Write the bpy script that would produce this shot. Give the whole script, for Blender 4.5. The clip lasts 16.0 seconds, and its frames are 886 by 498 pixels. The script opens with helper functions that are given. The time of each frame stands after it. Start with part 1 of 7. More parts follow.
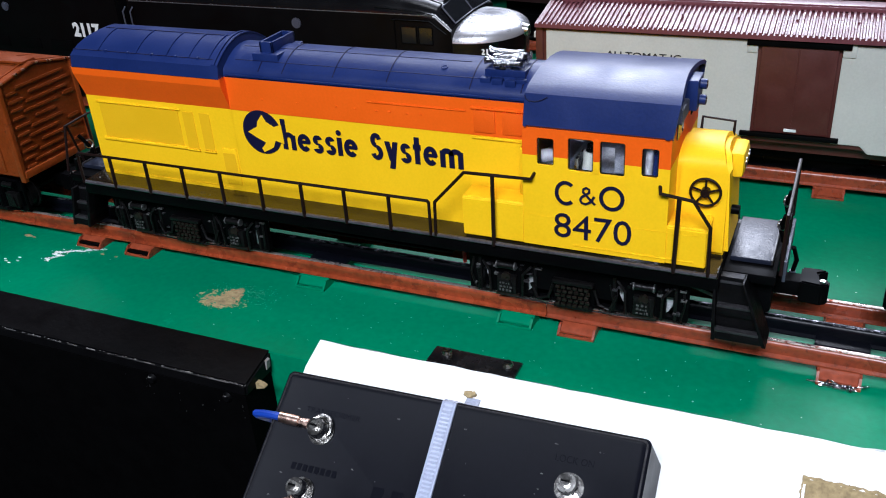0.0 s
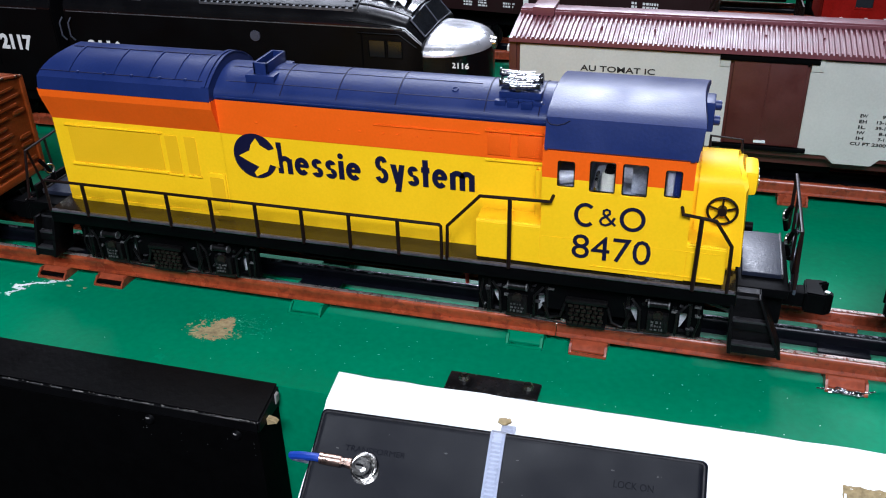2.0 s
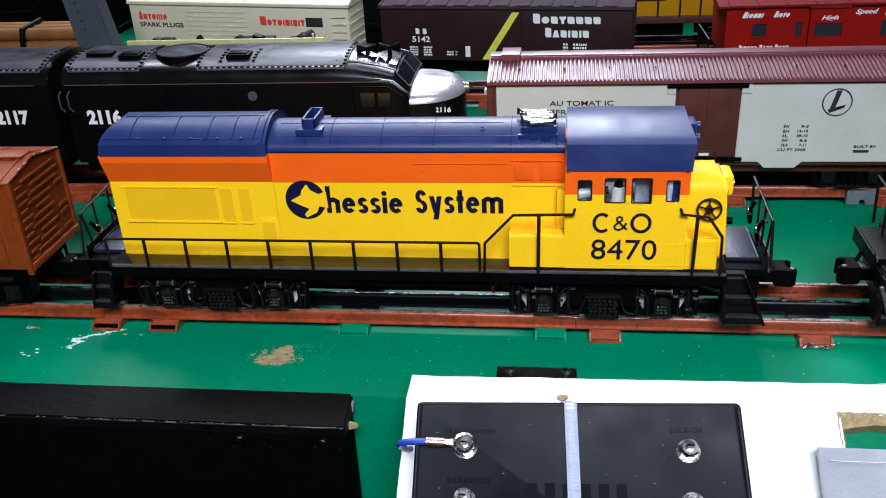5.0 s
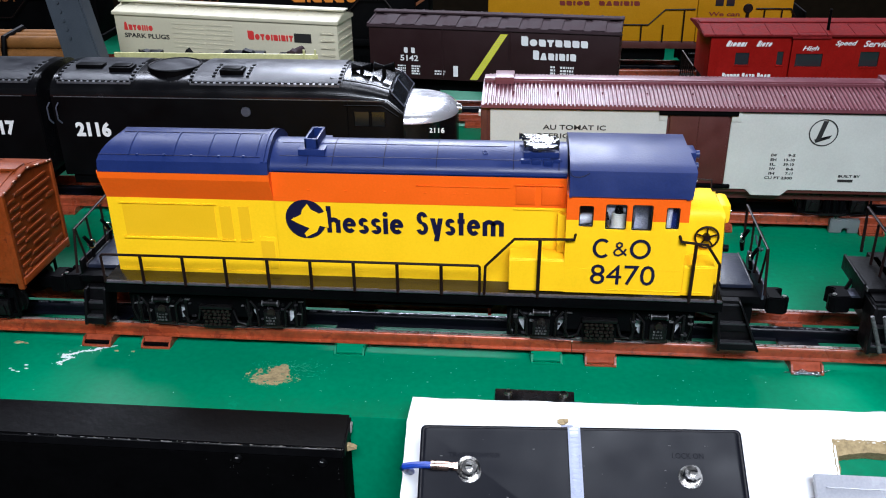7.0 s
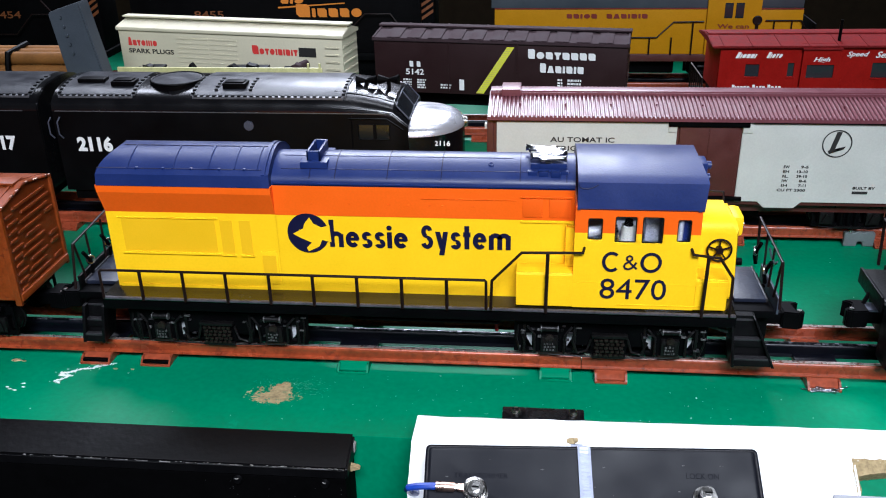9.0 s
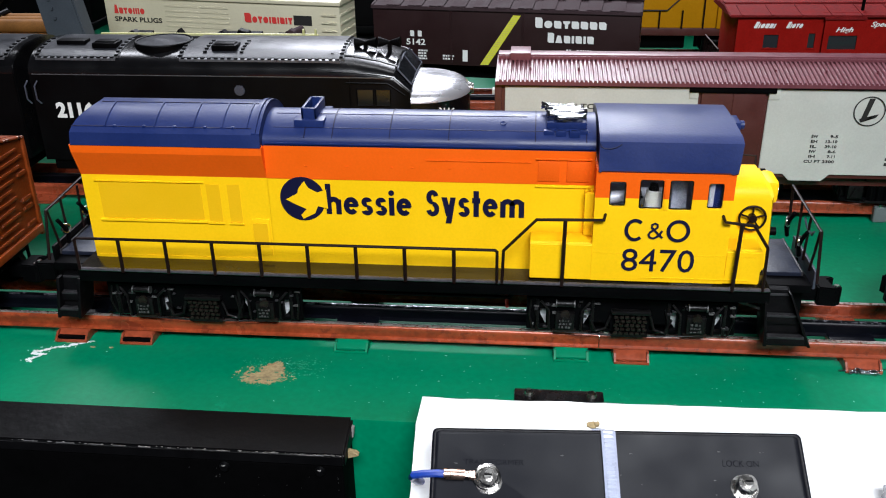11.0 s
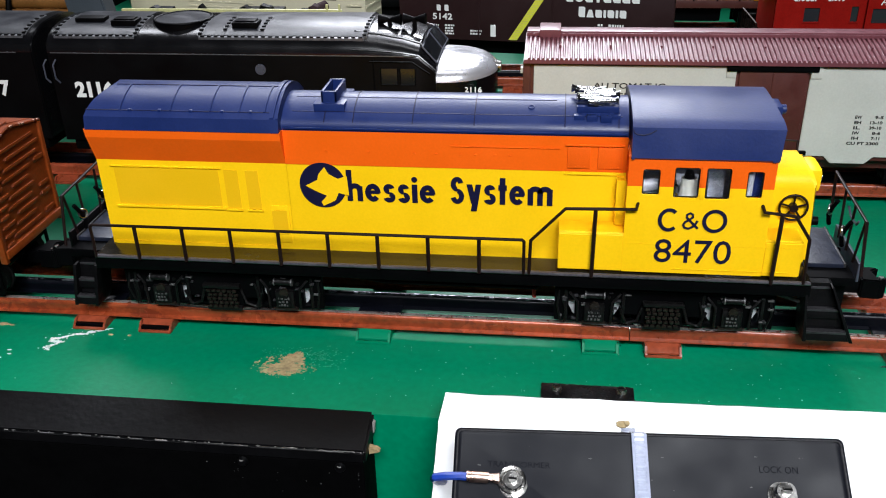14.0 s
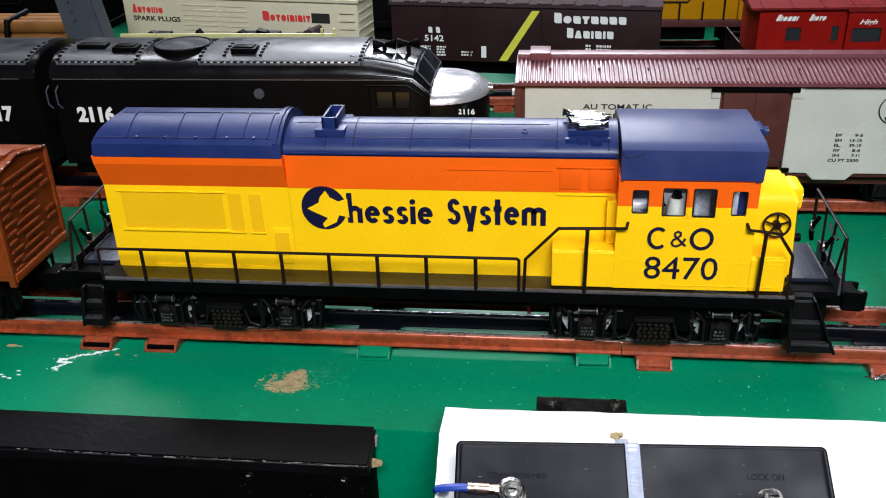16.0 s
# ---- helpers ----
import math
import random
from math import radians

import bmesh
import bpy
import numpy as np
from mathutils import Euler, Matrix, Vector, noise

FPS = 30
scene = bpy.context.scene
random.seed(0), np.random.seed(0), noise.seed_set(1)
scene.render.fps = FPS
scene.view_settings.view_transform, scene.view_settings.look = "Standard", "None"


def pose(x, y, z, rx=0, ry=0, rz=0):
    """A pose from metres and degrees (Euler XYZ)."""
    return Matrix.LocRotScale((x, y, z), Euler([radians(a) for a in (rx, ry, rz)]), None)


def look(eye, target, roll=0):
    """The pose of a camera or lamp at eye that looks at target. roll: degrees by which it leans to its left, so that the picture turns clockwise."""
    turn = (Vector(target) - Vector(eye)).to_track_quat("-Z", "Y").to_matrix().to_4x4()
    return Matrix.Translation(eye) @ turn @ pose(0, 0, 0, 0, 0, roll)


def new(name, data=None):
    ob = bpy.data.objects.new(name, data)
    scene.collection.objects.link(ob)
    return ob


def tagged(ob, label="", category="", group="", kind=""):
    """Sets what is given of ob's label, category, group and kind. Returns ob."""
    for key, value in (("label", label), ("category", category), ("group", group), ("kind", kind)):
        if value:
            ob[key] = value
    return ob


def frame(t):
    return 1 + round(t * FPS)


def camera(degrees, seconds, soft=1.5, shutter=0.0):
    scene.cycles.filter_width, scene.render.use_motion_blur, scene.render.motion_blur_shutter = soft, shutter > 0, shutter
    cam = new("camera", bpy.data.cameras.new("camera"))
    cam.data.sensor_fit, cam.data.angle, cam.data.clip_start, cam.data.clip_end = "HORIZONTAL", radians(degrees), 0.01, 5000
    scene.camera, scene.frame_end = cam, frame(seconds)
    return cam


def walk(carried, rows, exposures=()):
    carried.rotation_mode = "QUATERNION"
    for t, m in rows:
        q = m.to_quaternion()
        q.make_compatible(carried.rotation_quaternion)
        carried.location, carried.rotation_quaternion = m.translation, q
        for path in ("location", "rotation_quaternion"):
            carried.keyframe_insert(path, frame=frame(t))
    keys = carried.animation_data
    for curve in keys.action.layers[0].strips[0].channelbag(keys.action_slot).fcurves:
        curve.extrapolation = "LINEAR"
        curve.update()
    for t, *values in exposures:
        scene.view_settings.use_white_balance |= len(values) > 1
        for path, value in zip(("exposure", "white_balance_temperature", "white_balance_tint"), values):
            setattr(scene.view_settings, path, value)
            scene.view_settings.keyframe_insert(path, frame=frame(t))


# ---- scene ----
cam = camera(52.21, 16.0, 1.05)
PATH = [
    (0, (0.17713, -0.33007, 0.21546), (-0.5792, 1.2504, -0.7489), -4.03),
    (0.5, (0.17067, -0.32893, 0.21520), (-0.5602, 1.2628, -0.7503), -3.86),
    (1, (0.15650, -0.32660, 0.21437), (-0.5025, 1.2947, -0.7537), -3.48),
    (1.5, (0.13092, -0.33492, 0.21942), (-0.3982, 1.3248, -0.7631), -1.98),
    (2, (0.12460, -0.33842, 0.22575), (-0.3856, 1.3248, -0.7608), -1.77),
    (2.5, (0.10300, -0.34302, 0.22538), (-0.3254, 1.3465, -0.7555), -1.78),
    (3, (0.05796, -0.34505, 0.22945), (-0.1631, 1.3844, -0.7505), -0.96),
    (3.5, (0.07041, -0.37805, 0.23009), (-0.2044, 1.3807, -0.6816), -2.84),
    (3.7, (0.07915, -0.38966, 0.23908), (-0.2300, 1.3536, -0.6912), -3.14),
    (5.8, (0.05742, -0.41640, 0.25094), (-0.1319, 1.3550, -0.6581), -1.76),
    (6, (0.05505, -0.41759, 0.25004), (-0.1203, 1.3559, -0.6578), -1.29),
    (6.5, (0.05190, -0.41470, 0.25458), (-0.1228, 1.3611, -0.6487), -1.00),
    (7, (0.05071, -0.41411, 0.25530), (-0.1240, 1.3667, -0.6380), -0.83),
    (7.5, (0.05382, -0.41176, 0.25644), (-0.1438, 1.3727, -0.6247), -1.20),
    (8, (0.05628, -0.40570, 0.25465), (-0.1471, 1.3819, -0.6189), -1.59),
    (8.5, (0.05163, -0.40221, 0.25105), (-0.1409, 1.3939, -0.6074), -1.36),
    (9, (0.05120, -0.40532, 0.24944), (-0.1428, 1.3904, -0.6096), -1.28),
    (11.3, (0.03867, -0.37684, 0.22289), (-0.1383, 1.4111, -0.6557), -0.69),
    (11.5, (0.03391, -0.37671, 0.22555), (-0.1264, 1.4031, -0.6725), -0.08),
    (12, (0.03228, -0.37482, 0.22524), (-0.1329, 1.4021, -0.6776), -0.11),
    (12.5, (0.03445, -0.37352, 0.22242), (-0.1496, 1.4009, -0.6818), -0.39),
    (13, (0.03970, -0.37190, 0.22218), (-0.1780, 1.3952, -0.6889), -0.96),
    (13.5, (0.04409, -0.36607, 0.22192), (-0.1984, 1.3899, -0.7043), -1.46),
    (14, (0.04282, -0.36243, 0.22461), (-0.1998, 1.3921, -0.7042), -1.57),
    (14.5, (0.04247, -0.36583, 0.22689), (-0.1925, 1.3946, -0.6928), -1.59),
    (15, (0.04059, -0.36516, 0.22873), (-0.1829, 1.3975, -0.6894), -1.70),
    (15.5, (0.03985, -0.36946, 0.23226), (-0.1758, 1.3959, -0.6827), -1.76),
    (16, (0.04095, -0.37359, 0.23329), (-0.1798, 1.3971, -0.6700), -1.85),
]
EXPOSURES = [(0.0, -0.12, 5750, 12), (3.5, -0.14, 5750, 12), (6.0, 0.04, 5750, 12), (9.0, 0.18, 5750, 12), (11.5, 0.03, 6200, 10), (16.0, 0.03, 6200, 10)]
walk(cam, [(t, look(eye, target, roll)) for t, eye, target, roll in PATH], EXPOSURES)

# ---- world and lamps ----
world = bpy.data.worlds.new("room_air")
world.use_nodes = True
world.node_tree.nodes["Background"].inputs[0].default_value = (0.5, 0.55, 0.6, 1)
world.node_tree.nodes["Background"].inputs[1].default_value = 0.01
scene.world = world


def lamp(name, place, target, size_x, size_y, watts, colour, spread=180):
    light = bpy.data.lights.new(name, "AREA")
    light.shape, light.size, light.size_y, light.energy, light.color = "RECTANGLE", size_x, size_y, watts, colour
    light.spread = radians(spread)
    ob = new(name, light)
    ob.matrix_world = look(place, target)
    return ob


# ceiling tube fixtures of a long hall: behind the operator, over the layout, far end
lamp("tube_light_front", (0.26, -1.15, 1.15), (0.03, -0.06, 0.05), 0.9, 0.40, 5.5, (0.97, 0.98, 1.0), 64)
lamp("tube_light_layout", (0.10, 0.45, 2.00), (0.10, 0.35, 0), 1.2, 0.20, 5, (1.0, 0.98, 0.97))
lamp("tube_light_middle", (-0.45, 1.50, 2.00), (-0.05, 0.25, 0.1), 2.0, 0.45, 46, (0.96, 0.96, 1.0))
lamp("tube_light_far", (-0.25, 2.70, 1.80), (0.0, 0.2, 0.1), 1.3, 0.60, 88, (0.95, 0.95, 1.0))

# ---- materials ----


def material(name, colour, rough=0.5, metal=0.0, vary=0.12, scale=60, bump=0.15, fine=900, coat=0.0, wear=None, wear_amount=0.62, spec=0.5):
    """A painted or moulded surface: two scales of noise in colour and gloss, fine relief, and optional worn patches."""
    m = bpy.data.materials.new(name)
    m.use_nodes = True
    nodes, links = m.node_tree.nodes, m.node_tree.links
    b = nodes["Principled BSDF"]
    b.inputs["Metallic"].default_value = metal
    b.inputs["Coat Weight"].default_value = coat
    b.inputs["Coat Roughness"].default_value = 0.15
    b.inputs["Specular IOR Level"].default_value = spec
    tc = nodes.new("ShaderNodeTexCoord")
    big, small = nodes.new("ShaderNodeTexNoise"), nodes.new("ShaderNodeTexNoise")
    big.inputs["Scale"].default_value, big.inputs["Detail"].default_value = scale, 4
    small.inputs["Scale"].default_value, small.inputs["Detail"].default_value = fine, 3
    for n in (big, small):
        links.new(tc.outputs["Object"], n.inputs["Vector"])
    add = nodes.new("ShaderNodeMath")
    add.operation = "ADD"
    links.new(big.outputs["Fac"], add.inputs[0])
    links.new(small.outputs["Fac"], add.inputs[1])
    mr = nodes.new("ShaderNodeMapRange")
    mr.inputs["From Min"].default_value, mr.inputs["From Max"].default_value = 0.6, 1.4
    mr.inputs["To Min"].default_value, mr.inputs["To Max"].default_value = 1 - vary, 1 + vary
    links.new(add.outputs[0], mr.inputs["Value"])
    mul = nodes.new("ShaderNodeMix")
    mul.data_type, mul.blend_type = "RGBA", "MULTIPLY"
    mul.inputs["Factor"].default_value = 1
    mul.inputs["A"].default_value = (*colour, 1)
    links.new(mr.outputs["Result"], mul.inputs["B"])
    out = mul.outputs["Result"]
    if wear:
        w = nodes.new("ShaderNodeTexNoise")
        w.inputs["Scale"].default_value, w.inputs["Detail"].default_value, w.inputs["Roughness"].default_value = scale * 2.3, 8, 0.7
        links.new(tc.outputs["Object"], w.inputs["Vector"])
        ramp = nodes.new("ShaderNodeMapRange")
        ramp.inputs["From Min"].default_value, ramp.inputs["From Max"].default_value = wear_amount, wear_amount + 0.04
        links.new(w.outputs["Fac"], ramp.inputs["Value"])
        mix = nodes.new("ShaderNodeMix")
        mix.data_type = "RGBA"
        links.new(ramp.outputs["Result"], mix.inputs["Factor"])
        links.new(out, mix.inputs["A"])
        mix.inputs["B"].default_value = (*wear, 1)
        out = mix.outputs["Result"]
    links.new(out, b.inputs["Base Color"])
    rr = nodes.new("ShaderNodeMapRange")
    rr.inputs["From Min"].default_value, rr.inputs["From Max"].default_value = 0.3, 0.7
    rr.inputs["To Min"].default_value, rr.inputs["To Max"].default_value = max(0.03, rough - 0.08), min(1, rough + 0.08)
    links.new(big.outputs["Fac"], rr.inputs["Value"])
    links.new(rr.outputs["Result"], b.inputs["Roughness"])
    if bump:
        bp = nodes.new("ShaderNodeBump")
        bp.inputs["Strength"].default_value, bp.inputs["Distance"].default_value = bump, 0.0003
        links.new(small.outputs["Fac"], bp.inputs["Height"])
        links.new(bp.outputs["Normal"], b.inputs["Normal"])
    return m


YELLOW = material("yellow_moulded_plastic", (0.94, 0.56, 0.002), 0.45, vary=0.05, bump=0.05, spec=0.15)
ORANGE = material("orange_paint", (0.84, 0.115, 0.003), 0.45, vary=0.06, bump=0.05, spec=0.15)
BLUE = material("dark_blue_paint", (0.008, 0.019, 0.094), 0.40, vary=0.16, bump=0.16, spec=0.33)
BLUE_INK = material("dark_blue_lettering", (0.006, 0.006, 0.030), 0.5, vary=0.05, bump=0, spec=0.2)
GRILLE = material("yellow_grille", (0.82, 0.46, 0.002), 0.5, vary=0.05, bump=0.15, fine=2500, spec=0.2)
ORANGE_GRILLE = material("orange_grille", (0.80, 0.106, 0.003), 0.5, vary=0.08, bump=0.5, fine=2500, spec=0.15)
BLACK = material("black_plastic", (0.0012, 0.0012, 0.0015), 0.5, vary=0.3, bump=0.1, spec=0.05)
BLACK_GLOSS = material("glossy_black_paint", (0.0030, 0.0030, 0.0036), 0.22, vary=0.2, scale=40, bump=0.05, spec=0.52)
DECK = material("black_walkway", (0.010, 0.008, 0.005), 0.20, vary=0.4, scale=120, bump=0.2, fine=900, spec=0.7)
RAILBLACK = material("blackened_wire", (0.009, 0.0035, 0.0032), 0.45, vary=0.2, bump=0, spec=0.2)
STEELGREY = material("grey_steel_plate", (0.065, 0.070, 0.095), 0.42, 0.2, vary=0.2, scale=150, spec=0.4)
PLATEGREY = material("dark_grey_platform_plate", (0.011, 0.014, 0.026), 0.40, 0.0, vary=0.4, scale=220, bump=0.4, spec=0.42)
NICKEL = material("nickel_plate", (0.50, 0.485, 0.46), 0.26, 1.0, vary=0.3, scale=400, bump=0.25)
CHROME = material("chrome_plating", (0.43, 0.43, 0.44), 0.16, 1.0, vary=0.4, scale=700, bump=1.0)
WHEEL = material("worn_wheel_steel", (0.58, 0.60, 0.62), 0.38, 0.2, vary=0.3, scale=200)
DARKSTEEL = material("dark_grimy_casting", (0.0045, 0.0042, 0.0042), 0.38, 0.1, vary=0.6, scale=400, bump=0.8, spec=0.22)
RUST = material("rust_brown_rail_paint", (0.24, 0.046, 0.018), 0.30, vary=0.45, scale=70, bump=0.5, fine=420, wear=(0.12, 0.025, 0.012), wear_amount=0.58)
COPPERRAIL = material("worn_copper_brown_rail", (0.30, 0.055, 0.018), 0.24, 0.15, vary=0.45, scale=40, bump=0.5, fine=350, wear=(0.20, 0.036, 0.014), wear_amount=0.54)
STEPBLACK = material("scuffed_black_casting", (0.0022, 0.0022, 0.0025), 0.42, vary=0.5, scale=260, bump=0.4, spec=0.13)
# for rubbed edges, and for the painted glint on the rim and lit treads
LITSCUFF = material("rubbed_and_lit_black_edge", (0.026, 0.025, 0.027), 0.4, 0.1, vary=0.6, scale=320, bump=0.3, spec=0.4)
SMUDGE = material("pale_scratched_casting", (0.075, 0.075, 0.073), 0.5, 0.2, vary=0.6, scale=900, bump=0.5)
GREASE = material("greasy_brown_casting", (0.0115, 0.0085, 0.0065), 0.35, 0.1, vary=0.8, scale=500, bump=0.8, spec=0.3)
HINGESTEEL = material("dark_polished_steel", (0.060, 0.060, 0.065), 0.24, 0.85, vary=0.8, scale=150, bump=0.6, fine=500)
PLASTICGREY = material("grey_moulded_plastic", (0.12, 0.14, 0.14), 0.5, vary=0.1)
RAILTOP = material("bare_rail_top", (0.55, 0.45, 0.42), 0.30, 0.8, vary=0.35, scale=160, wear=(0.22, 0.06, 0.035), wear_amount=0.56)
MIDTOP = material("worn_centre_rail_top", (0.20, 0.20, 0.23), 0.28, 0.8, vary=0.6, scale=120, wear=(0.003, 0.0035, 0.006), wear_amount=0.44)
WORNEDGE = material("worn_walkway_edge", (0.060, 0.055, 0.064), 0.45, vary=0.6, scale=140, bump=0.3, spec=0.4)
FADED = material("thinned_green_paint", (0.022, 0.22, 0.12), 0.6, vary=0.3, scale=300)
MIDRAIL = material("black_centre_rail", (0.0022, 0.0026, 0.0050), 0.35, vary=0.3, scale=150, spec=0.2)
GREEN = material("green_layout_paint", (0.0012, 0.180, 0.083), 0.42, vary=0.16, scale=14, bump=0.3, fine=300, wear=(0.003, 0.215, 0.106), wear_amount=0.62, spec=0.20)
WHITE = material("white_board_paint", (0.86, 0.86, 0.85), 0.5, vary=0.03, scale=30, bump=0.4, fine=350)
TAN = material("bare_chipboard", (0.33, 0.25, 0.13), 0.85, vary=0.4, scale=250, bump=0.8, fine=700, spec=0.2)
CHIPWHITE = material("scraped_paint", (0.66, 0.72, 0.70), 0.8, vary=0.15, scale=300)
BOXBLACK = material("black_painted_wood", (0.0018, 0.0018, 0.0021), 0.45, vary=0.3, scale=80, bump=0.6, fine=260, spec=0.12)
# the box body: darker, rougher and less glossy than the lid
BOXSIDE = material("darker_black_painted_wood", (0.0008, 0.0008, 0.0009), 0.7, vary=0.3, scale=80, bump=0.3, fine=300, spec=0.03)
# darker, duller copy of the glossy black: puts the sides' shade into the colour
DULLBLACK = material("shaded_black_side_paint", (0.0014, 0.0014, 0.0017), 0.45, vary=0.2, bump=0.02, spec=0.07)
CHIPGREY = material("scuffed_edge", (0.22, 0.21, 0.20), 0.6, vary=0.4, scale=300)
BAKELITE = material("black_bakelite", (0.0036, 0.0040, 0.0070), 0.40, vary=0.2, scale=45, bump=0.08, fine=500, spec=0.085)
EMBOSS = material("raised_bakelite_lettering", (0.0038, 0.0042, 0.0072), 0.38, vary=0.1, bump=0, spec=0.088)
TIE = material("translucent_zip_tie", (0.36, 0.39, 0.50), 0.30, vary=0.10, scale=120, bump=0.15)
WIREBLUE = material("blue_wire_insulation", (0.010, 0.045, 0.32), 0.35, vary=0.1)
# pale grey paints the highlight along the roof seams and belt line
RIVET = material("highlit_roof_seam", (0.085, 0.088, 0.095), 0.35, 0.3, vary=0.4, scale=300)
COPPER = material("tinned_copper", (0.75, 0.52, 0.42), 0.3, 1.0, vary=0.2, scale=400)
CLEAR = material("milky_plastic", (0.34, 0.345, 0.37), 0.25, vary=0.12)
BOXORANGE = material("orange_boxcar_paint", (0.20, 0.036, 0.004), 0.36, vary=0.3, scale=110, bump=0.4, wear=(0.13, 0.021, 0.003), wear_amount=0.60)
CREAM = material("cream_car_paint", (0.57, 0.53, 0.38), 0.55, vary=0.06, scale=40, spec=0.3)
REEFWHITE = material("aged_white_car_paint", (0.47, 0.475, 0.43), 0.48, vary=0.08, scale=50)
REEFROOF = material("oxide_roof_paint", (0.135, 0.040, 0.050), 0.40, vary=0.18, scale=120, spec=0.45)
REEFBROWN = material("dark_oxide_paint", (0.065, 0.015, 0.012), 0.45, vary=0.18, scale=90)
SPBROWN = material("dark_brown_car_paint", (0.020, 0.008, 0.0085), 0.5, vary=0.15, scale=60, spec=0.2)
SPROOF = material("brown_roof_paint", (0.042, 0.027, 0.030), 0.75, vary=0.25, scale=90, spec=0.05)
STRIPE = material("yellow_stripe_paint", (0.62, 0.62, 0.03), 0.5, vary=0.06)
INK = material("black_lettering", (0.015, 0.014, 0.013), 0.6, vary=0.1, bump=0)
WHITEINK = material("white_lettering", (0.72, 0.72, 0.70), 0.6, vary=0.06, bump=0)
REDINK = material("red_lettering", (0.62, 0.04, 0.035), 0.55, vary=0.06, bump=0)
ORANGEINK = material("orange_lettering", (0.62, 0.19, 0.010), 0.5, vary=0.10, bump=0)
# darker than the other orange, for numbers and warning stripes
DIMORANGE = material("dark_orange_lettering", (0.16, 0.045, 0.008), 0.6, vary=0.25, bump=0)
RED = material("caboose_red_paint", (0.235, 0.005, 0.003), 0.5, vary=0.2, scale=80, spec=0.10)
REDROOF = material("red_roof_paint", (0.14, 0.010, 0.010), 0.65, vary=0.4, scale=130, bump=0.6, spec=0.05)
UPYELLOW = material("armour_yellow_paint", (0.42, 0.19, 0.002), 0.45, vary=0.10, spec=0.10)
UPGREY = material("slate_roof_paint", (0.035, 0.045, 0.055), 0.4, vary=0.1)
LOG = material("tan_load", (0.19, 0.080, 0.018), 0.6, vary=0.35, scale=60, spec=0.25)
BOOM = material("grey_boom_plastic", (0.050, 0.060, 0.072), 0.5, vary=0.15, spec=0.3)
OLIVE = material("faded_yellow_plastic", (0.48, 0.46, 0.20), 0.5, vary=0.25, scale=150)
ROOFGREY = material("satin_dark_roof", (0.014, 0.015, 0.019), 0.36, vary=0.25, scale=90, bump=0.2, spec=0.36)
SILVER = material("silver_nose_paint", (0.60, 0.60, 0.63), 0.26, 0.7, vary=0.04, bump=0.03)
CABPANE = material("dim_grey_pane", (0.006, 0.0065, 0.008), 0.30, vary=0.2, scale=60, bump=0)
DARKREDINK = material("dark_red_lettering", (0.16, 0.018, 0.010), 0.5, vary=0.1, bump=0)
DARKGLASS = material("dark_glazing", (0.02, 0.022, 0.026), 0.1, vary=0.1, bump=0)
MOTOR = material("grey_motor_housing", (0.30, 0.32, 0.37), 0.4, 0.0, vary=0.45, scale=300)
GLASS = material("clear_window_plastic", (0.95, 0.96, 0.97), 0.03, vary=0.02, bump=0)
GLASS.node_tree.nodes["Principled BSDF"].inputs["Transmission Weight"].default_value = 1.0
WALL = material("brown_panelled_wall", (0.010, 0.0065, 0.0035), 0.75, vary=0.35, scale=6, fine=90, spec=0.04)
PLAINWALL = material("plain_room_wall", (0.07, 0.068, 0.066), 0.8, vary=0.05, scale=4, fine=60)
CEIL = material("dark_ceiling", (0.05, 0.05, 0.052), 0.8, vary=0.04, scale=4, fine=60)
FLOORM = material("grey_floor", (0.05, 0.048, 0.046), 0.7, vary=0.2, scale=6, fine=80)

# ---- building helpers ----
PLACE = {}


def thing(name, place, label, category, group="", kind=""):
    e = new(name)
    e.location = place
    e.empty_display_size = 0.01
    PLACE[e.name] = Matrix.Translation(place)
    return tagged(e, label, category, group, kind)


def part(name, bm, mat, parent=None, label="", smooth=35):
    """Links a bmesh, given in the place's own metres, as one mesh under a thing or a part."""
    me = bm
    if isinstance(bm, bmesh.types.BMesh):
        bmesh.ops.recalc_face_normals(bm, faces=bm.faces)
        me = bpy.data.meshes.new(name)
        bm.to_mesh(me)
        bm.free()
        if smooth:
            me.polygons.foreach_set("use_smooth", [True] * len(me.polygons))
            me.set_sharp_from_angle(angle=radians(smooth))
    me.materials.clear()
    me.materials.append(mat)
    ob = new(name, me)
    if parent:
        ob.parent = parent
        ob.matrix_parent_inverse = PLACE.get(parent.name, Matrix()).inverted()
    if label:
        ob["label"] = label
    return ob


def setting(name, bm, mat, label, category):
    return tagged(part(name, bm, mat), label, category, kind="structure")


def box(x0, x1, y0, y1, z0, z1, bevel=0.0, bm=None):
    b = bmesh.new()
    bmesh.ops.create_cube(b, size=1)
    for v in b.verts:
        v.co = ((x0 + x1) / 2 + v.co.x * (x1 - x0), (y0 + y1) / 2 + v.co.y * (y1 - y0), (z0 + z1) / 2 + v.co.z * (z1 - z0))
    if bevel:
        bmesh.ops.bevel(b, geom=b.edges[:], offset=bevel, segments=2, affect="EDGES", profile=0.6)
    return merge(bm, b)


def merge(bm, b):
    if bm is None:
        return b
    me = bpy.data.meshes.new("tmp")
    b.to_mesh(me)
    b.free()
    bm.from_mesh(me)
    bpy.data.meshes.remove(me)
    return bm


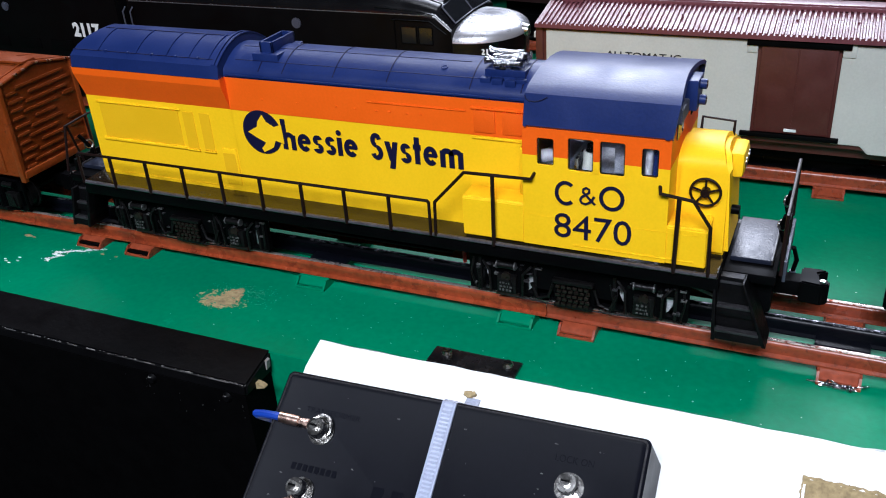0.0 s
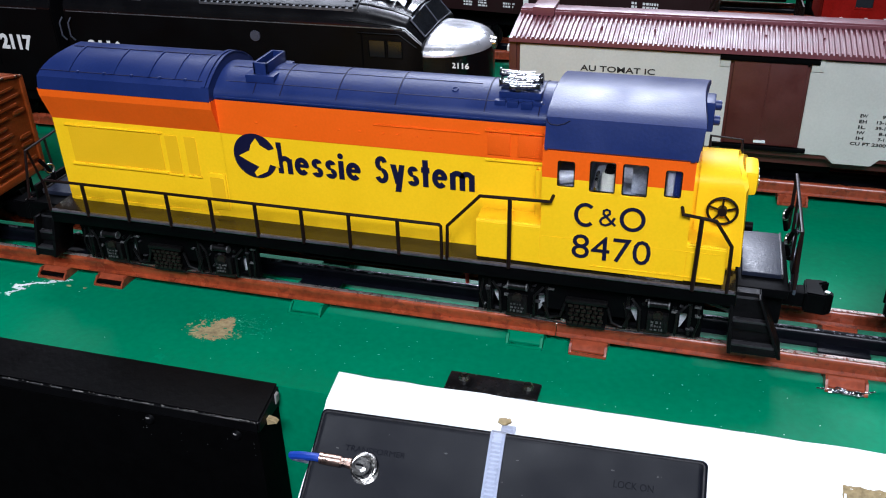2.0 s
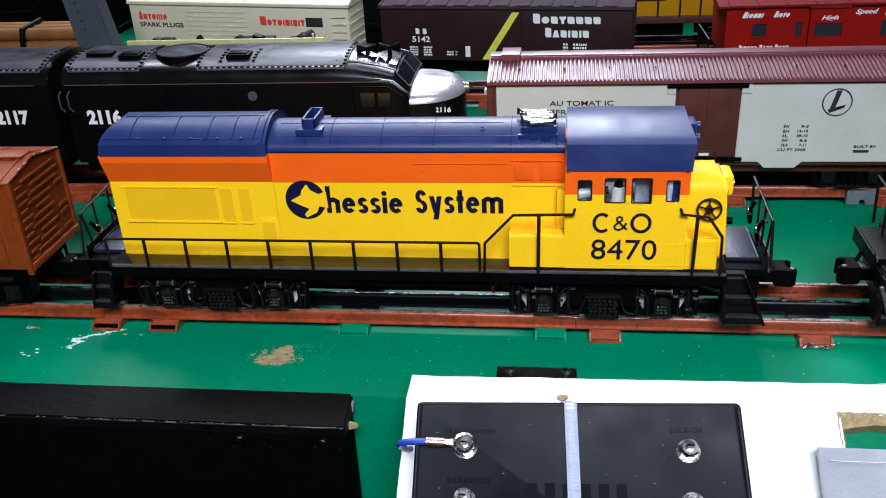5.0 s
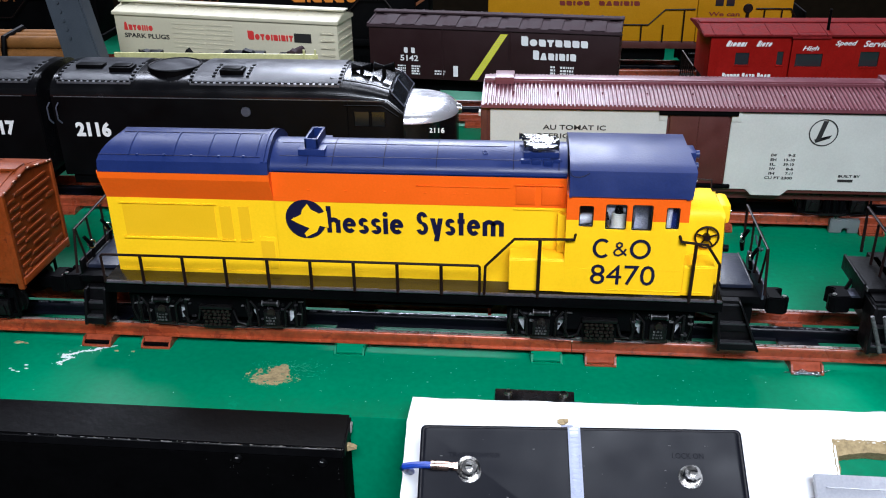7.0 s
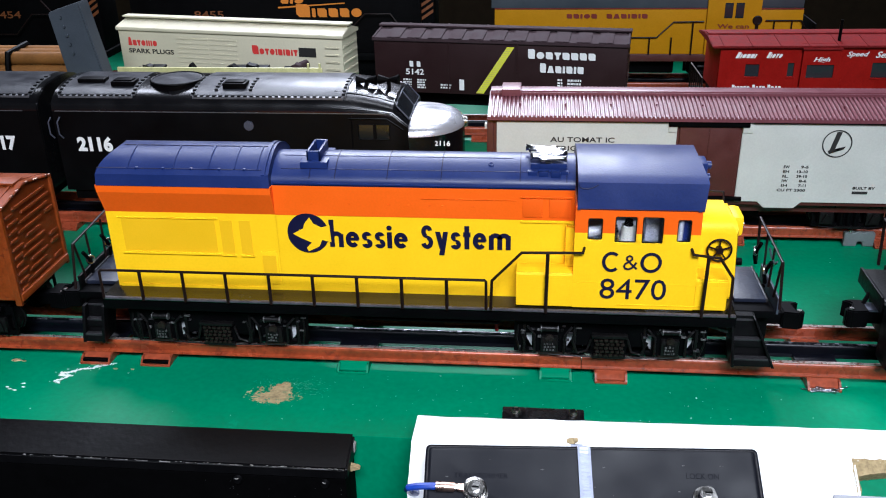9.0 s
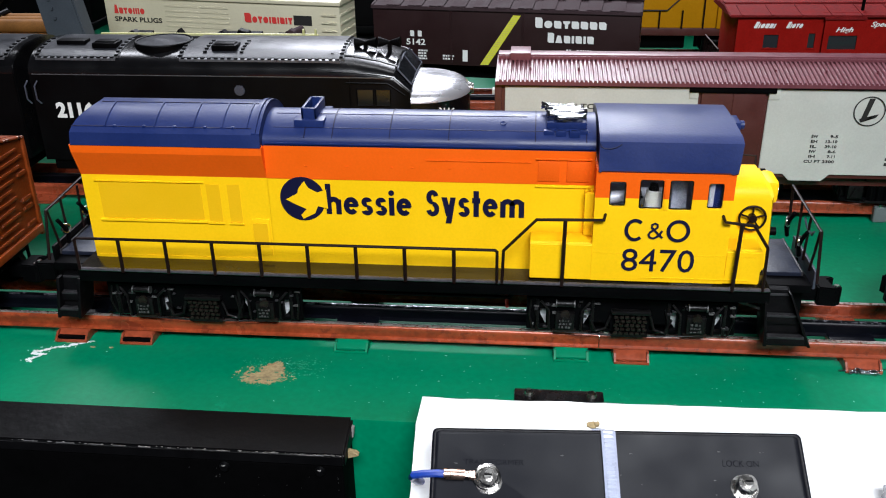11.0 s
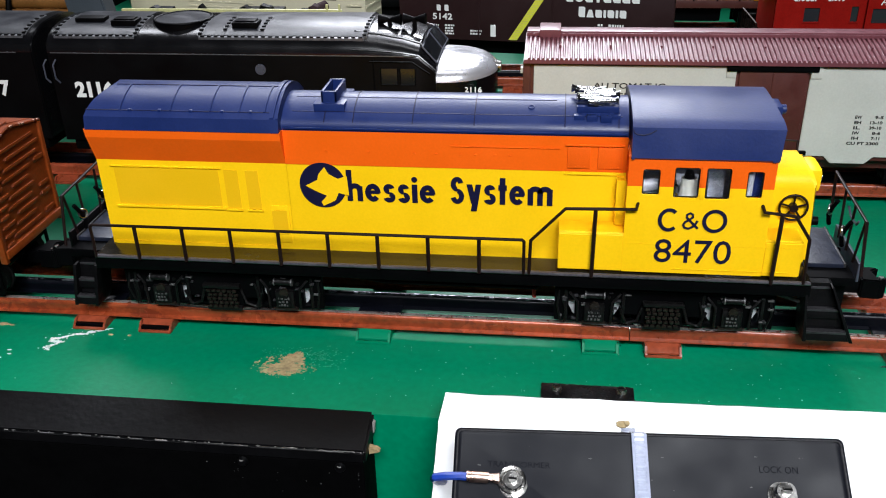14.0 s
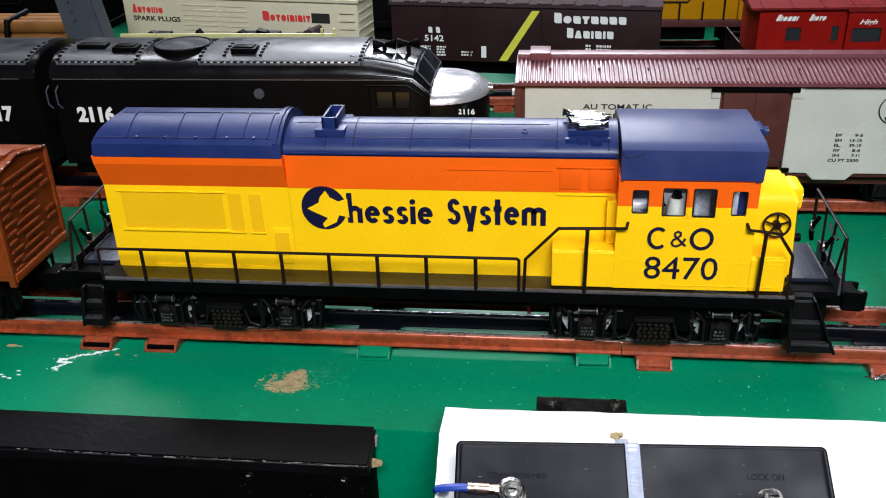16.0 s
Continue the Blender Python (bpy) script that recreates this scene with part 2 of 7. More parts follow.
def prism(profile, x0, x1, bm=None, ends=None, axis="x", bevel=0.0):
    """A profile of (across, up) pairs drawn out along x (or y). ends: two functions of (across, up) that shift the end faces."""
    b = bmesh.new()
    rows = []
    for k, along in enumerate((x0, x1)):
        ring = []
        for a, z in profile:
            s = along + (ends[k](a, z) if ends else 0)
            ring.append(b.verts.new((s, a, z) if axis == "x" else (a, s, z)))
        rows.append(ring)
    n = len(profile)
    for i in range(n):
        b.faces.new((rows[0][i], rows[0][(i + 1) % n], rows[1][(i + 1) % n], rows[1][i]))
    b.faces.new(rows[0])
    b.faces.new(rows[1][::-1])
    if bevel:
        bmesh.ops.recalc_face_normals(b, faces=b.faces)
        bmesh.ops.bevel(b, geom=[e for e in b.edges if e.calc_face_angle(0) > 0.6], offset=bevel, segments=2, affect="EDGES")
    return merge(bm, b)


def cyl(p0, p1, r, n=14, r1=None, bm=None):
    b = bmesh.new()
    p0, p1 = Vector(p0), Vector(p1)
    d = p1 - p0
    bmesh.ops.create_cone(b, cap_ends=True, segments=n, radius1=r, radius2=r if r1 is None else r1, depth=d.length)
    bmesh.ops.transform(b, matrix=Matrix.Translation((p0 + p1) / 2) @ d.to_track_quat("Z", "Y").to_matrix().to_4x4(), verts=b.verts)
    return merge(bm, b)


def wire(points, r, n=8, bm=None):
    """A round wire through the points, with mitred corners."""
    b = bmesh.new()
    pts = [Vector(p) for p in points]
    rings = []
    for i, p in enumerate(pts):
        d = ((pts[i] - pts[i - 1]).normalized() if i else Vector()) + ((pts[i + 1] - pts[i]).normalized() if i + 1 < len(pts) else Vector())
        q = d.normalized().to_track_quat("Z", "Y")
        rings.append([b.verts.new(p + q @ Vector((r * math.cos(2 * math.pi * k / n), r * math.sin(2 * math.pi * k / n), 0))) for k in range(n)])
    for a, c in zip(rings, rings[1:]):
        # match the ring start that lies nearest
        off = min(range(n), key=lambda o: sum((a[k].co - c[(k + o) % n].co).length for k in range(n)))
        for k in range(n):
            b.faces.new((a[k], a[(k + 1) % n], c[(k + 1 + off) % n], c[(k + off) % n]))
    b.faces.new(rings[0])
    b.faces.new(rings[-1][::-1])
    return merge(bm, b)


def ring(centre, axis, r_out, r_wire, n=28, m=8, bm=None):
    b = bmesh.new()
    q = Vector(axis).to_track_quat("Z", "Y")
    rows = []
    for i in range(n):
        a = 2 * math.pi * i / n
        c, s = math.cos(a), math.sin(a)
        rows.append([b.verts.new(Vector(centre) + q @ Vector(((r_out + r_wire * math.cos(2 * math.pi * k / m)) * c, (r_out + r_wire * math.cos(2 * math.pi * k / m)) * s, r_wire * math.sin(2 * math.pi * k / m)))) for k in range(m)])
    for i in range(n):
        for k in range(m):
            b.faces.new((rows[i][k], rows[(i + 1) % n][k], rows[(i + 1) % n][(k + 1) % m], rows[i][(k + 1) % m]))
    return merge(bm, b)


def arch(half, z0, crown, centre, n=14, power=2.2):
    """Points of a roof's curve over a car's axis, from the near eave to the far one."""
    out = []
    for i in range(n + 1):
        a = math.pi * i / n
        c, s = math.cos(a), math.sin(a)
        out.append((centre - half * math.copysign(abs(c) ** (2 / power), c), z0 + (crown - z0) * abs(s) ** (2 / power)))
    return out


def crowned(half, z0, crown, centre, n=16):
    """A shallow crowned roof line from eave to eave, with a clear break at both ends."""
    return [(centre - half + 2 * half * i / n, z0 + (crown - z0) * (1 - (2 * i / n - 1) ** 2)) for i in range(n + 1)]


def lettering(body, x0, x1, z0, z1, y, thick=0.00015, weight=0.0):
    """Text standing on a wall that faces the operator, drawn to the given box."""
    cu = bpy.data.curves.new("lettering", "FONT")
    cu.body, cu.extrude, cu.offset, cu.resolution_u = body, 0.01, weight, 3
    tmp = bpy.data.objects.new("tmp", cu)
    me = bpy.data.meshes.new_from_object(tmp)
    bpy.data.objects.remove(tmp)
    xs, zs = [v.co.x for v in me.vertices], [v.co.y for v in me.vertices]
    sx, sz = (x1 - x0) / (max(xs) - min(xs)), (z1 - z0) / (max(zs) - min(zs))
    mx, mz = min(xs), min(zs)
    for v in me.vertices:
        v.co = (x0 + (v.co.x - mx) * sx, y - thick * (1 if v.co.z > 0 else -1), z0 + (v.co.y - mz) * sz)
    return me


def slanted(body, x0, x1, z0, z1, y, thick=0.00015, weight=0.0):
    """The same, leaning like handwriting."""
    me = lettering(body, x0, x1, z0, z1, y, thick, weight)
    for v in me.vertices:
        v.co.x += 0.45 * (v.co.z - z0)
    return me


def flat(outline, y, thick=0.00015, bm=None):
    """A thin painted shape on a wall that faces the operator: (x, z) outline."""
    return prism(outline, y - thick, y + thick, bm, axis="y")


def stroke(points, wide, y, bm=None):
    """A thin painted line of even width along (x, z) points."""
    left, right = [], []
    for i, (px, pz) in enumerate(points):
        ax, az = points[max(i - 1, 0)]
        bx, bz = points[min(i + 1, len(points) - 1)]
        n = math.hypot(bx - ax, bz - az)
        ox, oz = -(bz - az) / n * wide / 2, (bx - ax) / n * wide / 2
        left.append((px + ox, pz + oz))
        right.append((px - ox, pz - oz))
    b = bmesh.new()
    rows = [[b.verts.new((px, y - 0.00015 - 0.000004 * i, pz)) for px, pz in pair] for i, pair in enumerate(zip(left, right))]
    for (a, d), (e, f) in zip(rows, rows[1:]):
        b.faces.new((a, e, f, d))
    return merge(bm, b)


def oval(x, z, rx, rz, stroke, y, a0=0.0, a1=360.0, n=24, bm=None):
    """A thin painted ring, or an open piece of one."""
    outer, inner = [], []
    for i in range(n + 1):
        a = radians(a0 + (a1 - a0) * i / n)
        outer.append((x + rx * math.cos(a), z + rz * math.sin(a)))
        inner.append((x + (rx - stroke) * math.cos(a), z + (rz - stroke) * math.sin(a)))
    b = bmesh.new()
    for i in range(n):
        b.faces.new([b.verts.new((px, y - 0.00015, pz)) for px, pz in (outer[i], outer[i + 1], inner[i + 1], inner[i])])
    bmesh.ops.remove_doubles(b, verts=b.verts, dist=1e-7)
    return merge(bm, b)


def word(pattern, x0, x1, base, height, tall, stroke, y, mat, parent, label):
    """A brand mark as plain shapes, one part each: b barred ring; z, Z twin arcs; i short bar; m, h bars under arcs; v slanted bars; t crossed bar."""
    wide = {"b": 1, "z": 0.8, "i": 0.4, "m": 1.5, "h": 1.0, "v": 0.95, "Z": 0.9, "t": 0.6}
    unit = (x1 - x0) / sum(wide[s] for s in pattern)
    x = x0

    def bar(a, b, z0, z1, bm=None, lift=0.0):
        return flat([(a, z0), (b, z0), (b, z1), (a, z1)], y - lift, bm=bm)

    for s in pattern:
        w = wide[s] * unit
        a, b = x + 0.07 * unit, x + w - 0.07 * unit
        mid, half = (a + b) / 2, (b - a) / 2
        x += w
        h = tall if s == "Z" else height
        bm = None
        if s == "b":
            bm = oval(mid, base + h / 2, half, h / 2, stroke, y, 0, 318)
            bm = bar(a + stroke * 0.6, b - stroke * 0.2, base + h * 0.44, base + h * 0.44 + stroke * 0.62, bm, 0.00004)
        elif s in "zZ":
            bm = oval(mid, base + h * 0.27, half, h * 0.29, stroke * 0.92, y, -165, 90)
            bm = oval(mid, base + h * 0.73, half * 0.92, h * 0.28, stroke * 0.92, y - 0.00004, 15, 270, bm=bm)
        elif s in "it":
            bm = bar(mid - stroke / 2, mid + stroke / 2, base, base + (height if s == "i" else tall))
            if s == "t":
                bm = bar(a, b, base + height - stroke, base + height, bm, 0.00004)
            if s == "i":
                bm = oval(mid, base + height + stroke, stroke * 0.55, stroke * 0.55, stroke * 0.5, y, bm=bm)
        elif s in "mh":
            feet = [a, b - stroke] if s != "m" else [a, mid - stroke / 2, b - stroke]
            for k, p in enumerate(feet):
                bm = bar(p, p + stroke, base, base + (tall if s == "h" and k == 0 else h - stroke * 0.6), bm)
            for p, q in zip(feet, feet[1:]):
                m2 = (p + q + stroke) / 2
                bm = oval(m2, base + h - (q - p) * 0.5 - stroke * 0.5, (q - p + stroke) / 2, (q - p + stroke) / 2, stroke, y - 0.00004, 0, 180, 14, bm)
        elif s == "v":
            low = base - 0.40 * height
            bm = flat([(a + stroke * 0.7, low), (a + stroke * 1.8, low), (b, base + height), (b - stroke, base + height)], y)
            bm = flat([(a, base + height), (a + stroke, base + height), (mid + stroke / 2, base), (mid - stroke / 2, base)], y - 0.00004, bm=bm)
        if bm:
            part("letter_shape", bm, mat, parent, label, smooth=0)


def marks(pattern, x0, x1, base, height, tall, y, mat, parent, label, slant=0.0):
    """A brand name as plain solid shapes of its size: o discs, b blocks, t and a tapering blocks, i narrow bars; the first of each run is tall."""
    wide = {"o": 1.1, "b": 1.0, "t": 0.95, "a": 1.1, "i": 0.5, "m": 1.4, " ": 0.6}
    unit = (x1 - x0) / sum(wide[c] for c in pattern)
    x, first = x0, True
    for c in pattern:
        w = wide[c] * unit
        a, b, h = x + 0.09 * unit, x + w - 0.09 * unit, tall if first else height
        x += w
        first = c == " "
        if first:
            continue
        mid, cut = (a + b) / 2, (b - a) * 0.22
        if c == "o":
            pts = [(mid + (b - a) / 2 * math.cos(radians(q)), base + h / 2 + h / 2 * math.sin(radians(q))) for q in range(0, 360, 24)]
        elif c == "t":
            pts = [(mid - cut * 0.9, base), (mid + cut * 0.9, base), (mid + cut * 1.1, base + h * 0.55), (b, base + h * 0.75), (b, base + h), (a, base + h), (a, base + h * 0.75), (mid - cut * 1.1, base + h * 0.55)]
        elif c == "a":
            pts = [(a, base), (b, base), (mid + cut, base + h), (mid - cut, base + h)]
        else:
            pts = [(a + cut, base), (b, base), (b, base + h - cut), (b - cut, base + h), (a, base + h), (a, base + cut)]
        bm = flat([(px + slant * (pz - base), pz) for px, pz in pts], y)
        part("letter_block", bm, mat, parent, label, smooth=0)


def bars(x0, x1, z0, z1, rows, y, seed=0, bm=None):
    """Small writing as plain bars, line by line."""
    rnd = random.Random(seed)
    pitch = (z1 - z0) / rows
    for r in range(rows):
        z = z0 + r * pitch
        x = x0
        while x < x1 - 0.0005:
            w = min(rnd.uniform(0.0008, 0.0026), x1 - x)
            bm = flat([(x, z), (x + w, z), (x + w, z + pitch * 0.6), (x, z + pitch * 0.6)], y, bm=bm)
            x += w + 0.0006
    return bm


def blob(cx, cy, rx, ry, z, thick, seed, n=22, bm=None, rough=0.35):
    """A thin flake with a ragged outline, lying flat."""
    rnd = random.Random(seed)
    b = bmesh.new()
    top, low = [], []
    for i in range(n):
        a = 2 * math.pi * i / n
        k = 1 - rough * rnd.random()
        top.append(b.verts.new((cx + rx * k * math.cos(a), cy + ry * k * math.sin(a), z + thick)))
        low.append(b.verts.new((cx + rx * 1.05 * k * math.cos(a), cy + ry * 1.05 * k * math.sin(a), z - 0.0001)))
    b.faces.new(top)
    for i in range(n):
        b.faces.new((low[i], low[(i + 1) % n], top[(i + 1) % n], top[i]))
    return merge(bm, b)


# ---- room ----
setting("floor", box(-3.0, 3.0, -2.6, 7.0, -0.95, -0.90), FLOORM, "plain grey hall floor in shade", "floor")
setting("ceiling", box(-3.0, 3.0, -2.6, 7.0, 2.20, 2.25), CEIL, "plain dark ceiling over the layout", "ceiling")
setting("wall_north", box(-3.0, 3.0, 6.92, 7.0, -0.90, 2.20), WALL, "dark brown end wall of the hall", "wall")
setting("wall_south", box(-3.0, 3.0, -2.6, -2.52, -0.90, 2.20), PLAINWALL, "plain grey wall behind the operator", "wall")
setting("wall_west", box(-3.0, -2.92, -2.52, 6.92, -0.90, 2.20), PLAINWALL, "plain grey side wall of the hall", "wall")
setting("wall_east", box(2.92, 3.0, -2.52, 6.92, -0.90, 2.20), PLAINWALL, "plain grey side wall of the hall", "wall")

# ---- layout table ----
EDGE = -0.0805
setting("layout_table", box(-1.3, 1.3, EDGE, 0.70, -0.22, 0.0, 0.0012), GREEN, "green painted train table top with scuffs", "table")


setting("table_skirt", box(-1.26, 1.26, EDGE + 0.03, 0.68, -0.90, -0.2202), WALL, "plain dark panels closing the train table underneath", "panel")


setting("backdrop", box(-1.3, 1.3, 0.7002, 0.72, -0.22, 0.20, 0.001), WALL, "low dark brown board behind the rear track", "board")


def paint_chips():
    bm = None
    rnd = random.Random(5)
    bm = blob(-0.0712, -0.0535, 0.0106, 0.0056, 0, 0.00012, 77, 140, None, 0.42)
    bm = blob(-0.0685, -0.0480, 0.0062, 0.0068, 0, 0.00013, 78, 80, bm, 0.34)
    bm = blob(-0.0672, -0.0435, 0.0030, 0.0040, 0, 0.00014, 79, 50, bm, 0.40)
    for i in range(150):
        a, r = rnd.uniform(0, 6.28), 0.80 + 0.55 * rnd.random() ** 2
        bm = blob(-0.0708 + 0.0108 * r * math.cos(a), -0.0520 + 0.0066 * r * math.sin(a), 0.0001 + 0.0010 * rnd.random() ** 2, 0.0001 + 0.0006 * rnd.random() ** 2, 0, 0.00015 + 0.000001 * i, i, 10, bm, 0.5)
    tagged(part("bare_patch", bm, TAN), "tan bare patch where green table paint flaked off", "paint chip", kind="structure")
    bm = None
    for i in range(13):
        a, r = rnd.uniform(0, 6.28), rnd.uniform(0.5, 1.0)
        bm = blob(-0.0712 + 0.0105 * r * math.cos(a), -0.0520 + 0.0062 * r * math.sin(a), rnd.uniform(0.0003, 0.0012), rnd.uniform(0.0002, 0.0004), 0, 0.00034 + 0.000004 * i, 300 + i, 13, bm, 0.6)
    tagged(part("paint_remnant", bm, GREEN), "small green paint islands left on the bare patch", "paint chip", kind="stuff")
    bm = None
    for i in range(170):
        a, r = (rnd.uniform(0.2, 2.6), rnd.uniform(0.9, 1.7)) if i % 2 else (rnd.uniform(-0.2, 1.0), rnd.uniform(0.9, 2.4))
        bm = blob(-0.0690 + 0.0110 * r * math.cos(a), -0.0490 + 0.0078 * r * math.sin(a), rnd.uniform(0.0001, 0.0006), rnd.uniform(0.0001, 0.0004), 0, 0.0002, 100 + i, 8, bm, 0.5)
    tagged(part("thin_paint", bm, FADED), "pale specks of thinned green paint round the patch", "paint chip", kind="stuff")
    bm = None
    line = [(-0.1600, -0.0300), (-0.1660, -0.0320), (-0.1700, -0.0350), (-0.1745, -0.0355), (-0.1800, -0.0395), (-0.1840, -0.0400), (-0.1825, -0.0425), (-0.1775, -0.0420), (-0.1835, -0.0470), (-0.1800, -0.0490)]
    for i in range(len(line) - 1):
        for k in range(10):
            f = k / 10
            x, y = line[i][0] * (1 - f) + line[i + 1][0] * f, line[i][1] * (1 - f) + line[i + 1][1] * f
            fat = 0.9 + 0.8 * abs(noise.noise((x * 300, y * 300, 4))) * 2
            bm = blob(x + rnd.gauss(0, 0.0003), y + rnd.gauss(0, 0.0003), fat * rnd.uniform(0.0004, 0.0013), fat * rnd.uniform(0.0002, 0.0007), 0, 0.0002 + 0.00001 * k, rnd.random(), 8, bm, 0.6)
            if rnd.random() < 0.25:
                bm = blob(x + rnd.gauss(0, 0.0022), y + rnd.gauss(0, 0.0016), 0.0004, 0.0002, 0, 0.0002, rnd.random(), 7, bm, 0.6)
    for x, y in ((-0.205, -0.054), (-0.203, -0.0555), (-0.2, -0.0565), (-0.197, -0.0535), (-0.1985, -0.0505)):
        bm = blob(x, y, 0.0012, 0.0005, 0, 0.0002, x, 9, bm)
    tagged(part("scratch", bm, CHIPWHITE), "pale ragged scratch in the green table paint", "paint scratch", kind="structure")
    bm = None
    for i in range(70):
        bm = blob(rnd.uniform(-0.06, 0.16), rnd.uniform(-0.078, -0.030), rnd.uniform(0.00008, 0.0003), rnd.uniform(0.00008, 0.0002), 0, 0.0001, 2900 + i, 7, bm, 0.6)
    for i in range(38):
        bm = blob(rnd.uniform(-0.25, 0.30), rnd.uniform(-0.078, -0.028), rnd.uniform(0.0001, 0.0006), rnd.uniform(0.0001, 0.0003), 0, 0.0001, 900 + i, 9, bm, 0.7)
    for i in range(16):
        bm = blob(rnd.uniform(0.15, 0.32), rnd.uniform(0.02, 0.12), rnd.uniform(0.0001, 0.0004), rnd.uniform(0.0001, 0.0004), 0, 0.00015, 1900 + i, 6, bm)
    tagged(part("dust_specks", bm, CHIPWHITE), "white specks of dust on the green table", "dust", kind="stuff")
    bm = None
    for x, y, r in ((-0.2135, -0.0300, 0.003), (-0.209, -0.0305, 0.0014), (-0.176, -0.0295, 0.002), (-0.171, -0.031, 0.0018), (-0.158, -0.0345, 0.0015), (-0.149, -0.0345, 0.0011)):
        bm = blob(x, y, r, r * 0.5, 0, 0.0003, x, 12, bm)
    tagged(part("paint_flakes", bm, TAN), "small tan paint flakes beside the rail", "paint chip", kind="stuff")


paint_chips()


# ---- track ----
def rail_profile(y, low=0.0044):
    pts = [(y - 0.0030, low), (y - 0.0030, low + 0.0005), (y - 0.0013, low + 0.0010)]
    for i in range(11):
        a = radians(215 - i * 25)
        pts.append((y + 0.0019 * math.cos(a), 0.0092 + 0.0019 * math.sin(a)))
    return pts + [(y + 0.0013, low + 0.0010), (y + 0.0030, low + 0.0005), (y + 0.0030, low)]


PITCH = 0.0176


def tie_mesh(x, cy):
    """A pressed tinplate tie: a flat channel whose two ends are open loops lying on the table."""
    w = 0.0082
    bm = prism([(x - w, 0.0001), (x - w + 0.0012, 0.0046), (x + w - 0.0012, 0.0046), (x + w, 0.0001)], cy - 0.0165, cy + 0.0165, axis="y")
    for s in (-1, 1):
        bm = prism([(cy + s * p, q) for p, q in ((0.0163, 0.0045), (0.0207, 0.0041), (0.0243, 0.0015), (0.0243, 0.0007), (0.0207, 0.0031), (0.0163, 0.0034))], x - w + 0.0010, x + w - 0.0010, bm)
        a, d = sorted((cy + s * 0.0163, cy + s * 0.0262))
        for p in (x - w + 0.0004, x + w - 0.0004 - 0.0010):
            side = [(a, 0.0001), (d, 0.0001), (d, 0.0040), (a + 0.0030, 0.0040), (a, 0.0012)] if s < 0 else [(a, 0.0001), (d, 0.0001), (d, 0.0012), (d - 0.0030, 0.0040), (a, 0.0040)]
            bm = prism(side, p, p + 0.0010, bm)
        e0, e1 = sorted((cy + s * 0.0252, cy + s * 0.0264))
        bm = box(x - w + 0.0004, x + w - 0.0004, e0, e1, 0.0001, 0.0012, 0.0002, bm)
    return bm


def track(cy, x0, x1, ties, group, label, painted=(), bright=False):
    """Three rails on tinplate ties; ties at the given places, those in painted covered with table paint."""
    t = thing("train_track", ((x0 + x1) / 2, cy, 0), label, "track", group)
    for y, mat, top_mat, name in ((cy - PITCH, RUST, RAILTOP, "rail"), (cy, MIDRAIL, MIDTOP, "centre_rail"), (cy + PITCH, RUST, RAILTOP, "rail")):
        joint = x0 if not bright else 0.0770 if y < cy else 0.0785
        r = part(name, prism(rail_profile(y), joint + 0.0002, x1), mat, t, "black painted centre rail" if name == "centre_rail" else "")
        if bright:
            part(name, prism(rail_profile(y), x0, joint - 0.0002), mat if name == "centre_rail" else COPPERRAIL, t, "" if name == "centre_rail" else "worn copper brown rail")
            part("joint_pin", cyl((joint - 0.0010, y, 0.0092), (joint + 0.0012, y, 0.0092), 0.0014, 10), NICKEL, r)
        if bright:
            top = [(y + 0.0020 * math.cos(radians(a)), 0.0092 + 0.0021 * math.sin(radians(a))) for a in (60, 75, 90, 105, 120)]
            part("rail_top", prism(top + [(p[0], p[1] - 0.0006) for p in top[::-1]], x0, x1), top_mat, r, "bare metal running surface")
    shared = {}
    for x in ties:
        green = any(abs(x - p) < 0.004 for p in painted)
        for name, mat in (("tie", GREEN if green else RUST), ("insulator", MIDRAIL)):
            if (name, green) not in shared:
                bm = tie_mesh(x, cy) if name == "tie" else box(x - 0.0100, x + 0.0100, cy - 0.0078, cy + 0.0078, 0.0043, 0.0058, 0.0004)
                shared[name, green] = (part(name, bm, mat, t, "black fibre insulator" if name == "insulator" else "tie painted over in green" if green else ""), x)
            else:
                piece, first = shared[name, green]
                o = new(name, piece.data)
                o.parent, o.matrix_parent_inverse = t, piece.matrix_parent_inverse
                o.location.x = x - first
                if green and name == "tie":
                    o["label"] = "tie painted over in green"
        # a black block stands in for the shade inside the left tie ends
        if bright and -0.18 < x < -0.12:
            part("tie_mouth_shade", box(x - 0.0068, x + 0.0068, cy - 0.0250, cy - 0.0228, 0.0003, 0.0024, 0.0002), BLACK, t, "black block painting the shade in an open tie end")
    return t


T1, T2, T3, T4 = -0.0050, 0.157, 0.355, 0.503
track(T1, -0.72, 0.72, [-0.131 + 0.2223 * s + d + (0.0052 if s == 1 and d else -0.0072 if s == 0 and d < 0.05 else 0) for s in range(-2, 4) for d in (-0.032, 0, 0.095)], "tracks on the table", "three-rail tinplate track with rust brown rails", (-0.036, 0.0645), True)
for cy, shift in ((T2, 0.0), (T3, 0.05), (T4, 0.11)):
    track(cy, -0.85, 0.85, [-0.139 + shift + 0.2223 * s + d for s in range(-3, 4) for d in (-0.032, 0, 0.095)], "tracks on the table", "three-rail tinplate track with rust brown rails")


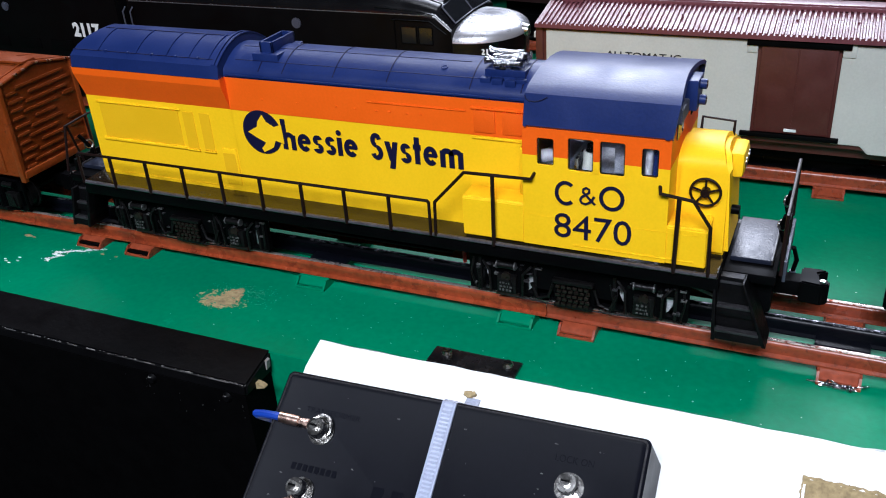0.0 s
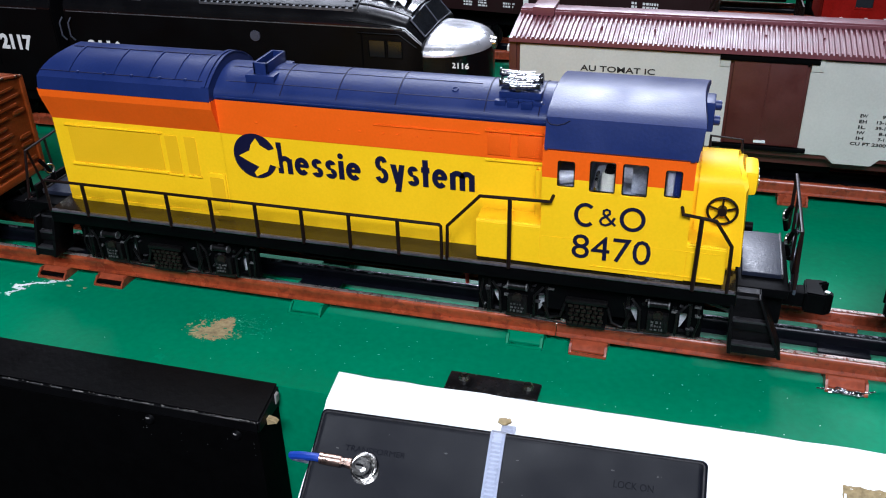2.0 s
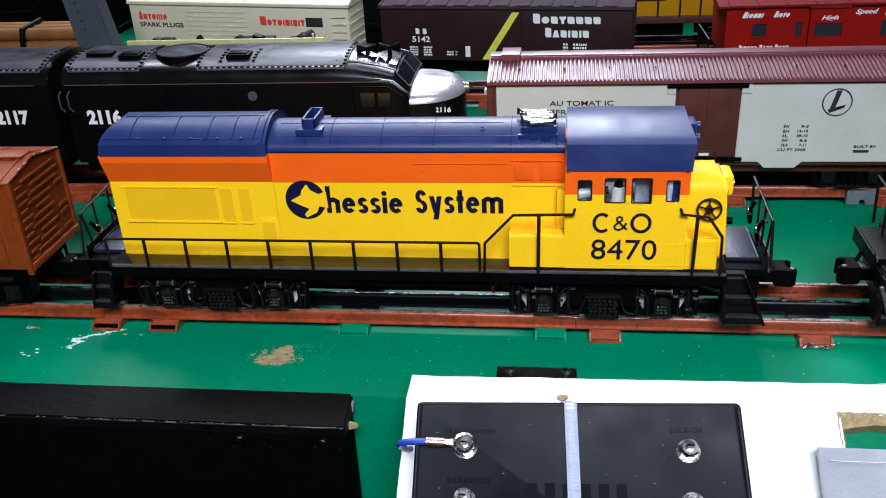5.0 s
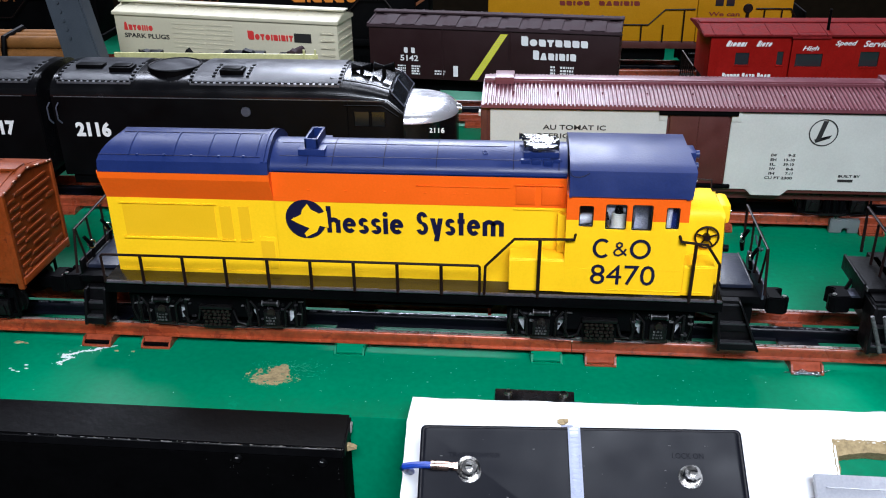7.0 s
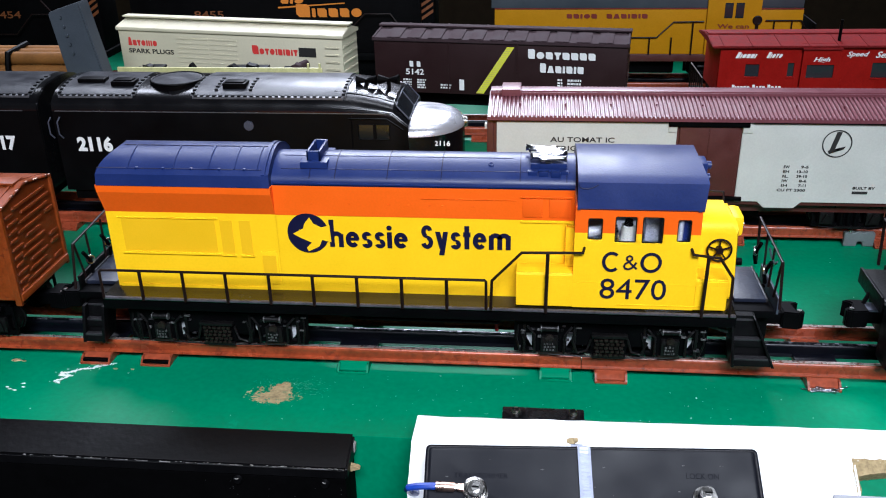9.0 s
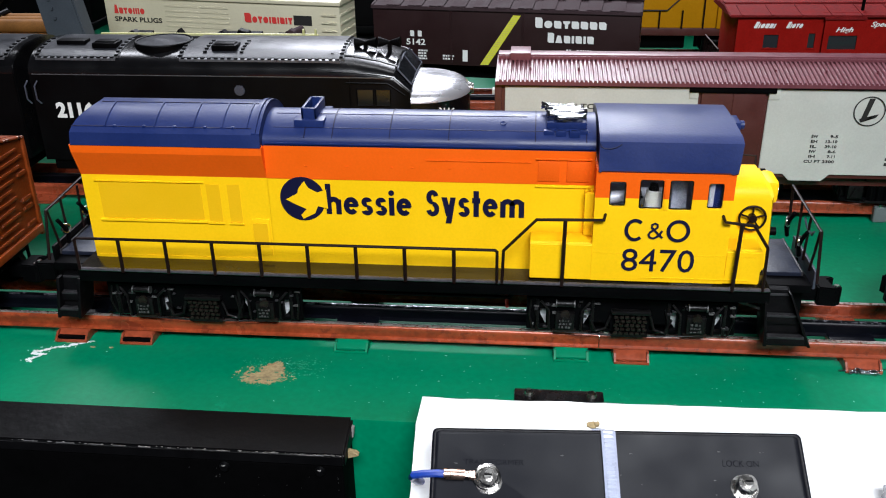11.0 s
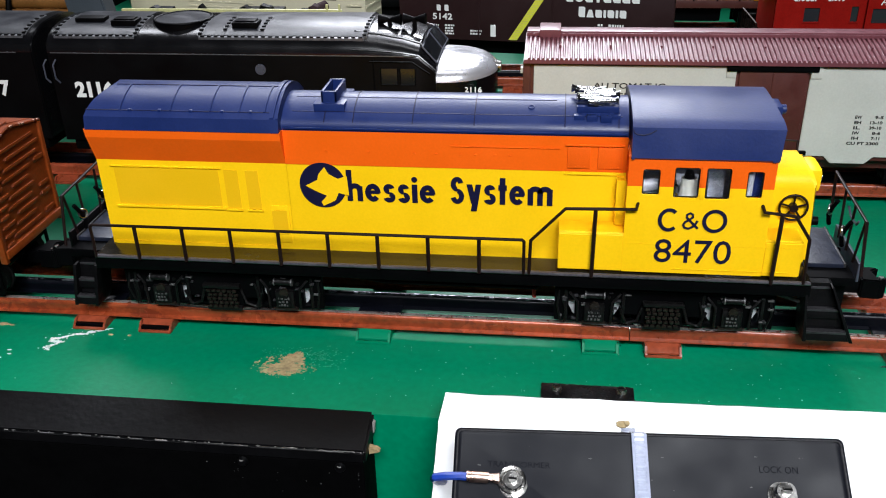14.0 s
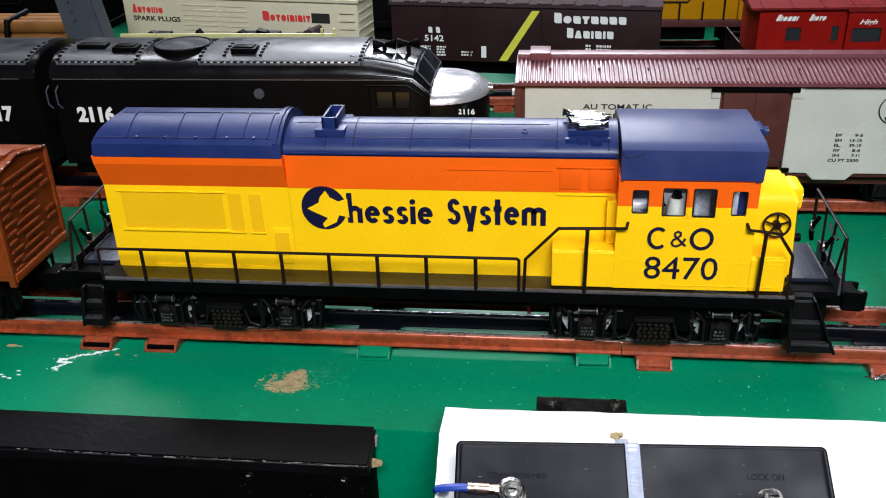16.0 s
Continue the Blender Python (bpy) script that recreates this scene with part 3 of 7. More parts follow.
def track_clip():
    c = thing("track_terminal", (0.2565, 0.1385, 0), "grey plastic track terminal clipped to the second track", "track terminal")
    bm = prism([(0.2475, 0.0001), (0.2475, 0.0095), (0.2660, 0.0095), (0.2660, 0.0001), (0.2590, 0.0001), (0.2590, 0.0034), (0.2555, 0.0034), (0.2555, 0.0001)], 0.1340, 0.1385, axis="y", bevel=0.0005)
    part("body", bm, PLASTICGREY, c)
    part("clip", cyl((0.2510, 0.1360, 0.0095), (0.2510, 0.1360, 0.0108), 0.0016, 12), NICKEL, c, "bright fixing pin")


track_clip()


def foil_scrap():
    f = thing("foil_scrap", (0.1925, -0.0310, 0), "crumpled silver foil scrap under a tie end", "foil")
    rnd = random.Random(17)
    bm = None
    for _ in range(16):
        bm = cyl((0.1925 + rnd.gauss(0, 0.0032), -0.0312 + rnd.gauss(0, 0.0008), 0.0004), (0.1925 + rnd.gauss(0, 0.0036), -0.0312 + rnd.gauss(0, 0.0009), rnd.uniform(0.0008, 0.0026)), rnd.uniform(0.0004, 0.0011), 5, 0.0003, bm)
    part("crumpled_sheet", bm, CHROME, f, smooth=0)


foil_scrap()


def paint_bits():
    """Pale flakes lying on the front rails."""
    bm = blob(-0.1745, T1 - PITCH + 0.0004, 0.0022, 0.0009, 0.0113, 0.0005, 41, 11, None, 0.6)
    bm = blob(-0.1720, T1 - PITCH - 0.0006, 0.0010, 0.0007, 0.0113, 0.0007, 42, 9, bm, 0.6)
    bm = blob(-0.1712, T1 + 0.0004, 0.0016, 0.0008, 0.0113, 0.0006, 43, 10, bm, 0.6)
    bm = blob(0.0800, T1 - PITCH, 0.0016, 0.0007, 0.0113, 0.0004, 44, 10, bm, 0.6)
    tagged(part("rail_flakes", bm, CHIPWHITE), "pale paint flakes lying on the front rail", "paint chip", kind="stuff")


paint_bits()


# ---- rolling gear shared by the cars ----
def truck(parent, xc, cy, half_len, half_wide, wheels=2, r=0.0088, mat=BLACK, axle=0.70):
    """A truck with two pierced side frames, journals, springs, wheels and axles, standing on the rail tops."""
    z = 0.0112
    big = r > 0.009
    t = part("truck", box(xc - half_len * 0.5, xc + half_len * 0.5, cy - 0.012, cy + 0.012, z + 0.006, z + 0.020, 0.001), mat, parent)
    xs = [xc + (i - (wheels - 1) / 2) * half_len * 2 * axle for i in range(wheels)]
    gap, wide = (0.0097, 0.0014) if big else (0.0060, 0.0013)
    holes = []
    for x in xs:
        for d in (-1, 1):
            holes.append((x + d * gap - wide, x + d * gap + wide, z + 0.0045, z + 0.0135))
    for a, d in ((xs[0] + gap + wide + 0.0012, xc - 0.0085), (xc + 0.0085, xs[-1] - gap - wide - 0.0012)):
        if d - a > 0.001:
            holes.append((a, d, z + 0.0042 if big else z + 0.0030, z + 0.0075))
    for s in (-1, 1):
        y = cy + s * half_wide
        part("side_frame", wall_with_windows(xc - half_len, xc + half_len, z + (0.0032 if big else 0.0020), z + 0.0190, y - 0.0012, 0.0024, holes), mat, t)
        for x in xs:
            jb = part("journal_box", box(x - 0.0042, x + 0.0042, y + s * 0.001 - 0.0022, y + s * 0.001 + 0.0022, z + 0.004, z + 0.0125, 0.0006), DARKSTEEL, t, "grimy dark journal box")
            part("journal_lid", prism([(x - 0.0028, z + 0.0052), (x + 0.0028, z + 0.0052), (x + 0.0020, z + 0.0105), (x - 0.0008, z + 0.0112)], y + s * 0.0030, y + s * 0.0042, axis="y"), DARKSTEEL, jb)
            if big:
                grit = random.Random(int(x * 10000) + s)
                bm = None
                for row in range(3):
                    u = x - 0.0026
                    while u < x + 0.0020:
                        ln = grit.uniform(0.0003, 0.0012)
                        bm = box(u, u + ln, y + s * 0.0043 - 0.0002, y + s * 0.0043 + 0.0002, z + 0.0056 + 0.0017 * row, z + 0.0056 + 0.0017 * row + grit.uniform(0.0004, 0.0011), bm=bm)
                        u += ln + grit.uniform(0.0003, 0.0009)
                part("lid_relief", bm, SMUDGE, jb, "pale rubbed relief marks", smooth=0)
                part("axle_cap", cyl((x, y + s * 0.0026, z + 0.0120), (x, y + s * 0.0040, z + 0.0120), 0.0020, 12), GREASE, jb)
            part("brake_cylinder", cyl((x - 0.004, y + s * 0.0028, z + 0.0172), (x + 0.004, y + s * 0.0028, z + 0.0172), 0.0015), DARKSTEEL, t)
            part("brake_cylinder_cap", cyl((x + 0.0036, y + s * 0.0028, z + 0.0172), (x + 0.0042, y + s * 0.0028, z + 0.0172), 0.0018), SMUDGE if big else mat, t)
            if big:
                part("brake_cylinder_cap", cyl((x - 0.0042, y + s * 0.0028, z + 0.0172), (x - 0.0037, y + s * 0.0028, z + 0.0172), 0.0018), SMUDGE, t)
                part("brake_hanger", wire([(x - gap * 1.1, y + s * 0.0020, z + 0.0178), (x - gap * 0.75, y + s * 0.0034, z + 0.0140), (x - gap * 0.72, y + s * 0.0030, z + 0.0036)], 0.0006, 6), DARKSTEEL, t)
                part("brake_hanger", wire([(x + gap * 1.1, y + s * 0.0020, z + 0.0178), (x + gap * 0.75, y + s * 0.0034, z + 0.0140), (x + gap * 0.72, y + s * 0.0030, z + 0.0036)], 0.0006, 6), DARKSTEEL, t)
                rub = random.Random(int(x * 7000) + 3 * s)
                for k in range(15):
                    u, v = x + rub.uniform(-0.0160, 0.0150), z + (rub.uniform(0.0120, 0.0182) if k < 8 else rub.uniform(0.0036, 0.0150))
                    ln = rub.uniform(0.0006, 0.0030)
                    part("casting_detail", box(u, u + ln, y + s * 0.0018 - 0.0008, y + s * 0.0018 + 0.0008, v, v + rub.uniform(0.0004, 0.0010), 0.0002), LITSCUFF if k % 3 else SMUDGE, t)
                part("pedestal", box(x - 0.0052, x + 0.0052, y + s * 0.0012 - 0.0012, y + s * 0.0012 + 0.0012, z + 0.0020, z + 0.0036, 0.0004), GREASE, t)
            for d in (-1, 1):
                part("frame_rib", box(x + d * (gap + wide + 0.0010) - 0.0006, x + d * (gap + wide + 0.0010) + 0.0006, y + s * 0.001 - 0.0008, y + s * 0.001 + 0.0008, z + 0.0030, z + 0.0185, 0.0002), DARKSTEEL if big else mat, t)
        bm = None
        for k in range(3):
            bm = cyl((xc + (k - 1) * 0.0044, y + s * 0.0014, z + 0.003), (xc + (k - 1) * 0.0044, y + s * 0.0014, z + 0.012), 0.0017, 10, bm=bm)
        part("spring", bm, mat, t)
        if big:
            for k in range(5):
                for j in range(6):
                    u = xc - 0.0072 + 0.0024 * j + 0.0006 * (k % 2)
                    part("spring_coil", box(u, u + 0.0018, y + s * 0.0034 - 0.0006, y + s * 0.0034 + 0.0006, z + 0.0030 + 0.0020 * k, z + 0.0043 + 0.0020 * k, 0.0003), GREASE, t)
            part("bolster_cap", box(xc - 0.0085, xc + 0.0085, y + s * 0.0030 - 0.0014, y + s * 0.0030 + 0.0014, z + 0.0132, z + 0.0150, 0.0004), DARKSTEEL, t)
            for d in (-1, 1):
                part("equaliser", wire([(xc + d * 0.0085, y + s * 0.0022, z + 0.0120), (xc + d * 0.0105, y + s * 0.0026, z + 0.0055), (xc + d * 0.0150, y + s * 0.0026, z + 0.0040), (xc + d * 0.0178, y + s * 0.0022, z + 0.0105)], 0.0007, 6), DARKSTEEL, t)
                part("sand_pipe", wire([(xc + d * 0.0435, y + s * 0.0010, z + 0.0180), (xc + d * 0.0443, y + s * 0.0024, z + 0.0110), (xc + d * 0.0427, y + s * 0.0010, z + 0.0030)], 0.0005, 6), DARKSTEEL, t)
        part("spring_plank", box(xc - 0.0080, xc + 0.0080, y + s * 0.0014 - 0.0018, y + s * 0.0014 + 0.0018, z + 0.0014, z + 0.0030, 0.0004), DARKSTEEL, t)
        for x in xs:
            for d in (-0.62, 0.62):
                part("bolt", cyl((x + d * gap, y + s * 0.0010, z + 0.0158), (x + d * gap, y + s * 0.0024, z + 0.0158), 0.0007, 8), DARKSTEEL if big else mat, t)
            part("brake_rod", wire([(x - gap - 0.004, y + s * 0.0016, z + 0.0150), (x - gap - 0.0024, y + s * 0.0030, z + 0.0090), (x - gap - 0.0030, y + s * 0.0026, z + 0.0032)], 0.0004, 6), DARKSTEEL if big else mat, t)
        part("tie_rod", wire([(xs[0] - 0.004, y + s * 0.0020, z + 0.0026), (xc - 0.009, y + s * 0.0024, z + 0.0018), (xc + 0.009, y + s * 0.0024, z + 0.0018), (xs[-1] + 0.004, y + s * 0.0020, z + 0.0026)], 0.0004, 6), DARKSTEEL if big else mat, t)
        part("frame_lip", box(xc - half_len, xc + half_len, y + s * 0.0008 - 0.0010, y + s * 0.0008 + 0.0010, z + 0.0186, z + 0.0196, 0.0003), mat, t)
    for x in xs:
        part("axle", cyl((x, cy - 0.0130, z + r), (x, cy + 0.0130, z + r), 0.0016, 10), DARKSTEEL, t)
        for s in (-1, 1):
            y = cy + s * 0.0155
            bm = cyl((x, y - 0.002, z + r), (x, y + 0.002, z + r), r)
            bm = cyl((x, y - s * 0.0032, z + r), (x, y - s * 0.002, z + r), r + 0.0009, bm=bm)
            part("wheel", bm, WHEEL if big else DARKSTEEL, t, "worn steel wheel")
    return t


def coupler(parent, x, cy, s, z=0.024, reach=0.020):
    """A knuckle coupler that points along s."""
    c = part("coupler", box(min(x, x + s * reach), max(x, x + s * reach), cy - 0.0035, cy + 0.0035, z - 0.0035, z + 0.003, 0.0008), BLACK, parent)
    hx = x + s * reach
    bm = prism([(hx - s * 0.003, cy - 0.0055), (hx + s * 0.005, cy - 0.0064), (hx + s * 0.0075, cy - 0.0048), (hx + s * 0.0075, cy - 0.0016), (hx + s * 0.004, cy - 0.0025), (hx + s * 0.003, cy + 0.003), (hx + s * 0.007, cy + 0.0056), (hx + s * 0.003, cy + 0.0064), (hx - s * 0.003, cy + 0.006)], z - 0.0046, z + 0.0046, axis="x", bevel=0.0006)
    # drawn along x by prism: turn it so that the outline lies flat
    for v in bm.verts:
        v.co = (v.co.y, v.co.z, v.co.x)
    part("knuckle", bm, BLACK, c)
    part("knuckle_pin", cyl((hx + s * 0.005, cy - 0.004, z + 0.0044), (hx + s * 0.005, cy - 0.004, z + 0.0053), 0.0011, 10), NICKEL, c, "bright rivet head")
    return c


# ---- the yellow locomotive ----
def wall_with_windows(x0, x1, z0, z1, y, thick, holes, bm=None):
    """A wall facing the operator with square holes (x0, x1, z0, z1), as strips round them."""
    xs = sorted({x0, x1, *[h[0] for h in holes], *[h[1] for h in holes]})
    zs = sorted({z0, z1, *[h[2] for h in holes], *[h[3] for h in holes]})
    b = bmesh.new()
    verts = {}

    def vert(i, j, k):
        if (i, j, k) not in verts:
            verts[i, j, k] = b.verts.new((xs[i], y + thick * k, zs[j]))
        return verts[i, j, k]

    def solid(i, j):
        if not (0 <= i < len(xs) - 1 and 0 <= j < len(zs) - 1):
            return False
        cx, cz = (xs[i] + xs[i + 1]) / 2, (zs[j] + zs[j + 1]) / 2
        return not any(h[0] < cx < h[1] and h[2] < cz < h[3] for h in holes)

    for i in range(len(xs) - 1):
        for j in range(len(zs) - 1):
            if solid(i, j):
                for k in (0, 1):
                    b.faces.new([vert(i, j, k), vert(i + 1, j, k), vert(i + 1, j + 1, k), vert(i, j + 1, k)])
                for (di, dj), (p, q) in {(-1, 0): ((0, 0), (0, 1)), (1, 0): ((1, 0), (1, 1)), (0, -1): ((0, 0), (1, 0)), (0, 1): ((0, 1), (1, 1))}.items():
                    if not solid(i + di, j + dj):
                        b.faces.new([vert(i + p[0], j + p[1], 0), vert(i + q[0], j + q[1], 0), vert(i + q[0], j + q[1], 1), vert(i + p[0], j + p[1], 1)])
    return merge(bm, b)


def stepped(x0, x1, y0, y1, z0, z1, s, parent):
    """A corner step unit: solid cheeks and back with three pale-lipped treads, leaning outwards at the foot; s: the end
    it stands at.
    """
    mid = (y0 + y1) / 2
    out = -1 if mid < -0.005 else 1
    bm = box(x0, x0 + 0.0016, y0, y1, z0, z1, 0.0004)
    bm = box(x1 - 0.0016, x1, y0, y1, z0, z1, 0.0004, bm=bm)
    back = (y0 + 0.0040, y1) if out < 0 else (y0, y1 - 0.0040)
    bm = box(x0, x1, back[0], back[1], z0, z1, bm=bm)
    for k in range(3):
        z = z0 + 0.0004 + k * (z1 - z0 - 0.002) / 2.5
        a, d = (y0 + 0.0004 + 0.002 * k, y1) if out < 0 else (y0, y1 - 0.0004 - 0.002 * k)
        bm = box(x0, x1, a, d, z, z + 0.0042, 0.0005, bm=bm)
    for v in bm.verts:
        f = (z1 - v.co.z) / (z1 - z0)
        if s > 0:
            v.co.x = x0 + (v.co.x - x0) * (0.55 + 0.45 * f)
        v.co.x += s * 0.0012 * f
        v.co.y += out * 0.0035 * f
    unit = part("step_unit", bm, STEPBLACK, parent, "scuffed black corner steps")
    # paler lips paint the light on the tread tops
    for k in range(3):
        z = z0 + 0.0046 + k * (z1 - z0 - 0.002) / 2.5
        f = (z1 - z) / (z1 - z0)
        a, d = x0 + 0.0014, x1 - 0.0014
        if s > 0:
            d = x0 + (d - x0) * (0.55 + 0.45 * f)
        y = (y0 + 0.0004 + 0.002 * k if out < 0 else y1 - 0.0004 - 0.002 * k) + out * 0.0035 * f
        part("tread", box(a + s * 0.0012 * f, d + s * 0.0012 * f, y - 0.0006, y + 0.0022, z - 0.0009, z + 0.0003, 0.0003), LITSCUFF, unit, "grey tread edge with its lit top put into the colour")
    return unit


def diesel_locomotive():
    cy = -0.005
    loco = thing("diesel_locomotive", (0, cy, 0.0112), "yellow, orange and dark blue toy diesel locomotive on the front track", "locomotive")

    # chassis and walkway
    part("chassis", box(-0.158, 0.146, cy - 0.0285, cy + 0.0285, 0.0345, 0.0405, 0.0007), BLACK, loco)
    part("walkway", box(-0.157, 0.1455, cy - 0.0295, cy + 0.0295, 0.0402, 0.0417, 0.0005), DECK, loco, "worn black walkway")
    part("walkway_edge", box(-0.1565, 0.1450, cy - 0.0300, cy - 0.0284, 0.0408, 0.0420, 0.0004), WORNEDGE, loco, "worn grey walkway lip")
    part("fuel_tank", box(-0.020, 0.032, cy - 0.017, cy + 0.017, 0.0255, 0.036, 0.002), BLACK, loco)
    part("underframe", box(-0.055, 0.040, cy - 0.006, cy + 0.006, 0.030, 0.036, 0.0005), REEFBROWN, loco)
    part("tank_pipe", wire([(-0.052, cy - 0.021, 0.0335), (-0.030, cy - 0.022, 0.0300), (0.036, cy - 0.022, 0.0300), (0.040, cy - 0.021, 0.0340)], 0.0009), BLACK, loco)

    # long hood: rear section, middle section
    w = 0.017
    zy, zo = 0.0820, 0.0970
    flatend = lambda a, z: 0
    rear = part("radiator_hood", prism([(cy - w, 0.0413), (cy - w, zy), (cy + w, zy), (cy + w, 0.0413)], -0.1536, -0.0695), YELLOW, loco)
    fl = 0.0040
    part("rear_orange_band", prism([(cy - w, zy), (cy - w - fl, 0.0935), (cy - w - fl, zo), (cy + w + fl, zo), (cy + w + fl, 0.0935), (cy + w, zy)], -0.1536, -0.0697, ends=(lambda a, z: -0.0008 * max(0, (z - 0.090) / 0.007), flatend)), ORANGE, loco, "orange flared band", smooth=8)
    prof = [(cy - w - fl - 0.0003, zo)] + [(a, z) for a, z in crowned(w + fl - 0.0008, 0.1024, 0.1108, cy)] + [(cy + w + fl + 0.0003, zo)]
    rr = part("rear_roof", prism(prof, -0.1536, -0.0700, ends=(lambda a, z: 0.007 * max(0, (z - 0.0985) / 0.0123) ** 3.5, flatend)), BLUE, loco, "dark blue rounded roof")
    for x in (-0.1385, -0.1165, -0.0995, -0.0870, -0.0762):
        near = prof[2:9]
        part("roof_batten", prism([(p, q + 0.00045) for p, q in near] + [(p, q - 0.0004) for p, q in near][::-1], x - 0.00035, x + 0.00035), BLUE, rr)
    for k, x in ((2, -0.1535), (8, -0.1450)):
        p0, q0 = prof[k]
        part("roof_seam", prism([(p0, q0 - 0.0004), (p0, q0 + 0.00025), (p0 + 0.0003, q0 + 0.0003), (p0 + 0.0003, q0 - 0.0004)], x, -0.0740), BLUE_INK, rr)
    for x in (-0.134, -0.121, -0.1075, -0.094, -0.082):
        p0, q0 = prof[2]
        part("roof_hinge", box(x - 0.0006, x + 0.0006, p0 - 0.0004, p0 + 0.0010, q0 - 0.0003, q0 + 0.0007, 0.0001), BLUE, rr)
    part("roof_rib", prism([(p, q + 0.0008) for p, q in prof[1:-1]] + [(p, q - 0.0004) for p, q in prof[1:-1]][::-1], -0.0735, -0.0718), BLUE, rr)
    part("roof_rib", prism([(p, q + 0.0006) for p, q in prof[1:-1]] + [(p, q - 0.0004) for p, q in prof[1:-1]][::-1], -0.0712, -0.0700), BLUE, rr)
    hood = part("engine_hood", prism([(cy - w, 0.0413), (cy - w, zy), (cy + w, zy), (cy + w, 0.0413)], -0.0696, 0.0705), YELLOW, loco)
    part("hood_foot", box(-0.152, -0.0760, cy - w - 0.0004, cy + w + 0.0004, 0.0415, 0.0432, 0.0001), YELLOW, loco)
    part("orange_band", prism([(cy - w - 0.0002, zy), (cy - w - 0.0002, zo), (cy + w + 0.0002, zo), (cy + w + 0.0002, zy)], -0.0697, 0.0705), ORANGE, loco)
    prof = [(cy - w - 0.0003, zo)] + [(cy - w - 0.0003, 0.0985)] + crowned(w - 0.0004, 0.1004, 0.1076, cy) + [(cy + w + 0.0003, 0.0985), (cy + w + 0.0003, zo)]
    roof = part("hood_roof", prism(prof, -0.0700, 0.0705), BLUE, loco, "dark blue rounded roof")
    over = prof[2:-2]
    for x in (-0.052, -0.040, -0.0155, 0.0095, 0.0455, 0.0665):
        part("roof_seam", prism([(p, q + 0.00022) for p, q in over] + [(p, q - 0.0004) for p, q in over][::-1], x - 0.0002, x + 0.0002), BLUE_INK, roof)
    for k in (2, 6):
        p0, q0 = over[k]
        part("hatch_seam", prism([(p0, q0 - 0.0004), (p0, q0 + 0.00015), (p0 + 0.00025, q0 + 0.0002), (p0 + 0.00025, q0 - 0.0004)], -0.0660, 0.0420 if k == 6 else 0.0680), BLUE_INK, roof)
    part("roof_lip", box(-0.0690, 0.0700, cy - w - 0.0011, cy - w + 0.001, 0.0978, 0.0986, 0.0002), BLUE, roof)
    part("lifting_eye", ring((0.032, cy - 0.0085, 0.1058), (0, -0.35, 1), 0.0011, 0.0003, 14, 6), BLUE, roof)

    # side doors and grilles
    y = cy - w
    part("radiator_grille", box(-0.1465, -0.1000, y - 0.0002, y + 0.0004, 0.0615, 0.0785), GRILLE, rear, "fine-meshed grille panel")
    part("grille_sill", box(-0.1480, -0.0985, y - 0.0009, y + 0.0002, 0.0600, 0.0610, 0.0002), YELLOW, rear)
    part("grille_sill", box(-0.1480, -0.0985, y - 0.0007, y + 0.0002, 0.0790, 0.0795, 0.0002), YELLOW, rear)
    for a, b in ((-0.0975, -0.0915), (-0.0880, -0.0825)):
        part("louvre_panel", box(a, b, y - 0.0002, y + 0.0004, 0.0605, 0.0785), GRILLE, rear)
        part("louvre_sill", box(a - 0.0006, b + 0.0006, y - 0.0008, y + 0.0002, 0.0597, 0.0604, 0.0001), YELLOW, rear)
    part("access_door", box(-0.0785, -0.0705, y - 0.0005, y + 0.0004, 0.0450, 0.0625, 0.0002), YELLOW, rear)
    part("louvre_panel", box(-0.0780, -0.0715, y - 0.0007, y + 0.0004, 0.0490, 0.0605), GRILLE, rear)
    for a, b in ((0.0470, 0.0560), (0.0590, 0.0685)):
        part("vent_panel", box(a, b, y - 0.0007, y, 0.0835, 0.0925, 0.0002), ORANGE_GRILLE, hood, "fine-meshed orange grille")
    part("vent_sill", box(0.0460, 0.0692, y - 0.0009, y, 0.0930, 0.0937, 0.0002), ORANGE, hood)
    part("vent_sill", box(0.0000, 0.0440, y - 0.0006, y, 0.0915, 0.0919, 0.0001), ORANGE, hood)
    part("vent_frame", box(0.0460, 0.0692, y - 0.0007, y, 0.0807, 0.0815, 0.0002), YELLOW, hood)
    for x in (-0.052, -0.034, -0.015, -0.006, 0.004, 0.010, 0.018, 0.024):
        part("door_latch", box(x - 0.0006, x + 0.0006, y - 0.00045, y, 0.0879, 0.0884, 0.0001), ORANGE, hood)

    # exhaust stack and chrome horn cluster
    st = part("exhaust_stack", box(-0.0570, -0.0440, cy - 0.0122, cy + 0.0090, 0.1010, 0.1068, 0.0005), BLUE, loco)
    bm = box(-0.0540, -0.0529, cy - 0.0100, cy + 0.0080, 0.1050, 0.1114, 0.0003)
    bm = box(-0.0485, -0.0474, cy - 0.0100, cy + 0.0080, 0.1050, 0.1114, 0.0003, bm)
    bm = box(-0.0540, -0.0474, cy - 0.0100, cy - 0.0088, 0.1050, 0.1114, 0.0003, bm)
    bm = box(-0.0540, -0.0474, cy + 0.0068, cy + 0.0080, 0.1050, 0.1114, 0.0003, bm)
    part("stack_wall", bm, BLUE, st)
    hy = cy - 0.0045
    hs = part("horn_mount", box(0.0500, 0.0665, hy - 0.0065, hy + 0.0065, 0.1045, 0.1072, 0.0004), BLUE, loco)
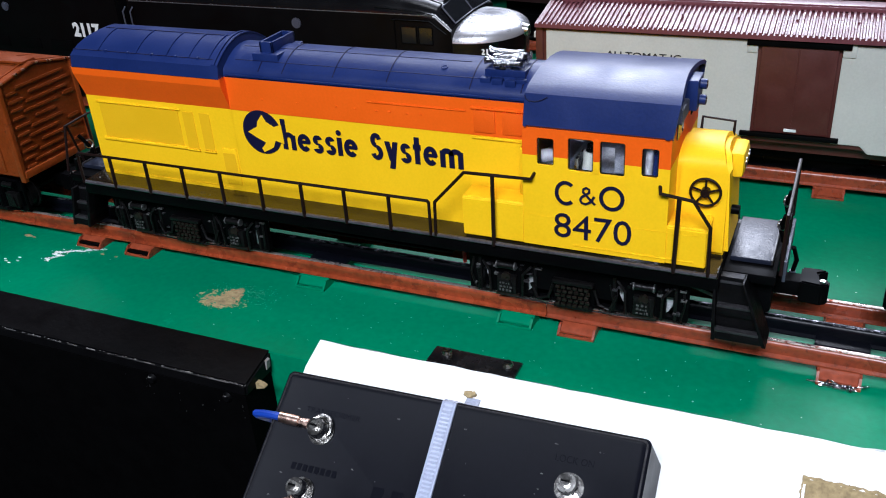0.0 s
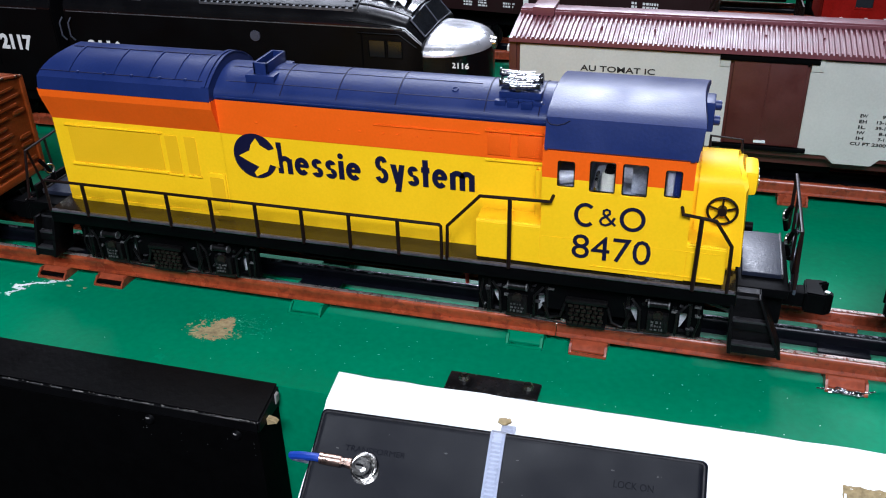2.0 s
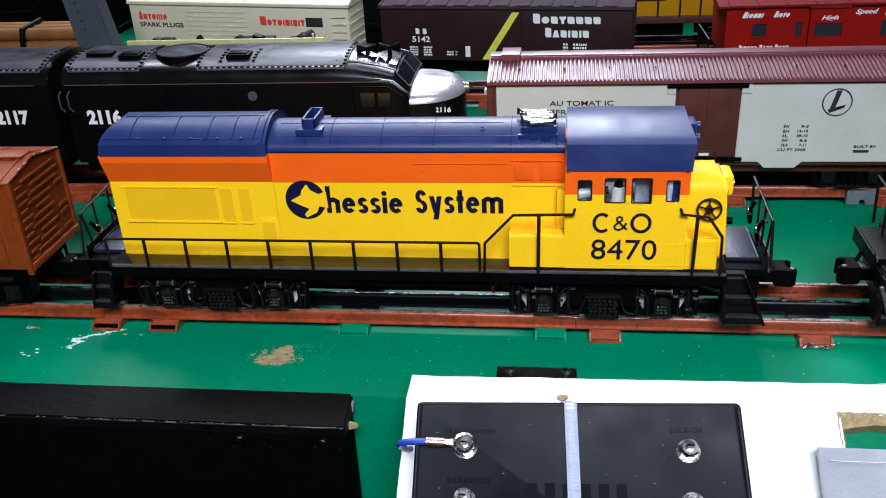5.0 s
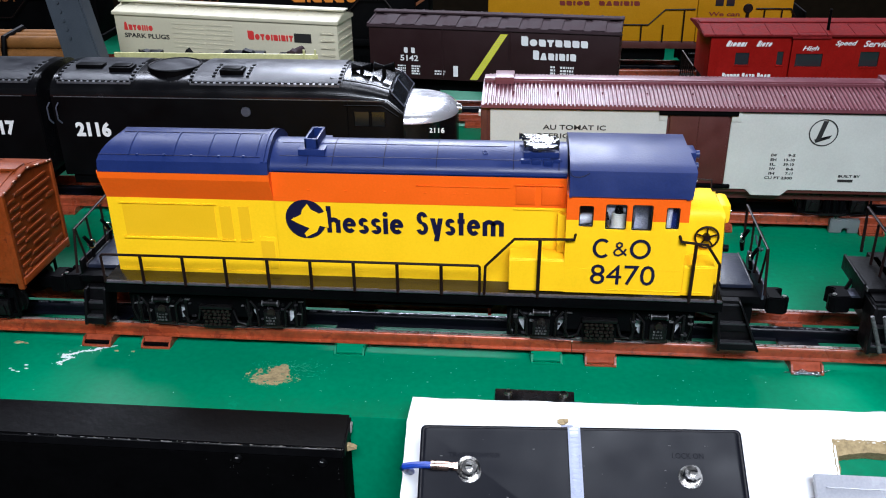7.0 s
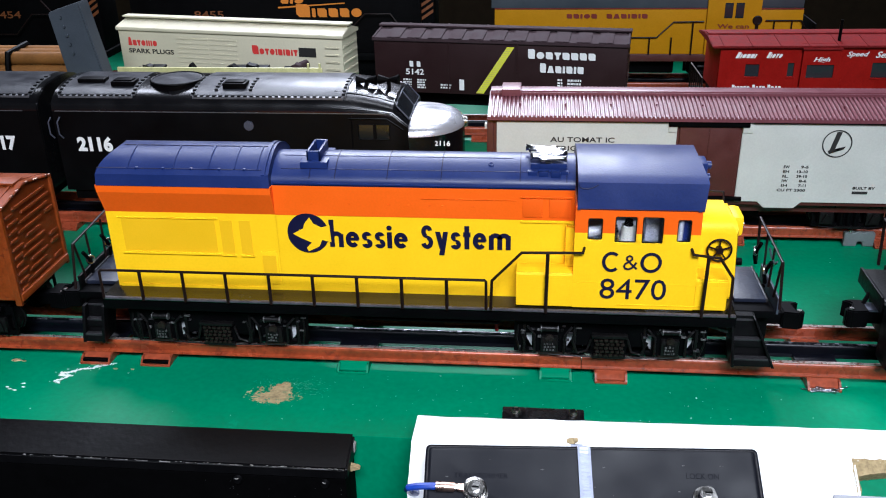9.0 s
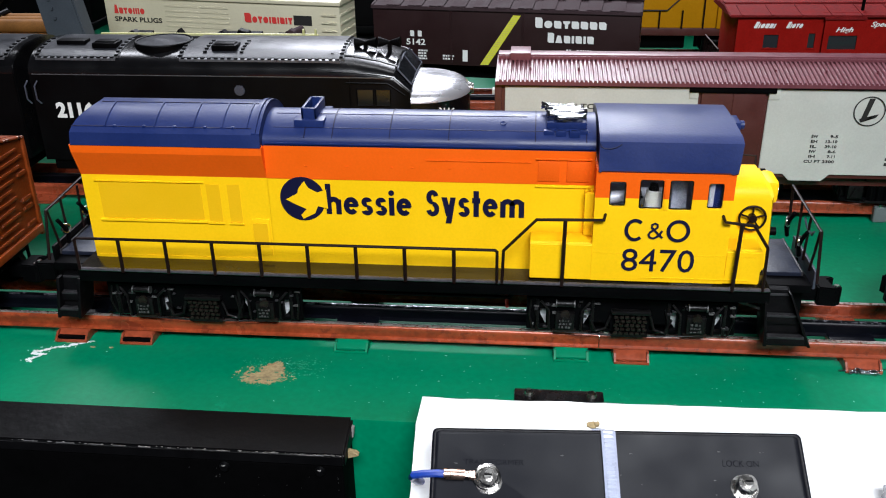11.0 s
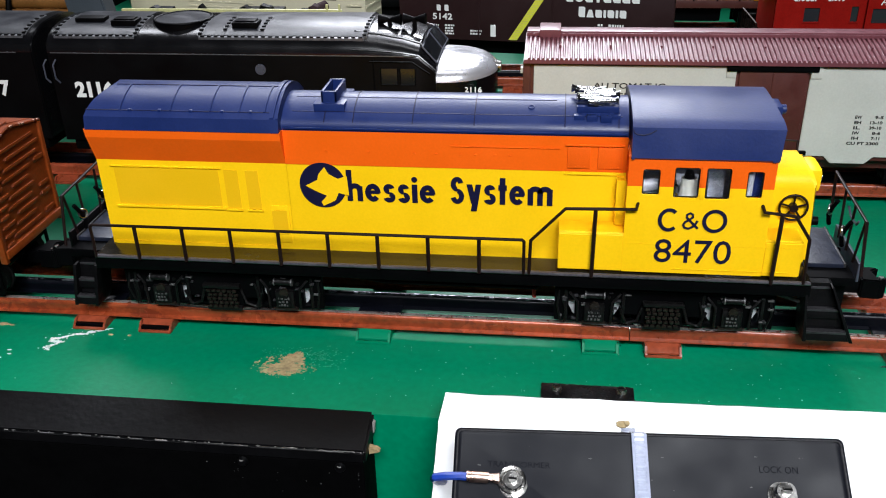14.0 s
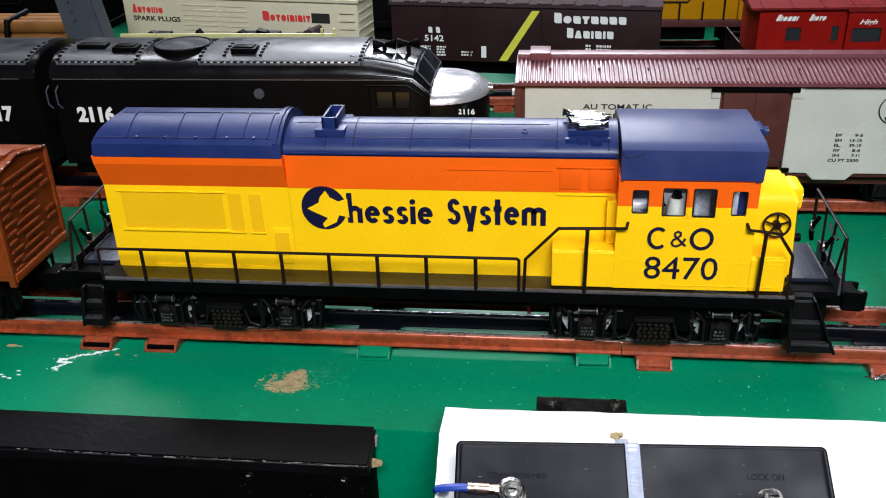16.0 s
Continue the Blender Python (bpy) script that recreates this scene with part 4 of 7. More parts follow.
    for x, yy in ((0.0510, -0.008), (0.0560, -0.0085), (0.0615, -0.009), (0.0650, -0.0075)):
        part("mount_foot", box(x - 0.0022, x + 0.0022, hy + yy - 0.0014, hy + yy + 0.0014, 0.1015, 0.1045, 0.0005), BLUE, hs)
    hc = part("air_horns", cyl((0.0575, hy - 0.0070, 0.1088), (0.0575, hy + 0.0070, 0.1088), 0.0013), CHROME, loco, "bright chrome horn cluster")
    rnd = random.Random(12)
    for k in range(8):
        yy, s = -0.0068 + 0.0019 * k, 1 if k % 2 == 0 else -1
        ln, rise, drift = rnd.uniform(0.0075, 0.0098), rnd.uniform(-0.0002, 0.0008), rnd.uniform(-0.0010, 0.0010)
        x0, z0 = 0.0575 - s * rnd.uniform(0.002, 0.005), 0.1094 + 0.0007 * (k % 3)
        tip = (0.0575 + s * ln, hy + yy + drift, z0 + rise)
        bm = cyl((x0, hy + yy, z0), tip, 0.0009, 12, 0.0011)
        bm = cyl((0.0575 + s * ln * 0.78, hy + yy + drift * 0.8, z0 + rise * 0.8), tip, 0.0009, 14, 0.0017, bm)
        bm = cyl((x0 - s * 0.0008, hy + yy, z0), (x0 + s * 0.0016, hy + yy, z0), 0.0014, 12, bm=bm)
        part("trumpet", bm, CHROME, hc)
    part("horn_bracket", box(0.0545, 0.0605, hy - 0.0055, hy + 0.0055, 0.1070, 0.1088, 0.0004), CHROME, hc)

    # cab
    cw = 0.0275
    y = cy - cw
    holes = [(0.0762, 0.0828, 0.0772, 0.0880), (0.0882, 0.0978, 0.0762, 0.0890), (0.1002, 0.1095, 0.0760, 0.0890), (0.1155, 0.1216, 0.0770, 0.0880)]
    zc = 0.0808
    low = [(h[0], h[1], h[2], zc) for h in holes]
    high = [(h[0], h[1], zc, h[3]) for h in holes]
    cab = part("cab", wall_with_windows(0.0705, 0.1258, 0.0428, zc, y, 0.0012, low), YELLOW, loco)
    part("cab_wall", wall_with_windows(0.0705, 0.1258, 0.0428, zc, cy + cw - 0.0012, 0.0012, low), YELLOW, cab)
    part("cab_orange_wall", wall_with_windows(0.0705, 0.1258, zc, 0.0931, y, 0.0012, high), ORANGE, cab, "orange upper cab side")
    part("cab_orange_wall", wall_with_windows(0.0705, 0.1258, zc, 0.0931, cy + cw - 0.0012, 0.0012, high), ORANGE, cab, "orange upper cab side")
    part("cab_rear_wall", box(0.0705, 0.0717, y + 0.0012, cy + cw - 0.0012, 0.0428, zc), YELLOW, cab)
    part("cab_rear_orange", prism([(y + 0.0012, zc), (y + 0.0012, 0.0931), (cy + cw - 0.0012, 0.0931), (cy + cw - 0.0012, zc)], 0.0705, 0.0717), ORANGE, cab)
    part("cab_front_wall", box(0.1246, 0.1258, y + 0.0012, cy + cw - 0.0012, 0.0428, zc), YELLOW, cab)
    front = part("cab_front_orange", prism([(y + 0.0012, zc), (y + 0.0012, 0.0931), (cy + cw - 0.0012, 0.0931), (cy + cw - 0.0012, zc)], 0.1246, 0.1258), ORANGE, cab)
    for yy in (-0.019, 0.008):
        part("windshield", box(0.1257, 0.1262, cy + yy, cy + yy + 0.011, 0.0885, 0.0985, 0.0002), DARKGLASS, front, "dark windshield")
    for h in holes:
        pane = part("window_pane", box(h[0], h[1], y + 0.0006, y + 0.0009, h[2], h[3]), GLASS, cab, "clear plastic pane")
        pane.visible_shadow = False
    for h in holes:
        for x, sx in ((h[0], 1), (h[1], -1)):
            for z, sz, mat in ((h[2], 1, YELLOW), (h[3], -1, ORANGE)):
                part("window_corner", prism([(x - sx * 0.0001, z - sz * 0.0001), (x + sx * 0.0011, z - sz * 0.0001), (x + sx * 0.0003, z + sz * 0.0003), (x - sx * 0.0001, z + sz * 0.0011)], y + 0.0001, y + 0.0005, axis="y"), mat, cab)
    part("window_post", box(0.0982, 0.0998, y - 0.0003, y, 0.0760, zc, 0.0001), YELLOW, cab)
    part("window_post", box(0.0982, 0.0998, y - 0.0003, y, zc, 0.0895, 0.0001), ORANGE, cab)
    for h in holes:
        rim = [(h[0] + 0.0005, h[1] - 0.0005, h[2] + 0.0005, h[3] - 0.0005)]
        part("window_gasket", wall_with_windows(h[0], h[1], h[2], h[3], y + 0.00095, 0.0003, rim), DARKSTEEL, cab, "dark inner window rim")
    part("inner_liner", wall_with_windows(0.0722, 0.1230, 0.0430, 0.0915, cy + cw - 0.0030, 0.0010, holes), MOTOR, cab, "grey inside of the cab")
    part("inner_liner", box(0.1232, 0.1240, cy - 0.0240, cy + 0.0230, 0.0430, 0.0915), MOTOR, cab)
    mo = part("motor", box(0.0870, 0.1060, cy - 0.0240, cy + 0.010, 0.0430, 0.0715, 0.002), MOTOR, loco, "grey motor seen through the cab windows")
    part("motor_cap", cyl((0.0950, cy - 0.0190, 0.0715), (0.0950, cy - 0.0190, 0.0815), 0.0036, 18, 0.0030), REEFWHITE, mo, "pale round motor end cap")
    part("cap_neck", cyl((0.0950, cy - 0.0190, 0.0815), (0.0950, cy - 0.0190, 0.0842), 0.0022, 14, 0.0016), BLACK, mo)
    part("brush_clip", box(0.0895, 0.0906, cy - 0.0235, cy - 0.0130, 0.0715, 0.0790, 0.0003), NICKEL, mo)
    part("mounting_plate", box(0.1030, 0.1092, cy - 0.0160, cy - 0.0148, 0.0720, 0.0860, 0.0003), MOTOR, loco, "blue grey mounting plate in the cab")
    we = part("weight", box(0.0735, 0.0860, cy - 0.0230, cy + 0.012, 0.0430, 0.0750, 0.001), MOTOR, loco)
    part("smoke_unit", cyl((0.0760, cy - 0.0200, 0.0778), (0.0830, cy - 0.0190, 0.0786), 0.0026, 18), CLEAR, we, "pale round tube in the cab")
    part("bulb_holder", cyl((0.1172, cy - 0.0235, 0.0740), (0.1176, cy - 0.0235, 0.0880), 0.0014, 14), CLEAR, loco)
    part("bulb_bracket", box(0.1188, 0.1225, cy - 0.0225, cy - 0.0215, 0.0740, 0.0890, 0.0002), BLUE, loco)
    eave, fold = (cw + 0.0010, 0.0929), (0.0252, 0.1050)
    top = [(a, z) for a, z in crowned(fold[0], fold[1], 0.1087, cy, 18)]
    crow = [(cy - eave[0], eave[1])] + [(cy - fold[0] - 0.0003, fold[1] - 0.0008)] + top[1:-1] + [(cy + fold[0] + 0.0003, fold[1] - 0.0008), (cy + eave[0], eave[1])]
    inner = [(cy + (a - cy) * 0.955, z - 0.0012) for a, z in crow[::-1]]
    part("cab_roof", prism(crow + inner, 0.0712, 0.1262, ends=(flatend, lambda a, z: 0.002 * min(1, max(0, (z - 0.0929) / 0.015)) - 0.003 * max(0, (z - 0.1050) / 0.005))), BLUE, loco, "dark blue angular cab roof")
    solid = [(a, z - 0.0006) for a, z in crow]
    part("cab_roof_end", prism(solid, 0.1236, 0.1252), BLUE, loco)
    part("cab_roof_end", prism(solid, 0.0714, 0.0724), BLUE, loco)
    side = lambda z: cy - 0.0258 - 0.0030 * (0.1042 - z) / 0.0113
    part("rain_strip", wire([(x, side(z), z) for x, z in ((0.0714, 0.1036), (0.0718, 0.1024), (0.0730, 0.1017), (0.0755, 0.1015), (0.0780, 0.1022), (0.0800, 0.1034))], 0.0002, 6), BLUE_INK, loco)
    part("headlight_housing", box(0.1250, 0.1300, cy - 0.0055, cy + 0.0055, 0.0950, 0.1065, 0.0006), BLUE, loco)
    for s in (-1, 1):
        a, b = sorted((cy + s * 0.0070, cy + s * 0.0200))
        part("number_board", prism([(a, 0.0950), (a, 0.1005), (b, 0.1005), (b, 0.0950)], 0.1250, 0.1275, bevel=0.0003), STEELGREY, loco, "grey number board")
    for zz in (0.0978, 0.1038):
        hl = part("headlight", cyl((0.1295, cy, zz), (0.1322, cy, zz), 0.0019), BLUE, loco)
        part("lens", cyl((0.1320, cy, zz), (0.1324, cy, zz), 0.0014), DARKGLASS, hl, "dark lens")
    # boxes beside the hood at walkway level
    part("side_box", prism([(y, 0.0428), (y, 0.0592), (y + 0.0007, 0.0599), (y + 0.0115, 0.0601), (y + 0.0115, 0.0428)], 0.0447, 0.0706, bevel=0.0003), YELLOW, loco)
    part("side_box", prism([(y, 0.0428), (y, 0.0579), (y + 0.0007, 0.0585), (y + 0.0130, 0.0587), (y + 0.0130, 0.0428)], 0.1257, 0.1405, bevel=0.0004), YELLOW, loco)
    part("side_box", prism([(cy + cw, 0.0428), (cy + cw, 0.0600), (cy + w - 0.001, 0.0600), (cy + w - 0.001, 0.0428)], 0.0445, 0.0706, bevel=0.0004), YELLOW, loco)
    part("cab_seam", box(0.0710, 0.1390, y - 0.0001, y + 0.0002, 0.0556, 0.0558), YELLOW, loco)
    part("sill_batten", box(0.0905, 0.1360, y - 0.0003, y + 0.0002, 0.0446, 0.0450, 0.0001), YELLOW, loco)
    part("cab_step_moulding", box(0.0668, 0.0706, cy - w - 0.0040, cy - w + 0.001, 0.0605, 0.0800, 0.0005), YELLOW, loco)

    # short nose
    nw = 0.0150
    prof = [(cy - nw, 0.0418), (cy - nw, 0.0760)] + arch(nw, 0.0760, 0.0845, cy, 14, 2.2)[1:-1] + [(cy + nw, 0.0760), (cy + nw, 0.0418)]
    nose = prism(prof, 0.1256, 0.1466, ends=(flatend, lambda a, z: -0.0042 * max(0, (z - 0.074) / 0.0105) ** 1.5), bevel=0.0018)
    nose_ob = part("nose", nose, YELLOW, loco)
    lb = part("nose_light_box", box(0.1430, 0.1488, cy - 0.0080, cy + 0.0080, 0.0715, 0.0815, 0.0022), YELLOW, nose_ob)
    for yy in (-0.0038, 0.0038):
        part("lens", cyl((0.1487, cy + yy, 0.0766), (0.1491, cy + yy, 0.0766), 0.0020), NICKEL, lb, "small bright lens")
    part("nose_grab_iron", wire([(0.130, cy + 0.010, 0.0820), (0.130, cy + 0.012, 0.0868), (0.142, cy + 0.012, 0.0860), (0.142, cy + 0.010, 0.0810)], 0.0006), RAILBLACK, nose_ob)
    part("door_handle", cyl((0.1460, cy - 0.010, 0.060), (0.1490, cy - 0.010, 0.060), 0.0018), BLACK, nose_ob)
    bx, bz, by = 0.1370, 0.0686, cy - nw - 0.0016
    bw = part("brake_wheel", ring((bx, by, bz), (0, 1, 0), 0.0054, 0.00050), RAILBLACK, loco, "black spoked brake wheel")
    part("hub", cyl((bx, by - 0.0012, bz), (bx, by + 0.0020, bz), 0.0017), RAILBLACK, bw)
    for k in range(5):
        a = radians(90 + 72 * k)
        part("spoke", cyl((bx, by, bz), (bx + 0.0054 * math.cos(a), by, bz + 0.0054 * math.sin(a)), 0.00042, 6), RAILBLACK, bw)

    # handrails on both sides
    for s in (-1, 1):
        y = cy + s * 0.0297
        r = 0.00072
        hr = part("handrail", wire([(-0.1560, y, 0.0410), (-0.1560, y, 0.0555), (-0.1550, y, 0.0566), (0.0300, y, 0.0566), (0.0308, y, 0.0558), (0.0308, y, 0.0410)], r), RAILBLACK, loco)
        for k in range(8):
            part("post", cyl((-0.1360 + 0.0212 * k, y, 0.0405), (-0.1360 + 0.0212 * k, y, 0.0566), 0.00085, 8), RAILBLACK, hr)
        hr = part("handrail", wire([(0.0330, y, 0.0410), (0.0335, y, 0.0565), (0.0470, y, 0.0712), (0.0600, y, 0.0715), (0.0745, y, 0.0718), (0.0752, cy + s * 0.027, 0.0735)], r), RAILBLACK, loco)
        part("post", cyl((0.0585, y, 0.0405), (0.0588, y, 0.0714), 0.00085, 8), RAILBLACK, hr)
        hr = part("handrail", wire([(0.1225, cy + s * 0.027, 0.0740), (0.1232, y, 0.0722), (0.1350, y, 0.0708), (0.1415, y, 0.0610), (0.1420, y, 0.0410)], r), RAILBLACK, loco)
        part("post", cyl((0.1295, y, 0.0405), (0.1300, y, 0.0714), 0.00085, 8), RAILBLACK, hr)

    # front end
    part("front_deck", box(0.1475, 0.1625, cy - 0.0120, cy + 0.0225, 0.0395, 0.0415, 0.0005), PLATEGREY, loco, "dark grey front platform plate")
    er = part("end_rail", wire([(0.1664, cy - 0.0210, 0.0410), (0.1662, cy - 0.0160, 0.0628), (0.1662, cy + 0.0320, 0.0645), (0.1662, cy + 0.0290, 0.0410)], 0.0007), RAILBLACK, loco)
    for top, foot in ((-0.0150, -0.0085), (0.0000, 0.0020), (0.0150, 0.0140)):
        part("post", cyl((0.1662, cy + top, 0.0632), (0.1664, cy + foot, 0.0410), 0.0006, 8), RAILBLACK, er)
    part("drop_plate", box(0.1668, 0.1680, cy - 0.0150, cy + 0.0220, 0.0350, 0.0436, 0.0003), STEELGREY, er, "grey plate across the end rail")
    part("deck_edge", box(0.1622, 0.1630, cy - 0.0122, cy + 0.0228, 0.0398, 0.0419, 0.0002), LITSCUFF, loco, "rubbed bright platform edge")
    for yy in (0.0100,):
        ho = part("air_hose", wire([(0.1650, cy + yy, 0.0375), (0.1690, cy + yy, 0.0365), (0.1705, cy + yy * 1.1, 0.0310), (0.1695, cy + yy * 1.2, 0.0250)], 0.0009, 8), BLACK, loco, "black air hose")
        part("hose_coupling", cyl((0.1695, cy + yy * 1.2, 0.0235), (0.1695, cy + yy * 1.2, 0.0255), 0.0013, 10), STEELGREY, ho, "grey hose coupling")
    part("end_chain", wire([(0.1660, cy - 0.0075, 0.0590), (0.1664, cy - 0.004, 0.0560), (0.1664, cy + 0.004, 0.0560), (0.1660, cy + 0.0075, 0.0590)], 0.0005, 6), STEELGREY, er)
    for x, places in ((0.1650, (0.0255, 0.0040)), (-0.1735, (0.0170, -0.0040))):
        inward = -1 if x > 0 else 1
        for yy in places:
            cut_off = part("brake_hose", wire([(x, cy + yy, 0.0420), (x + inward * 0.0012, cy + yy - 0.0010, 0.0470), (x + inward * 0.0010, cy + yy - 0.0035, 0.0515), (x, cy + yy - 0.0060, 0.0560)], 0.0010, 8), BLACK, loco, "black rubber brake hose")
            part("hose_clip", ring((x + inward * 0.0012, cy + yy - 0.0020, 0.0500), (1, -0.6, 0.2), 0.0020, 0.0006, 18), NICKEL, cut_off, "bright hose clip")
    part("front_sill", box(0.1440, 0.1650, cy - 0.0200, cy + 0.0200, 0.0355, 0.0394, 0.0006), BLACK, loco)
    part("pilot", box(0.1530, 0.1640, cy - 0.0140, cy + 0.0140, 0.0200, 0.0350, 0.0010), BLACK, loco)
    stepped(0.1440, 0.1640, cy - 0.0280, cy - 0.0150, 0.0152, 0.0390, 1, loco)
    stepped(0.1430, 0.1640, cy + 0.0150, cy + 0.0280, 0.0135, 0.0390, 1, loco)
    coupler(loco, 0.1640, cy, 1, 0.0265, 0.012)
    part("pickup_wire", wire([(0.0335, cy - 0.004, 0.0300), (0.0345, cy - 0.006, 0.0230), (0.0350, cy - 0.006, 0.0160)], 0.0009, 8), REDINK, loco, "short red pickup wire")
    part("brake_lever", prism([(0.1340, 0.0308), (0.1345, 0.0318), (0.1450, 0.0288), (0.1450, 0.0272)], -0.0262, -0.0250, axis="y"), SMUDGE, loco, "bare metal lever")
    # rear end
    part("rear_deck", box(-0.1735, -0.1565, cy - 0.0120, cy + 0.0230, 0.0392, 0.0413, 0.0005), PLATEGREY, loco, "dark grey rear platform plate")
    part("deck_edge", box(-0.1742, -0.1735, cy - 0.0122, cy + 0.0232, 0.0396, 0.0419, 0.0002), LITSCUFF, loco, "rubbed bright platform edge")
    part("rear_sill", box(-0.1740, -0.1560, cy - 0.0200, cy + 0.0200, 0.0352, 0.0391, 0.0006), BLACK, loco)
    er = part("end_rail", wire([(-0.1748, cy - 0.0210, 0.0410), (-0.1746, cy - 0.0160, 0.0632), (-0.1746, cy + 0.0320, 0.0660), (-0.1746, cy + 0.0290, 0.0410)], 0.0007), RAILBLACK, loco)
    for top, foot in ((-0.0150, -0.0095), (-0.0020, -0.0010), (0.0150, 0.0140)):
        part("post", cyl((-0.1746, cy + top, 0.0634), (-0.1746, cy + foot, 0.0410), 0.0006, 8), RAILBLACK, er)
    part("drop_plate", box(-0.1762, -0.1748, cy - 0.0150, cy + 0.0200, 0.0340, 0.0450, 0.0003), STEPBLACK, er)
    part("pilot", box(-0.1740, -0.1660, cy - 0.0140, cy + 0.0140, 0.0200, 0.0355, 0.0010), BLACK, loco)
    stepped(-0.1705, -0.1590, cy - 0.0265, cy - 0.0130, 0.0155, 0.0345, -1, loco)
    stepped(-0.1705, -0.1590, cy + 0.0150, cy + 0.0280, 0.0150, 0.0390, -1, loco)
    coupler(loco, -0.1735, cy, -1, 0.0265, 0.012)

    truck(loco, -0.1035, cy, 0.0455, 0.0205, 2, 0.0112, BLACK, 0.627)
    truck(loco, 0.0895, cy, 0.0455, 0.0205, 2, 0.0112, BLACK, 0.627)

    # livery
    y = cy - w - 0.0002
    emblem = part("emblem", prism([(-0.0545 + 0.0100 * math.cos(radians(a)), 0.0728 + 0.0102 * math.sin(radians(a))) for a in range(0, 360, 8)], y - 0.00015, y + 0.0001, axis="y"), BLUE_INK, loco, "dark blue round emblem")
    shape = [(-74, -3), (-22, 25), (-14, 52), (12, 83), (29, 52), (66, 32), (106, 46), (110, -43), (66, -32), (51, -66), (-3, -94), (-12, -76), (15, -47), (-32, -26)]
    cut = [(-0.0545 + u * 0.0001, 0.0728 + v * 0.0001) for u, v in shape]
    part("emblem_cutout", flat(cut, y - 0.0003, 0.0001), YELLOW, emblem, "plain yellow shape cut into the emblem")
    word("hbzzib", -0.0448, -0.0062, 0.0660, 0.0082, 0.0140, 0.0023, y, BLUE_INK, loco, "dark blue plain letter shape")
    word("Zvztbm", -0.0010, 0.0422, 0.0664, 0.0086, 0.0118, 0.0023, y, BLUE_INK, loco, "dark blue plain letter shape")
    y = cy - cw - 0.0002
    bm = oval(0.0876, 0.0668, 0.0043, 0.0051, 0.0015, y, 48, 312)
    part("railway_mark", bm, BLUE_INK, loco, "dark blue plain open ring")
    part("railway_mark", oval(0.1052, 0.0668, 0.0048, 0.0051, 0.0015, y), BLUE_INK, loco, "dark blue plain ring")
    curl = [(1.0, 0.0), (0.62, 0.34), (0.22, 0.72), (0.24, 0.90), (0.42, 1.0), (0.60, 0.92), (0.62, 0.74), (0.42, 0.58), (0.14, 0.40), (0.04, 0.22), (0.14, 0.04), (0.38, -0.02), (0.64, 0.10), (0.82, 0.30), (0.94, 0.52)]
    part("ampersand", stroke([(0.0930 + 0.0060 * u, 0.0634 + 0.0066 * v) for u, v in curl], 0.0010, y), BLUE_INK, loco, "small dark blue ampersand")
    part("cab_number", lettering("8470", 0.0830, 0.1130, 0.0478, 0.0582, y, 0.00015, 0.0), BLUE_INK, loco, "dark blue number 8470")
    return loco


diesel_locomotive()


# ---- orange boxcar behind the locomotive ----
def ribbed_end(x, cy, half, z0, z1, n, mat, parent, s):
    """A boxcar end pressed into low tapering ribs: long ones across the middle, staggered short ones at both sides."""
    pitch = (z1 - z0) / n
    rnd = random.Random(21)

    def rib(a, d, z, tall, out):
        bm = prism([(cy + half * a, z - tall * 0.25), (cy + half * (a + 0.05), z + tall * 0.5), (cy + half * (d - 0.05), z + tall * 0.5), (cy + half * d, z - tall * 0.25), (cy + half * (d - 0.08), z - tall * 0.5), (cy + half * (a + 0.08), z - tall * 0.5)], x - s * 0.0002, x + s * out, bevel=0.0006)
        for v in bm.verts:
            # the lower flank runs out flat into the panel
            if (v.co.x - x) * s > out * 0.5:
                v.co.z += tall * 0.16
        part("end_rib", bm, mat, parent)

    for k in range(n):
        z = z0 + (k + 0.5) * pitch
        tall = pitch * 0.55
        shift = 0.13 * (k % 3) + rnd.uniform(-0.04, 0.04)
        rib(-0.62 + shift, (0.86 if k > n - 4 else 0.42) - 0.12 * (k % 2), z, tall, 0.0013)
        rib(-0.92, -0.56 + 0.5 * shift, z - pitch * 0.5, tall, 0.0012)
        if k in (0, 2, 3, 6):
            rib(0.50, 0.90, z + pitch * 0.1, tall * 1.2, 0.0013)
        for j in range(2):
            part("end_rivet", box(x - s * 0.0002, x + s * 0.0009, cy + half * 0.955, cy + half * 0.985, z - 0.0010 + j * pitch * 0.45, z + 0.0002 + j * pitch * 0.45, 0.0002), mat, parent)


